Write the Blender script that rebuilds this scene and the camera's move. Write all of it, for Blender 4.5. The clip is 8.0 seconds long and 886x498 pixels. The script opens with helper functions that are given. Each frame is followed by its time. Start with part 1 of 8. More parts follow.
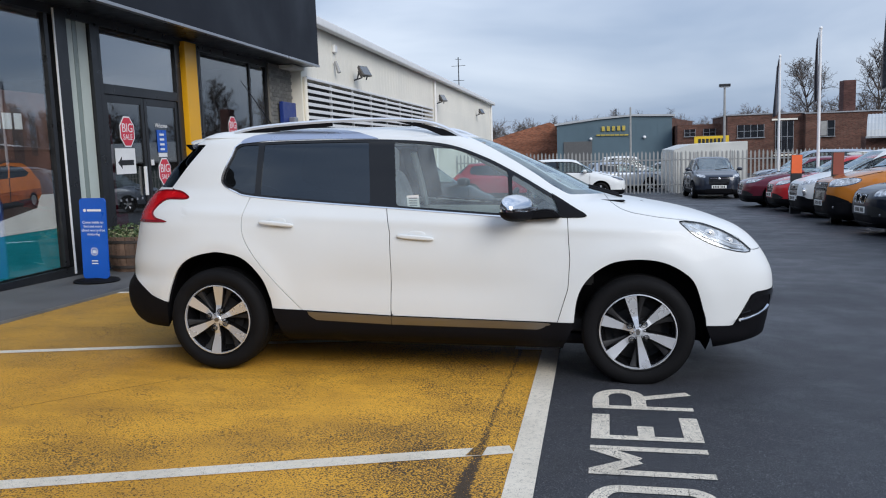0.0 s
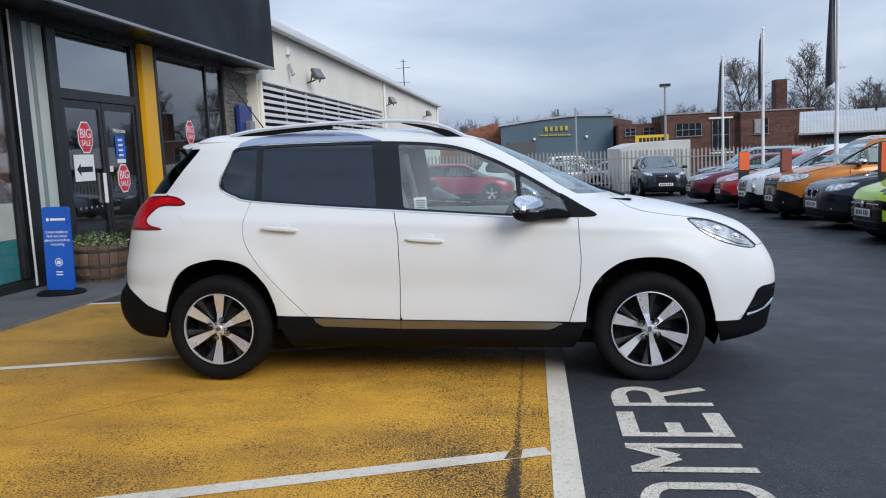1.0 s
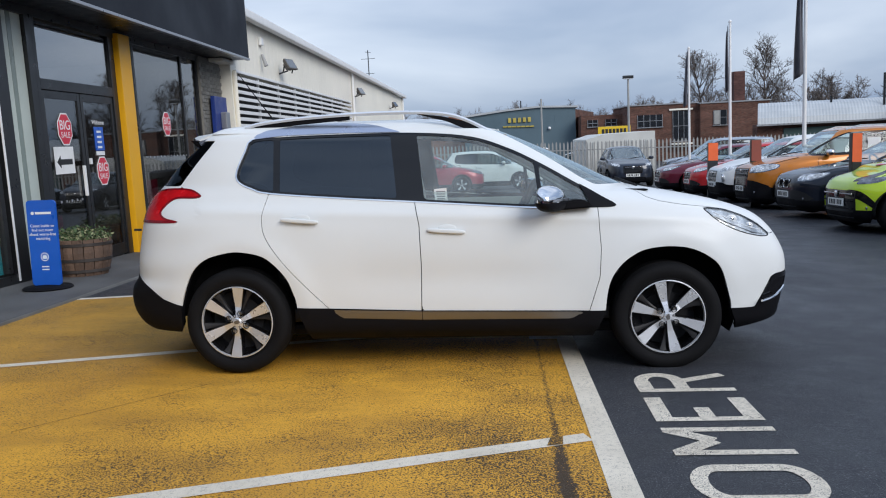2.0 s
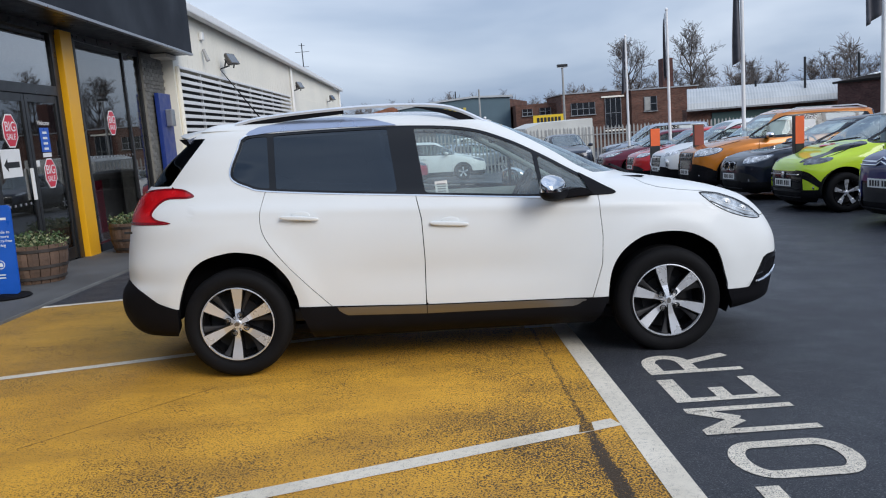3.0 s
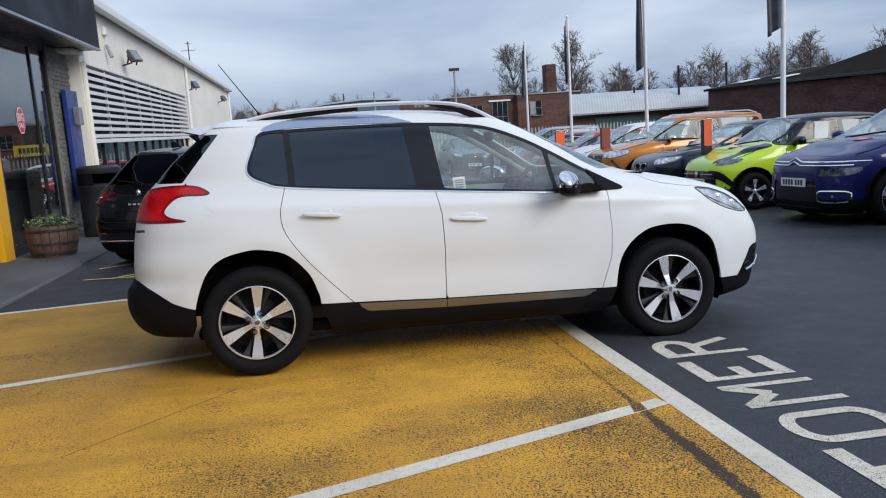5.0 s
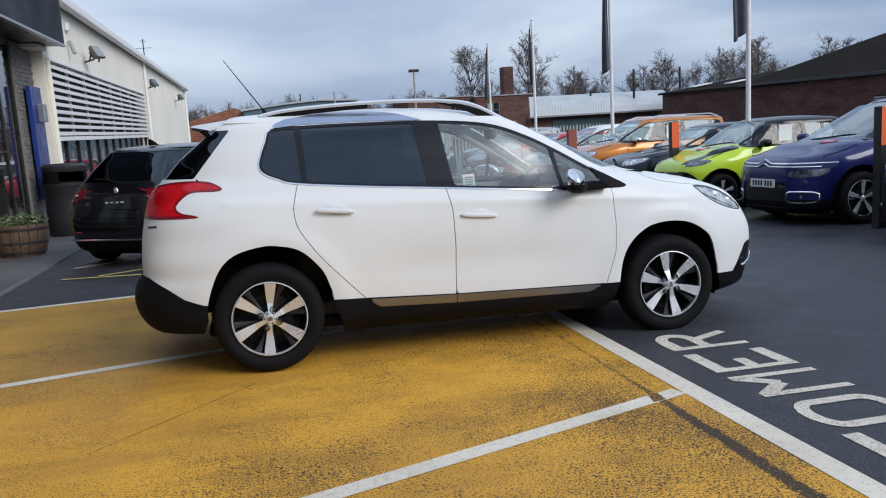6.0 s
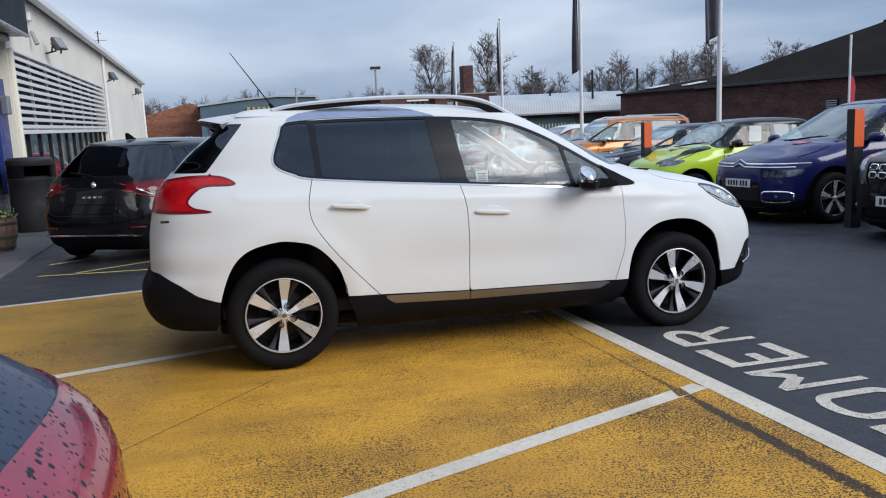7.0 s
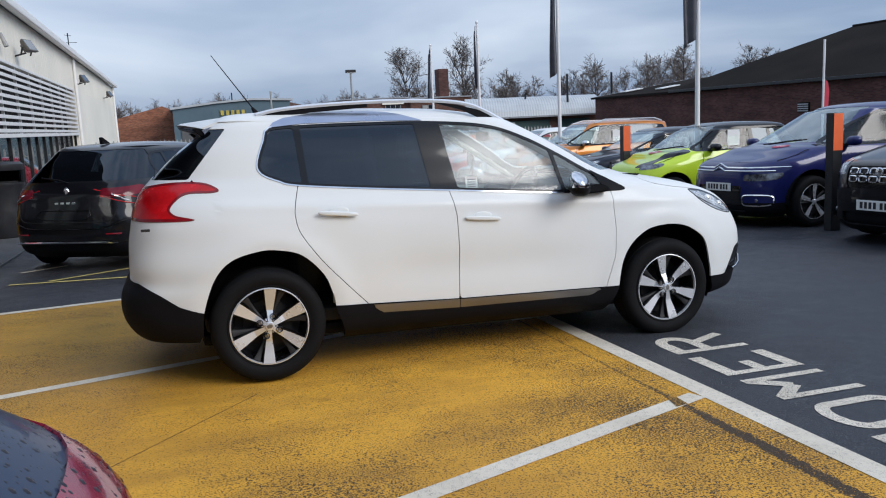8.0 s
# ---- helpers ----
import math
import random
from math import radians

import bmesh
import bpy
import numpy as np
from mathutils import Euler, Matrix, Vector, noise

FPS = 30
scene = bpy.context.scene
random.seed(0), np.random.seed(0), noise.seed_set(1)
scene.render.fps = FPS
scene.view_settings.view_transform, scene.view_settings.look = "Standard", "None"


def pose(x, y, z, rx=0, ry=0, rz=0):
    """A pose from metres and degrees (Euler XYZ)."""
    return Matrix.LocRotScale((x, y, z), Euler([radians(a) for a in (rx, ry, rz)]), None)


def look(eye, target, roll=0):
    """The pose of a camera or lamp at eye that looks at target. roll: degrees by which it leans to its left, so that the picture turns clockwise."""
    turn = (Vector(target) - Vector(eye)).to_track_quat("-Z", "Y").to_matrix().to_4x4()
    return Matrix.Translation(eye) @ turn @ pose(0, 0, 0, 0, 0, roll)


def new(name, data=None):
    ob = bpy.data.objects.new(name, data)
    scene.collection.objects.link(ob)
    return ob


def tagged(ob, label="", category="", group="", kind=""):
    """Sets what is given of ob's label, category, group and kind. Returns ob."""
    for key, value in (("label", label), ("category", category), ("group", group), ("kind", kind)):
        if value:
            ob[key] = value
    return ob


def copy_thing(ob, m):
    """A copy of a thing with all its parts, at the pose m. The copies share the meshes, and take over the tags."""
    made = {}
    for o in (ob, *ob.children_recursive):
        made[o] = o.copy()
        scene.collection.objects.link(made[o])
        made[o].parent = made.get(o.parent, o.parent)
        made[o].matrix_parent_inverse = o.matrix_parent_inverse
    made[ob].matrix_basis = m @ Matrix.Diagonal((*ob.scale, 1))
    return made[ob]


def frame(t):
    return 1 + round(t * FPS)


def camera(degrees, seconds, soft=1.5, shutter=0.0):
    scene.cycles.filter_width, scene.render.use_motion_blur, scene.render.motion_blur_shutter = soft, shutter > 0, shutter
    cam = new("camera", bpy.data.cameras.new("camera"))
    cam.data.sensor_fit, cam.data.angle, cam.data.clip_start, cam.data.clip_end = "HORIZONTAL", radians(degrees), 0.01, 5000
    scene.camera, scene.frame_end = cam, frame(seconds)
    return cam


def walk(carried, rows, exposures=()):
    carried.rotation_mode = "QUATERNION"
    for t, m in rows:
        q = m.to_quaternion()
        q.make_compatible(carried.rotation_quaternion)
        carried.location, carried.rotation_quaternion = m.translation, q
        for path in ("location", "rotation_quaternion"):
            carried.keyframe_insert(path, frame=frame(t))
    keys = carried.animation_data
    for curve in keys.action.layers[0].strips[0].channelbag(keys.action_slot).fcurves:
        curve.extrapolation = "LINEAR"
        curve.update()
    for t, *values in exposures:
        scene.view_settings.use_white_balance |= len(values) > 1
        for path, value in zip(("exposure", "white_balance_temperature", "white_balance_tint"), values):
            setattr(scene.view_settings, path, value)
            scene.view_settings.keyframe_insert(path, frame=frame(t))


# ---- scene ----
cam = camera(58.3, 8.0, soft=1.1)
PATH = [
    (0, (0.989, -5.355, 1.308), (0.633, -3.402, 1.065), -2.0),
    (0.5, (0.797, -5.366, 1.305), (0.514, -3.401, 1.065), -2.7),
    (1, (0.6, -5.362, 1.319), (0.386, -3.389, 1.075), -2.8),
    (1.5, (0.401, -5.422, 1.315), (0.233, -3.444, 1.072), -2.3),
    (2, (0.253, -5.417, 1.336), (0.136, -3.438, 1.066), -2.9),
    (3.5, (-0.334, -5.397, 1.364), (-0.218, -3.424, 1.058), -4.7),
    (4, (-0.513, -5.435, 1.371), (-0.337, -3.468, 1.058), -4.7),
    (4.5, (-0.741, -5.424, 1.386), (-0.481, -3.467, 1.071), -4.2),
    (6, (-1.287, -5.411, 1.384), (-0.84, -3.487, 1.067), -3.4),
    (6.5, (-1.458, -5.339, 1.387), (-0.959, -3.43, 1.059), -2.9),
    (7, (-1.62, -5.311, 1.389), (-1.066, -3.417, 1.062), -2.7),
    (7.5, (-1.694, -5.271, 1.394), (-1.094, -3.389, 1.075), -2.5),
    (8, (-1.667, -5.185, 1.401), (-1.053, -3.309, 1.079), -2.7),
]
walk(cam, [(t, look(eye, target, roll)) for t, eye, target, roll in PATH], [(0.0, 0.51, 6420, 10), (8.0, 0.51, 6420, 10)])


# ---- ground shape, world, sun ----
def sat(v, lo, hi, s=3.0):
    over = np.logaddexp(0, (v - hi) / s) * s
    under = np.logaddexp(0, (lo - v) / s) * s
    return v - over + under


def gz(x, y):
    """Height of the gently falling forecourt."""
    return -0.0357 - 0.0172 * sat(x, -10.0, 14.0) - 0.0247 * sat(y, -10.0, 45.0)


def on_ground(x, y, heading=0.0):
    """A pose standing on the forecourt, x axis turned to heading (degrees), tilted with the slope."""
    sx, sy = (gz(x + 0.5, y) - gz(x - 0.5, y)), (gz(x, y + 0.5) - gz(x, y - 0.5))
    up = Vector((-sx, -sy, 1)).normalized()
    fwd = Vector((math.cos(radians(heading)), math.sin(radians(heading)), 0))
    side = up.cross(fwd).normalized()
    fwd = side.cross(up)
    m = Matrix((fwd, side, up)).transposed().to_4x4()
    m.translation = (x, y, gz(x, y))
    return m


world = bpy.data.worlds.new("overcast_sky")
scene.world = world
world.use_nodes = True
wn, wl = world.node_tree.nodes, world.node_tree.links
sky = wn.new("ShaderNodeTexSky")
sky.sky_type, sky.sun_disc = "NISHITA", False
sky.sun_elevation, sky.sun_rotation = radians(30), radians(139)
sky.air_density, sky.dust_density = 1.0, 1.5
tc = wn.new("ShaderNodeTexCoord")
mp = wn.new("ShaderNodeMapping")
mp.inputs["Scale"].default_value = (1.0, 1.0, 4.2)
wl.new(tc.outputs["Generated"], mp.inputs["Vector"])
cn = wn.new("ShaderNodeTexNoise")
cn.inputs["Scale"].default_value, cn.inputs["Detail"].default_value, cn.inputs["Roughness"].default_value = 1.9, 5, 0.46
cn.inputs["Distortion"].default_value = 0.35
wl.new(mp.outputs["Vector"], cn.inputs["Vector"])
cr = wn.new("ShaderNodeValToRGB")
cr.color_ramp.elements[0].position, cr.color_ramp.elements[0].color = 0.39, (2.0, 2.72, 4.05, 1)
cr.color_ramp.elements[1].position, cr.color_ramp.elements[1].color = 0.69, (5.2, 5.8, 6.8, 1)
wl.new(cn.outputs["Fac"], cr.inputs["Fac"])
cover = wn.new("ShaderNodeMix")
cover.data_type = "RGBA"
cover.inputs[0].default_value = 0.88
wl.new(sky.outputs["Color"], cover.inputs[6])
wl.new(cr.outputs["Color"], cover.inputs[7])
up = wn.new("ShaderNodeSeparateXYZ")
wl.new(tc.outputs["Generated"], up.inputs[0])
rise = wn.new("ShaderNodeMapRange")
rise.inputs["From Min"].default_value, rise.inputs["From Max"].default_value = 0.15, 1.0
rise.inputs["To Min"].default_value, rise.inputs["To Max"].default_value = 1.0, 1.75
wl.new(up.outputs[2], rise.inputs["Value"])
lift = wn.new("ShaderNodeVectorMath")
lift.operation = "SCALE"
wl.new(cover.outputs[2], lift.inputs[0])
wl.new(rise.outputs[0], lift.inputs["Scale"])
wl.new(lift.outputs[0], wn["Background"].inputs["Color"])
wn["Background"].inputs["Strength"].default_value = 0.1

sun_data = bpy.data.lights.new("sun", "SUN")
sun_data.energy, sun_data.angle, sun_data.color = 1.5, radians(34), (1.0, 0.97, 0.93)
sun = new("sun", sun_data)
sun.matrix_world = look((9.5, -11.0, 8.5), (0, 0, 0))


# ---- materials ----
def nodes_of(name):
    m = bpy.data.materials.new(name)
    m.use_nodes = True
    return m, m.node_tree.nodes, m.node_tree.links, m.node_tree.nodes["Principled BSDF"]


def surf(name, base, rough=0.5, metal=0.0, var=0.12, scale=6.0, fine=90.0, bump=0.0, coat=0.0, spec=0.5, rvar=0.1, island=0.0, warm=None):
    """A plain surface with stains at one scale and grain at another."""
    m, n, l, p = nodes_of(name)
    t = n.new("ShaderNodeTexCoord")
    a = n.new("ShaderNodeTexNoise")
    a.inputs["Scale"].default_value, a.inputs["Detail"].default_value = scale, 6
    b = n.new("ShaderNodeTexNoise")
    b.inputs["Scale"].default_value, b.inputs["Detail"].default_value = fine, 4
    l.new(t.outputs["Object"], a.inputs["Vector"])
    l.new(t.outputs["Object"], b.inputs["Vector"])
    mix = n.new("ShaderNodeMath")
    mix.operation = "MULTIPLY_ADD"
    mix.inputs[1].default_value = 0.35
    l.new(b.outputs["Fac"], mix.inputs[0])
    l.new(a.outputs["Fac"], mix.inputs[2])
    r = n.new("ShaderNodeValToRGB")
    r.color_ramp.elements[0].position, r.color_ramp.elements[1].position = 0.45, 0.95
    lo = [c * (1 - var) for c in base]
    hi = [min(1, c * (1 + var)) for c in (warm or base)]
    r.color_ramp.elements[0].color, r.color_ramp.elements[1].color = (*lo, 1), (*hi, 1)
    l.new(mix.outputs[0], r.inputs["Fac"])
    col = r.outputs["Color"]
    if island:
        g = n.new("ShaderNodeObjectInfo")
        h = n.new("ShaderNodeHueSaturation")
        k = n.new("ShaderNodeMapRange")
        k.inputs["To Min"].default_value, k.inputs["To Max"].default_value = 1 - island, 1 + island
        l.new(g.outputs["Random"], k.inputs["Value"])
        l.new(k.outputs[0], h.inputs["Value"])
        l.new(col, h.inputs["Color"])
        col = h.outputs["Color"]
    l.new(col, p.inputs["Base Color"])
    q = n.new("ShaderNodeMapRange")
    q.inputs["From Min"].default_value, q.inputs["From Max"].default_value = 0.3, 0.7
    q.inputs["To Min"].default_value, q.inputs["To Max"].default_value = max(0.02, rough - rvar), min(1, rough + rvar)
    l.new(a.outputs["Fac"], q.inputs["Value"])
    l.new(q.outputs[0], p.inputs["Roughness"])
    p.inputs["Metallic"].default_value = metal
    p.inputs["Specular IOR Level"].default_value = spec
    p.inputs["Coat Weight"].default_value = coat
    p.inputs["Coat Roughness"].default_value = 0.04
    if bump:
        bp = n.new("ShaderNodeBump")
        bp.inputs["Strength"].default_value, bp.inputs["Distance"].default_value = bump, 0.01
        l.new(b.outputs["Fac"], bp.inputs["Height"])
        l.new(bp.outputs["Normal"], p.inputs["Normal"])
    return m


def glass(name, tint, gloss_rough=0.01, ior=1.52, sheen=(1.0, 1.0, 1.0), haze=0.0):
    """A thin pane: tinted see-through with a Fresnel gloss. Last argument: share of a patchy pale film that paints in
    reflected sky.
    """
    m, n, l, p = nodes_of(name)
    out = n["Material Output"]
    n.remove(p)
    tr = n.new("ShaderNodeBsdfTransparent")
    tr.inputs["Color"].default_value = (*tint, 1)
    gl = n.new("ShaderNodeBsdfGlossy")
    gl.inputs["Roughness"].default_value = gloss_rough
    gl.inputs["Color"].default_value = (*sheen, 1)
    lw = n.new("ShaderNodeLayerWeight")
    lw.inputs["Blend"].default_value = 0.5
    f0 = ((ior - 1) / (ior + 1)) ** 2
    pw = n.new("ShaderNodeMath")
    pw.operation = "POWER"
    pw.inputs[1].default_value = 5.0
    l.new(lw.outputs["Facing"], pw.inputs[0])
    fr = n.new("ShaderNodeMath")
    fr.operation = "MULTIPLY_ADD"
    fr.inputs[1].default_value, fr.inputs[2].default_value = 1 - f0, f0
    l.new(pw.outputs[0], fr.inputs[0])
    mx = n.new("ShaderNodeMixShader")
    l.new(fr.outputs[0], mx.inputs[0])
    clear = tr.outputs[0]
    # pale diffuse film painted in for the milky reflection of the sky
    if haze:
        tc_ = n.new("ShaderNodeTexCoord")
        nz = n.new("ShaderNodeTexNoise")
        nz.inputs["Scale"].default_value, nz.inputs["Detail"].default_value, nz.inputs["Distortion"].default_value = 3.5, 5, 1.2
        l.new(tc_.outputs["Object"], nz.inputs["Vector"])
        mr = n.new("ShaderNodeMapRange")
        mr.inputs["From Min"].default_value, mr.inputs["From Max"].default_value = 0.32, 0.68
        mr.inputs["To Min"].default_value, mr.inputs["To Max"].default_value = haze * 0.45, haze * 1.5
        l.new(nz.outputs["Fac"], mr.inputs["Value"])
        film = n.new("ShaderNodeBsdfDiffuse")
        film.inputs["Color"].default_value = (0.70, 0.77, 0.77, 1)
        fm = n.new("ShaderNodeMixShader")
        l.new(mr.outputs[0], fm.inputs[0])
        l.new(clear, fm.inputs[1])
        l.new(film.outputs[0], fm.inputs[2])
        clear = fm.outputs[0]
    l.new(clear, mx.inputs[1])
    l.new(gl.outputs[0], mx.inputs[2])
    l.new(mx.outputs[0], out.inputs["Surface"])
    return m


def ground_mat(name, kind):
    """Tarmac, or paint worn off tarmac."""
    m, n, l, p = nodes_of(name)
    t = n.new("ShaderNodeTexCoord")

    def noise_at(scale, detail=6, rough=0.6):
        a = n.new("ShaderNodeTexNoise")
        a.inputs["Scale"].default_value, a.inputs["Detail"].default_value, a.inputs["Roughness"].default_value = scale, detail, rough
        l.new(t.outputs["Object"], a.inputs["Vector"])
        return a.outputs["Fac"]

    def ramp(src, stops):
        r = n.new("ShaderNodeValToRGB")
        e = r.color_ramp.elements
        while len(e) < len(stops):
            e.new(0.5)
        for k, (pos, c) in enumerate(stops):
            e[k].position, e[k].color = pos, (*c, 1) if len(c) == 3 else c
        l.new(src, r.inputs["Fac"])
        return r.outputs["Color"]

    def mixed(f, a, b, mode="MIX"):
        x = n.new("ShaderNodeMix")
        x.data_type, x.blend_type = "RGBA", mode
        if isinstance(f, float):
            x.inputs[0].default_value = f
        else:
            l.new(f, x.inputs[0])
        for k, c in ((6, a), (7, b)):
            if isinstance(c, tuple):
                x.inputs[k].default_value = (*c, 1)
            else:
                l.new(c, x.inputs[k])
        return x.outputs[2]

    big, mid, fine, grit = noise_at(0.35), noise_at(2.2), noise_at(38, 5), noise_at(150, 3, 0.7)
    tar = mixed(0.35, ramp(grit, [(0.35, (0.010, 0.011, 0.014)), (0.57, (0.040, 0.042, 0.050)), (0.70, (0.32, 0.32, 0.34))]),
                ramp(mid, [(0.35, (0.016, 0.018, 0.022)), (0.7, (0.038, 0.04, 0.047))]))
    if kind == "tarmac":
        l.new(tar, p.inputs["Base Color"])
        wet = mixed(0.5, ramp(big, [(0.4, (0.36,) * 3), (0.62, (0.66,) * 3)]), ramp(mid, [(0.38, (0.32,) * 3), (0.62, (0.70,) * 3)]))
        p.inputs["Specular IOR Level"].default_value = 0.36
        l.new(wet, p.inputs["Roughness"])
    else:
        if kind in ("yellow", "seam"):
            paint = mixed(0.6, ramp(mid, [(0.3, (0.53, 0.255, 0.026)), (0.55, (0.80, 0.40, 0.034)), (0.75, (0.85, 0.45, 0.054))]),
                          ramp(big, [(0.35, (0.52, 0.26, 0.040)), (0.65, (0.85, 0.45, 0.058))]))
            stones = noise_at(118, 3, 0.70)
            smear = n.new("ShaderNodeMapping")
            smear.inputs["Scale"].default_value = (0.55, 2.2, 1.0)
            smear.inputs["Rotation"].default_value = (0, 0, radians(-17))
            l.new(t.outputs["Object"], smear.inputs["Vector"])
            sn = n.new("ShaderNodeTexNoise")
            sn.inputs["Scale"].default_value, sn.inputs["Detail"].default_value, sn.inputs["Roughness"].default_value = 1.7, 8, 0.62
            l.new(smear.outputs[0], sn.inputs["Vector"])
            paint = mixed(ramp(sn.outputs["Fac"], [(0.46, (0, 0, 0)), (0.72, (0.62, 0.62, 0.62))]), paint, (0.36, 0.185, 0.035))
            paint = mixed(ramp(noise_at(70, 4, 0.7), [(0.42, (0, 0, 0)), (0.70, (0.5, 0.5, 0.5))]), paint, (0.46, 0.235, 0.035))
            area = noise_at(0.9, 5, 0.65)
            wear = n.new("ShaderNodeMath")
            wear.operation = "MULTIPLY_ADD"
            wear.inputs[1].default_value = 0.36
            l.new(area, wear.inputs[0])
            l.new(stones, wear.inputs[2])
            worn = wear.outputs[0]

            def calc(op, a, b=0.0, c=0.0):
                k = n.new("ShaderNodeMath")
                k.operation = op
                for i, v in enumerate((a, b, c)):
                    if isinstance(v, (int, float)):
                        k.inputs[i].default_value = v
                    else:
                        l.new(v, k.inputs[i])
                return k.outputs[0]
            if kind == "yellow":
                ax = n.new("ShaderNodeSeparateXYZ")
                l.new(t.outputs["Object"], ax.inputs[0])
                wob = calc("MULTIPLY_ADD", noise_at(3.0, 6, 0.65), 0.16, -0.08)

                def band(dist, width, amount, src):
                    """Extra wear that fades away from a line."""
                    q = calc("DIVIDE", calc("ABSOLUTE", calc("ADD", dist, wob)), width)
                    return calc("MULTIPLY_ADD", calc("MAXIMUM", calc("SUBTRACT", 1.0, q), 0.0), amount, src)
                along = calc("MULTIPLY_ADD", ax.outputs[0], -0.342, ax.outputs[1])
                traffic = calc("MINIMUM", calc("MAXIMUM", calc("MULTIPLY_ADD", ax.outputs[0], 0.55, 0.75), 0.0), 1.0)
                worn = calc("ADD", worn, calc("MULTIPLY_ADD", traffic, 0.030, -0.022))
                worn = band(calc("ADD", along, 1.93), 0.55, 0.055, worn)
                worn = band(calc("ADD", along, 2.85), 0.9, 0.05, worn)
                worn = band(calc("ADD", ax.outputs[0], -0.30), 0.35, 0.022, worn)
                edge = calc("SUBTRACT", calc("MULTIPLY_ADD", ax.outputs[1], -0.014, ax.outputs[0]), 0.543)
                thin = calc("ADD", calc("MULTIPLY", wob, 0.28), calc("MULTIPLY_ADD", noise_at(22, 4, 0.6), 0.05, -0.025))
                q = calc("DIVIDE", calc("ABSOLUTE", calc("ADD", edge, thin)), calc("MINIMUM", calc("MAXIMUM", calc("MULTIPLY_ADD", ax.outputs[1], -0.026, -0.03), 0.014), 0.042))
                seam = calc("MAXIMUM", calc("SUBTRACT", 1.0, q), 0.0)
                seam = calc("MULTIPLY", seam, calc("LESS_THAN", ax.outputs[1], 0.2))
                worn = calc("MULTIPLY_ADD", calc("MINIMUM", calc("MULTIPLY", seam, 2.0), 1.0), calc("MINIMUM", calc("MAXIMUM", calc("MULTIPLY_ADD", ax.outputs[1], -0.13, -0.15), 0.07), 0.17), worn)
                # dirt beyond the middle bay line, with the car's soft shadow painted into it
                far = calc("MULTIPLY_ADD", ax.outputs[0], -0.274, ax.outputs[1])
                shade_dirt = calc("MINIMUM", calc("MAXIMUM", calc("MULTIPLY_ADD", far, 1.6, 0.55), 0.0), 1.0)
                shade_grime = n.new("ShaderNodeMath")
                shade_grime.operation = "MULTIPLY"
                l.new(shade_dirt, shade_grime.inputs[0])
                l.new(calc("MULTIPLY", noise_at(1.3, 6, 0.6), 0.85), shade_grime.inputs[1])
                paint = mixed(shade_grime.outputs[0], paint, (0.27, 0.175, 0.06))
            pits = ramp(worn, [(0.713, (0, 0, 0)), (0.777, (0.96, 0.96, 0.96))] if kind == "yellow" else [(0.54, (0, 0, 0)), (0.68, (0.97, 0.97, 0.97))])
            scuff = ramp(noise_at(5.0, 7, 0.7), [(0.60, (0, 0, 0)), (0.74, (0.45, 0.45, 0.45))])
            gone = mixed(1.0, pits, scuff, "LIGHTEN")
        else:
            paint = ramp(mid, [(0.3, (0.62, 0.555, 0.45)), (0.7, (0.82, 0.745, 0.615))])
            gone = mixed(1.0, ramp(fine, [(0.45, (0.05, 0.05, 0.05)), (0.66, (0.6, 0.6, 0.6))] if kind == "white" else [(0.36, (0.15, 0.15, 0.15)), (0.56, (0.95, 0.95, 0.95))]), ramp(noise_at(190, 2, 0.6), [(0.50, (0.0,) * 3), (0.60, (1, 1, 1))]), "MULTIPLY")
        pit = mixed(0.55, tar, (0.032, 0.020, 0.009)) if kind in ("yellow", "seam") else tar
        l.new(mixed(gone, paint, pit), p.inputs["Base Color"])
        p.inputs["Specular IOR Level"].default_value = 0.2
        l.new(ramp(big, [(0.4, (0.5,) * 3), (0.65, (0.75,) * 3)]), p.inputs["Roughness"])
    bp = n.new("ShaderNodeBump")
    bp.inputs["Strength"].default_value, bp.inputs["Distance"].default_value = 0.8 if kind == "tarmac" else 0.5, 0.006
    l.new(grit, bp.inputs["Height"])
    l.new(bp.outputs["Normal"], p.inputs["Normal"])
    return m


def emit(name, color, strength):
    m, n, l, p = nodes_of(name)
    p.inputs["Base Color"].default_value = (*color, 1)
    p.inputs["Emission Color"].default_value = (*color, 1)
    p.inputs["Emission Strength"].default_value = strength
    return m


def paint(name, color, metal=0.0, rough=0.32, coat=1.0):
    return surf(name, color, rough=rough, metal=metal, var=0.03, scale=1.2, fine=400, coat=coat, rvar=0.04, spec=0.15)


M_TARMAC = ground_mat("tarmac", "tarmac")
M_YELLOW = ground_mat("worn_yellow_paint", "yellow")
M_SEAM = ground_mat("paint_worn_to_tar", "seam")
M_LINE = ground_mat("worn_white_paint", "white")
M_LETTER = ground_mat("flaking_white_paint", "letter")
M_WALK = surf("concrete_walkway", (0.10, 0.10, 0.10), rough=0.75, var=0.3, scale=1.6, fine=120, bump=0.3)
M_WHITE = paint("white_car_paint", (0.705, 0.722, 0.720), rough=0.42, coat=0.22)
M_WHITE.node_tree.nodes["Principled BSDF"].inputs["Coat Roughness"].default_value = 0.1
M_BLACKP = surf("black_textured_plastic", (0.006, 0.006, 0.008), spec=0.12, rough=0.65, var=0.2, fine=300, bump=0.15)
M_GLOSSBLK = paint("gloss_black_trim", (0.006, 0.006, 0.007), rough=0.22, coat=0.45)
M_RUBBER = surf("tyre_rubber", (0.007, 0.007, 0.008), spec=0.14, rough=0.75, var=0.25, scale=9, fine=200, bump=0.1)
M_CHROME = surf("chrome", (0.75, 0.75, 0.76), rough=0.1, metal=1, var=0.03, rvar=0.04)
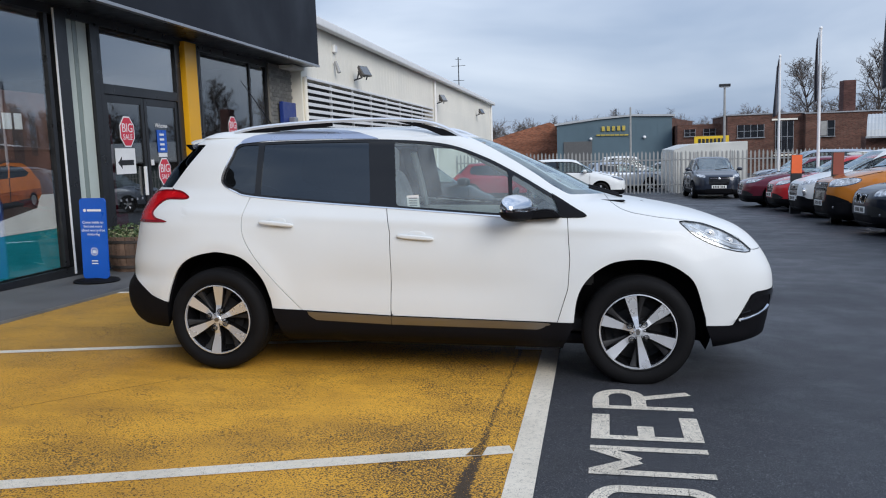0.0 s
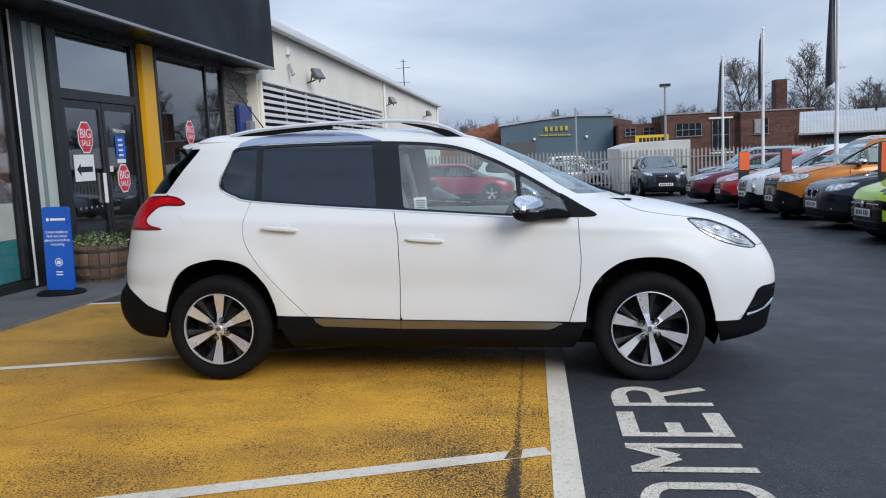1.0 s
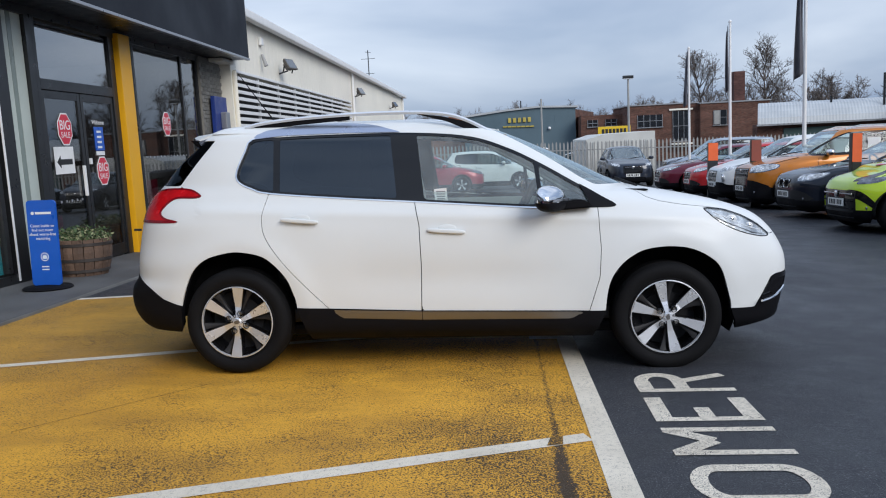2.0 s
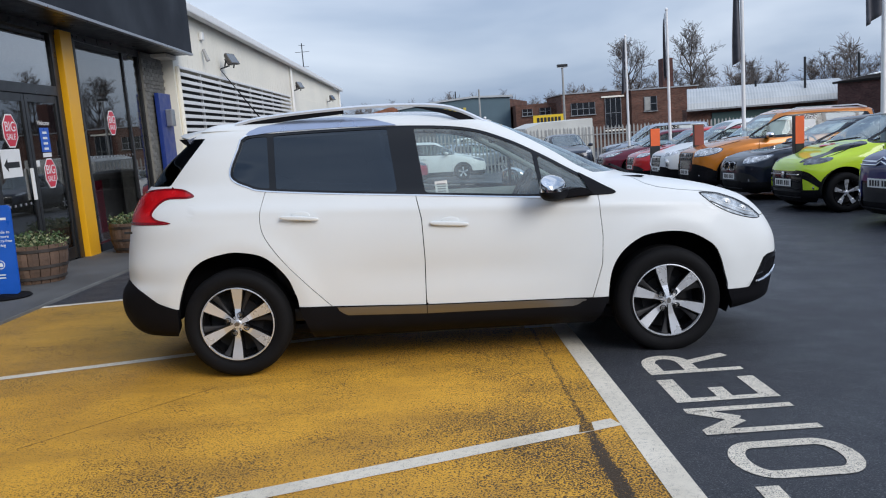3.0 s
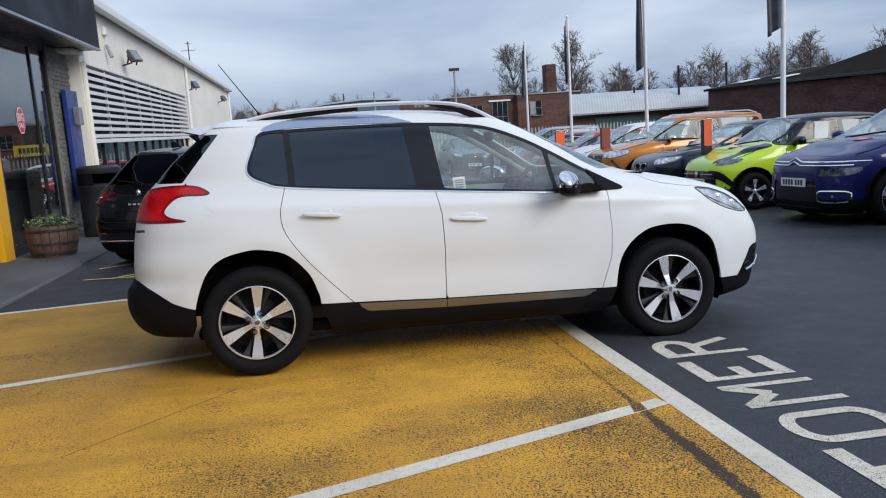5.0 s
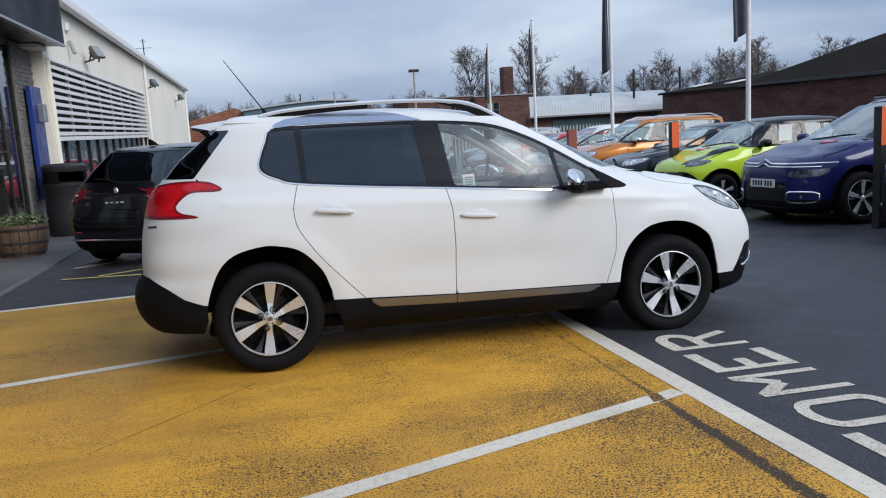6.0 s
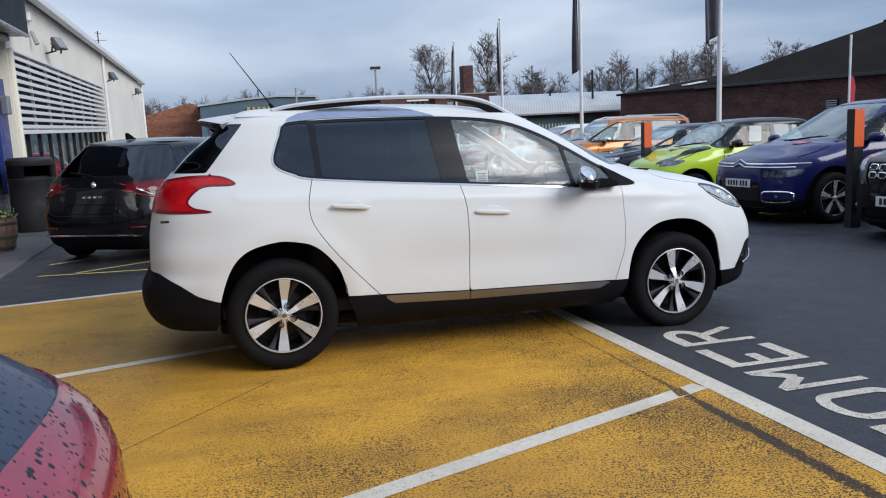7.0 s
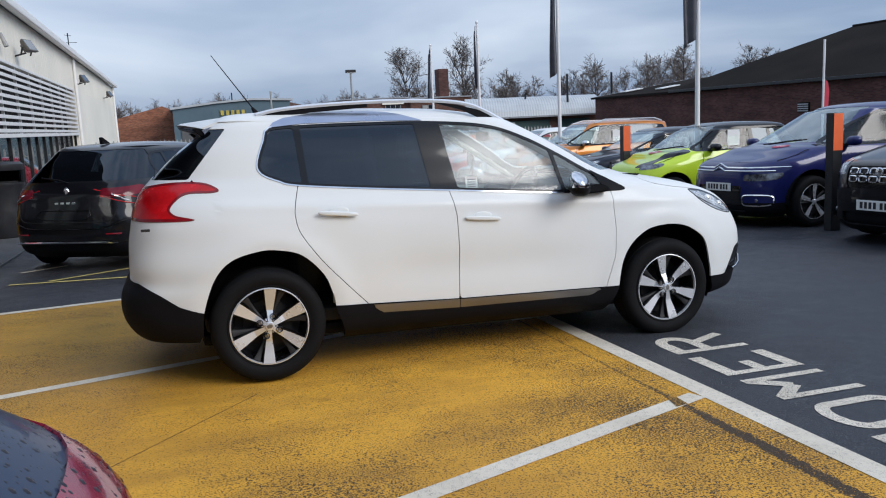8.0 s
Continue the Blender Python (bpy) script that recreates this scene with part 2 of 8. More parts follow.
M_ALLOY = surf("machined_alloy", (0.74, 0.76, 0.80), rough=0.28, metal=0.62, var=0.10, fine=260, rvar=0.06)
M_ALLOYDK = surf("dark_alloy", (0.006, 0.006, 0.007), rough=0.25, metal=0.0, var=0.1, spec=0.3, coat=0.6)
M_LENS = glass("clear_lamp_cover", (0.94, 0.96, 0.97), ior=1.5)
M_REFLECTOR = surf("bright_lamp_reflector", (0.62, 0.64, 0.66), rough=0.22, metal=0.55, var=0.7, scale=16, fine=40, bump=0.15)
M_WHITEGLOSS = surf("white_lamp_blade", (0.75, 0.76, 0.78), rough=0.2, var=0.05)
M_DKCHROME = surf("smoked_chrome", (0.24, 0.23, 0.22), rough=0.32, metal=0.85, var=0.05, rvar=0.04)
M_GLASS = glass("clear_glass", (0.84, 0.92, 0.90), ior=1.66, haze=0.11, gloss_rough=0.12)
M_CARGLASS = glass("parked_car_glass", (0.70, 0.77, 0.76), ior=1.5, gloss_rough=0.07)
M_TINT = glass("privacy_glass", (0.020, 0.028, 0.042), ior=1.72, sheen=(0.80, 0.90, 1.0))
M_SCREEN = glass("windscreen_glass", (0.68, 0.78, 0.80), ior=2.3, sheen=(0.88, 0.97, 1.0), haze=0.14)
M_ROOFGLASS = glass("tinted_roof_glass", (0.34, 0.38, 0.42), ior=1.6)
M_REDLENS = surf("red_lamp_lens", (0.50, 0.006, 0.010), rough=0.2, var=0.3, scale=9, fine=60, coat=0.35, spec=0.25)
M_REDDARK = surf("dark_red_lens", (0.20, 0.004, 0.010), rough=0.15, var=0.2, coat=0.5, spec=0.3)
M_LAMP = surf("clear_lamp_lens", (0.80, 0.82, 0.84), rough=0.15, metal=0.45, var=0.35, scale=14, fine=30, coat=1.0, bump=0.12)
M_LAMPDK = surf("smoked_lamp_lens", (0.16, 0.17, 0.19), rough=0.14, metal=0.6, var=0.9, scale=13, fine=30, coat=1.0, bump=0.12)
M_TRIMIN = surf("pale_cabin_trim", (0.36, 0.38, 0.36), rough=0.85, var=0.08)
M_DARKIN = surf("dark_interior", (0.03, 0.03, 0.032), rough=0.8, var=0.3)
M_SEAT = surf("grey_seat_cloth", (0.34, 0.34, 0.33), rough=0.9, var=0.3, fine=200)
M_PLATEW = surf("white_plate", (0.75, 0.75, 0.72), rough=0.4, var=0.05)
M_PLATEY = surf("yellow_plate", (0.75, 0.5, 0.03), rough=0.4, var=0.05)
M_INK = surf("black_ink", (0.015, 0.015, 0.016), rough=0.5)
M_PAPER = surf("white_paper", (0.78, 0.78, 0.77), rough=0.7, var=0.05)
M_STEELRAIL = surf("satin_roof_rail", (0.62, 0.67, 0.74), rough=0.35, metal=0.2, var=0.06)
M_SATIN = surf("satin_silver_trim", (0.36, 0.40, 0.50), rough=0.3, metal=0.8, var=0.05)


# ---- mesh helpers ----
def add_mesh(name, verts, faces, material, parent=None, label="", smooth=False, sharp=None):
    me = bpy.data.meshes.new(name)
    me.from_pydata([tuple(map(float, v)) for v in verts], [], [tuple(map(int, f)) for f in faces])
    me.materials.append(material)
    if smooth:
        me.polygons.foreach_set("use_smooth", [True] * len(me.polygons))
        if sharp:
            me.set_sharp_from_angle(angle=radians(sharp))
    me.update()
    ob = new(name, me)
    if parent:
        ob.parent = parent
    if label:
        ob["label"] = label
    return ob


def part(name, bm, material, parent=None, label="", smooth=False, sharp=40):
    me = bpy.data.meshes.new(name)
    bm.normal_update()
    bm.to_mesh(me)
    bm.free()
    me.materials.append(material)
    if smooth:
        me.polygons.foreach_set("use_smooth", [True] * len(me.polygons))
        me.set_sharp_from_angle(angle=radians(sharp))
    ob = new(name, me)
    if parent:
        ob.parent = parent
    if label:
        ob["label"] = label
    return ob


def box(x0, x1, y0, y1, z0, z1, bevel=0.0, bm=None):
    made = bm is None
    bm = bm or bmesh.new()
    vs = [bm.verts.new((x, y, z)) for z in (z0, z1) for y in (y0, y1) for x in (x0, x1)]
    fs = [bm.faces.new([vs[i] for i in q]) for q in ((0, 2, 3, 1), (4, 5, 7, 6), (0, 1, 5, 4), (2, 6, 7, 3), (0, 4, 6, 2), (1, 3, 7, 5))]
    if bevel:
        bmesh.ops.bevel(bm, geom=list({e for f in fs for e in f.edges}), offset=bevel, segments=2, affect="EDGES", profile=0.6)
    return bm


def tube(a, b, r0, r1=None, n=10, bm=None, caps=True):
    """A tapered rod from a to b."""
    bm = bm or bmesh.new()
    r1 = r0 if r1 is None else r1
    a, b = Vector(a), Vector(b)
    q = (b - a).to_track_quat("Z", "Y").to_matrix()
    rings = []
    for c, r in ((a, r0), (b, r1)):
        rings.append([bm.verts.new(c + q @ Vector((r * math.cos(2 * math.pi * k / n), r * math.sin(2 * math.pi * k / n), 0))) for k in range(n)])
    for k in range(n):
        bm.faces.new((rings[0][k], rings[0][(k + 1) % n], rings[1][(k + 1) % n], rings[1][k]))
    if caps:
        bm.faces.new(rings[0][::-1])
        bm.faces.new(rings[1])
    return bm


def wire(points, r, n=6):
    """One continuous rod through a row of points."""
    bm = bmesh.new()
    P = [Vector(p) for p in points]
    rings = []
    for k, p in enumerate(P):
        q = (P[min(k + 1, len(P) - 1)] - P[max(k - 1, 0)]).to_track_quat("Z", "Y").to_matrix()
        rings.append([bm.verts.new(p + q @ Vector((r * math.cos(2 * math.pi * i / n), r * math.sin(2 * math.pi * i / n), 0))) for i in range(n)])
    for a, b in zip(rings, rings[1:]):
        for i in range(n):
            bm.faces.new((a[i], a[(i + 1) % n], b[(i + 1) % n], b[i]))
    bm.faces.new(rings[0])
    bm.faces.new(rings[-1])
    bmesh.ops.recalc_face_normals(bm, faces=bm.faces)
    return bm


def lathe(profile, n=48, axis="y", bm=None, closed=False):
    """Turns a profile of (radius, height) pairs round an axis."""
    bm = bm or bmesh.new()
    rings = []
    for r, h in profile:
        ring = []
        for k in range(n):
            a = 2 * math.pi * k / n
            c, s = r * math.cos(a), r * math.sin(a)
            ring.append(bm.verts.new((c, h, s) if axis == "y" else (c, s, h)))
        rings.append(ring)
    pairs = list(zip(rings, rings[1:])) + ([(rings[-1], rings[0])] if closed else [])
    for a, b in pairs:
        for k in range(n):
            bm.faces.new((a[k], a[(k + 1) % n], b[(k + 1) % n], b[k]))
    bmesh.ops.recalc_face_normals(bm, faces=bm.faces)
    return bm


def slab(poly, h0, h1, axis="z", bevel=0.0):
    """A polygon of 2D points made solid between two heights along an axis."""
    bm = bmesh.new()

    def at(p, h):
        return {"z": (p[0], p[1], h), "y": (p[0], h, p[1]), "x": (h, p[0], p[1])}[axis]
    lo = [bm.verts.new(at(p, h0)) for p in poly]
    hi = [bm.verts.new(at(p, h1)) for p in poly]
    bm.faces.new(lo)
    bm.faces.new(hi)
    for k in range(len(poly)):
        j = (k + 1) % len(poly)
        bm.faces.new((lo[k], lo[j], hi[j], hi[k]))
    bmesh.ops.recalc_face_normals(bm, faces=bm.faces)
    if bevel:
        bmesh.ops.bevel(bm, geom=list(bm.edges), offset=bevel, segments=2, affect="EDGES")
    return bm


def structure(ob, label="", category=""):
    return tagged(ob, label, category, kind="structure")


def empty(name, m, label, category, group="", kind=""):
    ob = new(name)
    ob.empty_display_size = 0.2
    ob.matrix_world = m
    return tagged(ob, label, category, group, kind)


# ---- skins: a car body as a stack of rounded plan outlines, cut into panels ----
def spline(rows, per=0.02):
    """Catmull-Rom through rows, sampled evenly by their length."""
    rows = np.array(rows, float)
    pts = np.vstack([2 * rows[0] - rows[1], rows, 2 * rows[-1] - rows[-2]])
    out = []
    for k in range(1, len(pts) - 2):
        p0, p1, p2, p3 = pts[k - 1:k + 3]
        m = max(1, int(np.ceil(np.linalg.norm((p2 - p1)[:4]) / per)))
        u = np.linspace(0, 1, m, endpoint=False)[:, None]
        out.append(0.5 * (2 * p1 + (p2 - p0) * u + (2 * p0 - 5 * p1 + 4 * p2 - p3) * u ** 2 + (3 * p1 - p0 - 3 * p2 + p3) * u ** 3))
    return np.vstack(out + [rows[-1:]])


def curve(pts, closed=True, step=0.02):
    """A smooth closed outline through 2D points."""
    pts = np.array(pts, float)
    if not closed:
        return spline(np.c_[pts, np.zeros((len(pts), 2))], step)[:, :2]
    n, out = len(pts), []
    for k in range(n):
        p0, p1, p2, p3 = pts[k - 1], pts[k], pts[(k + 1) % n], pts[(k + 2) % n]
        m = max(1, int(np.ceil(np.linalg.norm(p2 - p1) / step)))
        u = np.linspace(0, 1, m, endpoint=False)[:, None]
        out.append(0.5 * (2 * p1 + (p2 - p0) * u + (2 * p0 - 5 * p1 + 4 * p2 - p3) * u ** 2 + (3 * p1 - p0 - 3 * p2 + p3) * u ** 3))
    return np.vstack(out)


def sdf(poly, x, z):
    """Distance to a polygon's outline, negative inside."""
    poly = np.array(poly, float)
    d = np.full(len(x), 1e9)
    inside = np.zeros(len(x), bool)
    for a, b in zip(poly, np.roll(poly, -1, axis=0)):
        e = b - a
        t = np.clip(((x - a[0]) * e[0] + (z - a[1]) * e[1]) / max(1e-12, e @ e), 0, 1)
        d = np.minimum(d, np.hypot(x - a[0] - t * e[0], z - a[1] - t * e[1]))
        if a[1] != b[1]:
            cross = (a[1] > z) != (b[1] > z)
            inside ^= cross & (x < (b[0] - a[0]) * (z - a[1]) / (b[1] - a[1]) + a[0])
    return np.where(inside, -d, d)


def clip(V, F, s):
    """The part of a triangle mesh where s, given at its corners, is negative."""
    s = np.where(np.abs(s) < 1e-6, -1e-6, s)
    neg = s[F] < 0
    count = neg.sum(1)
    out = [F[count == 3]]
    extra, cut = [], {}
    base = len(V)

    def mid(i, j):
        key = (i, j) if i < j else (j, i)
        if key not in cut:
            t = s[i] / (s[i] - s[j])
            cut[key] = base + len(extra)
            extra.append(V[i] + t * (V[j] - V[i]))
        return cut[key]
    tris = []
    for f, n in zip(F[(count == 1) | (count == 2)], neg[(count == 1) | (count == 2)]):
        k = int(np.argmax(n)) if n.sum() == 1 else int(np.argmin(n))
        a, b, c = f[k], f[(k + 1) % 3], f[(k + 2) % 3]
        ab, ac = mid(a, b), mid(a, c)
        if n.sum() == 1:
            tris.append((a, ab, ac))
        else:
            tris += [(ab, b, c), (ab, c, ac)]
    if tris:
        out.append(np.array(tris))
    F = np.vstack(out) if sum(map(len, out)) else np.zeros((0, 3), int)
    V = np.vstack([V, np.array(extra)]) if extra else V
    used, idx = np.unique(F, return_inverse=True)
    return V[used], idx.reshape(-1, 3)


def skin(rows, per=0.03, around=150):
    """The near half (y below 0) of a body. Rows: z, rear x, front x, half width, rear and front squareness."""
    R = spline(rows, per)
    th = np.linspace(0, np.pi, 1600)
    V = []
    for z, xr, xf, w, nr, nf in R:
        c, s = np.cos(th), np.sin(th)
        cx = 0.5 * (xr + xf) if xf < 0.3 else 0.0
        L, n = np.where(c > 0, xf - cx, cx - xr), np.where(c > 0, nf, nr)
        x = cx + np.sign(c) * L * np.abs(c) ** (2 / n)
        y = -max(w, 1e-3) * np.abs(s) ** (2 / n)
        arc = np.r_[0, np.cumsum(np.hypot(np.diff(x), np.diff(y)))]
        at = np.linspace(0, arc[-1], around)
        V.append(np.c_[np.interp(at, arc, x), np.interp(at, arc, y), np.full(around, z)])
    V = np.vstack(V)
    F = []
    for k in range(len(R) - 1):
        i = k * around + np.arange(around - 1)
        F += [np.c_[i, i + around + 1, i + 1], np.c_[i, i + around, i + around + 1]]
    return V, np.vstack(F)


def normals_of(V, F):
    n = np.cross(V[F[:, 1]] - V[F[:, 0]], V[F[:, 2]] - V[F[:, 0]])
    N = np.zeros_like(V)
    for k in range(3):
        np.add.at(N, F[:, k], n)
    return N / np.maximum(np.linalg.norm(N, axis=1), 1e-9)[:, None]


def lip(V, F, depth):
    """Turns the open edges of a panel inwards by a depth, as folded sheet."""
    N = normals_of(V, F)
    e = np.vstack([F[:, [0, 1]], F[:, [1, 2]], F[:, [2, 0]]])
    key = np.sort(e, 1)
    _, inv, cnt = np.unique(key, axis=0, return_inverse=True, return_counts=True)
    edge = e[cnt[inv.ravel()] == 1]
    edge = edge[(np.abs(V[edge[:, 0], 1]) > 1e-3) | (np.abs(V[edge[:, 1], 1]) > 1e-3)]
    if not len(edge):
        return V, F
    used, idx = np.unique(edge, return_inverse=True)
    idx = idx.reshape(-1, 2) + len(V)
    W = V[used] - N[used] * depth
    quads = np.vstack([np.c_[edge[:, 1], edge[:, 0], idx[:, 0]], np.c_[edge[:, 1], idx[:, 0], idx[:, 1]]])
    return np.vstack([V, W]), np.vstack([F, quads])


def panel(name, V, F, material, parent, label="", mirror=False, depth=0.0, lift=0.0, both=False):
    """A piece of skin as one mesh. both: the two halves joined across the middle."""
    if not len(F):
        return None
    if lift:
        V = V + normals_of(V, F) * lift
    if depth:
        V, F = lip(V, F, depth)
    if mirror or both:
        V2, F2 = V * np.array([1, -1, 1]), F[:, ::-1]
        V, F = (np.vstack([V, V2]), np.vstack([F, F2 + len(V)])) if both else (V2, F2)
    return add_mesh(name, V, F, material, parent, label, smooth=True, sharp=42)


# ---- ground ----
def graded(lo, hi, near_lo, near_hi, step):
    near = np.arange(near_lo, near_hi + step / 2, step)
    k = np.geomspace(1, 1 + hi - near_hi, 26) - 1
    j = np.geomspace(1, 1 + near_lo - lo, 26) - 1
    return np.r_[(near_lo - j)[::-1][:-1], near, (near_hi + k)[1:]]


def ground_sheet():
    xs, ys = graded(-900, 900, -12, 16, 1.0), graded(-900, 900, -14, 60, 1.0)
    X, Y = np.meshgrid(xs, ys)
    V = np.c_[X.ravel(), Y.ravel(), gz(X, Y).ravel()]
    n = len(xs)
    F = [(r * n + c, r * n + c + 1, r * n + n + c + 1, r * n + n + c) for r in range(len(ys) - 1) for c in range(n - 1)]
    structure(add_mesh("ground", V, F, M_TARMAC, smooth=True), "dark damp tarmac forecourt falling gently away", "ground")


def patch(name, quad, material, lift, label, category, cell=0.4, thick=0.0):
    """A thin painted or paved four-cornered piece that follows the ground."""
    q = np.array(quad, float)
    nu = max(1, int(max(np.linalg.norm(q[1] - q[0]), np.linalg.norm(q[2] - q[3])) / cell))
    nv = max(1, int(max(np.linalg.norm(q[3] - q[0]), np.linalg.norm(q[2] - q[1])) / cell))
    V, F = [], []
    for j in range(nv + 1):
        for i in range(nu + 1):
            u, v = i / nu, j / nv
            p = (1 - v) * ((1 - u) * q[0] + u * q[1]) + v * ((1 - u) * q[3] + u * q[2])
            V.append((p[0], p[1], gz(p[0], p[1]) + lift))
    for j in range(nv):
        for i in range(nu):
            a = j * (nu + 1) + i
            F.append((a, a + 1, a + nu + 2, a + nu + 1))
    if thick:
        base = len(V)
        rim = [i for i in range(nu + 1)] + [(k + 1) * (nu + 1) + nu for k in range(nv)] + [nv * (nu + 1) + i for i in range(nu - 1, -1, -1)] + [k * (nu + 1) for k in range(nv - 1, 0, -1)]
        V += [(V[i][0], V[i][1], V[i][2] - thick) for i in rim]
        for k in range(len(rim)):
            j = (k + 1) % len(rim)
            F.append((rim[k], base + k, base + j, rim[j]))
    return structure(add_mesh(name, V, F, material), label, category)


ground_sheet()
YB = lambda x: 2.04 + 0.19 * (x + 3.80)
patch("yellow_bay_paint", [(-3.80, -9.0), (0.66, -9.0), (0.70, YB(0.70)), (-3.80, YB(-3.8))], M_YELLOW, 0.003, "worn yellow painted parking bays with grit wear", "road marking")
patch("line_long", [(0.60, -9.0), (0.72, -9.0), (0.83, 3.2), (0.715, 3.2)], M_LINE, 0.0055, "worn white painted line along the bays", "road marking")


def bay_line(x0, y0, x1, y1, w=0.10):
    d = np.array([x1 - x0, y1 - y0]) / math.hypot(x1 - x0, y1 - y0)
    nrm = np.array([-d[1], d[0]]) * w / 2
    a, b = np.array([x0, y0]), np.array([x1, y1])
    patch("bay_line", [a - nrm, b - nrm, b + nrm, a + nrm], M_LINE, 0.0055, "worn white bay dividing line on yellow", "road marking")


bay_line(-3.8, -3.53, 0.655, -2.008, 0.098)
bay_line(-3.8, -0.775, 0.70, 0.457, 0.085)
bay_line(-3.80, 2.04, 0.72, 2.90, 0.09)
bay_line(-3.8, -6.1, 0.62, -4.65, 0.11)
patch("tar_smear", [(0.465, -2.115), (0.535, -2.10), (0.545, -1.99), (0.488, -2.01)], M_SEAM, 0.0075, "dark tar smear across the white bay line", "seam")
patch("hairline_crack", [(-2.10, -1.838), (-2.103, -1.832), (-1.383, -1.028), (-1.38, -1.034)], M_SEAM, 0.004, "thin crack across the yellow paint", "seam")


# ---- painted word, read with the letters' heads towards the building ----
def letter(name, strokes, y0):
    """Strokes are quads in letter space: u along the word, v up the letter."""
    V, F = [], []
    for q in strokes:
        b = len(V)
        for u, v in q:
            y = y0 + u
            x = 1.545 + 0.027 * y - v
            V.append((x, y, gz(x, y) + 0.003))
        F.append((b, b + 1, b + 2, b + 3))
    structure(add_mesh(name, V, F, M_LETTER), "worn white painted letter on dark tarmac", "road marking")


def bar(u0, v0, u1, v1, w, w1=None):
    d = np.array([u1 - u0, v1 - v0]) / math.hypot(u1 - u0, v1 - v0)
    n = np.array([-d[1], d[0]])
    w1 = w if w1 is None else w1
    a, b = np.array([u0, v0]), np.array([u1, v1])
    return [tuple(a - n * w / 2), tuple(b - n * w1 / 2), tuple(b + n * w1 / 2), tuple(a + n * w / 2)]


def arc(cu, cv, ru, rv, a0, a1, w, n=12):
    out = []
    for k in range(n):
        q = []
        for a, e in ((k, -1), (k + 1, -1), (k + 1, 1), (k, 1)):
            t = radians(a0 + (a1 - a0) * a / n)
            q.append((cu + (ru + e * w / 2) * math.cos(t), cv + (rv + e * w / 2) * math.sin(t)))
        out.append(q)
    return out


H, S, T = 0.50, 0.055, 0.085
letter("letter_r", [bar(0.03, 0, 0.03, H, S), bar(0.05, H - 0.04, 0.20, H - 0.04, T), bar(0.05, 0.265, 0.20, 0.265, 0.075)] + arc(0.20, 0.363, 0.125, 0.098, 90, -90, 0.075) + [bar(0.19, 0.27, 0.315, 0.0, 0.065)], -1.345)
letter("letter_e", [bar(0.03, 0, 0.03, H, S), bar(0.05, H - 0.042, 0.37, H - 0.042, T), bar(0.05, 0.25, 0.20, 0.25, 0.075), bar(0.05, 0.042, 0.35, 0.042, T)], -1.81)
letter("letter_m", [bar(0.03, 0, 0.03, H, S), bar(0.03, H - 0.02, 0.17, 0.30, 0.075), bar(0.17, 0.30, 0.31, H - 0.02, 0.075), bar(0.31, 0, 0.31, H, S)], -2.235)
letter("letter_o", arc(0.175, 0.375, 0.145, 0.09, 0, 180, 0.068) + arc(0.175, 0.125, 0.145, 0.09, 180, 360, 0.068) + [bar(0.03, 0.12, 0.03, 0.38, 0.068), bar(0.32, 0.12, 0.32, 0.38, 0.068)], -2.69)
letter("letter_t", [bar(0.21, 0, 0.21, H - 0.06, 0.06), bar(0.0, H - 0.042, 0.43, H - 0.042, T)], -3.18)
patch("pale_patch", [(0.50, -0.08), (0.70, -0.08), (0.70, 0.14), (0.50, 0.14)], M_LINE, 0.0045, "small pale patch beside the white line", "road marking")
patch("walkway", [(-5.05, -12), (-3.82, -12), (-3.82, 10.5), (-5.05, 10.5)], M_WALK, 0.03, "grey concrete walkway along the showroom", "pavement", thick=0.08)


M_RIB = surf("dark_wheel_rib", (0.02, 0.02, 0.022), rough=0.5, var=0.1, spec=0.3)

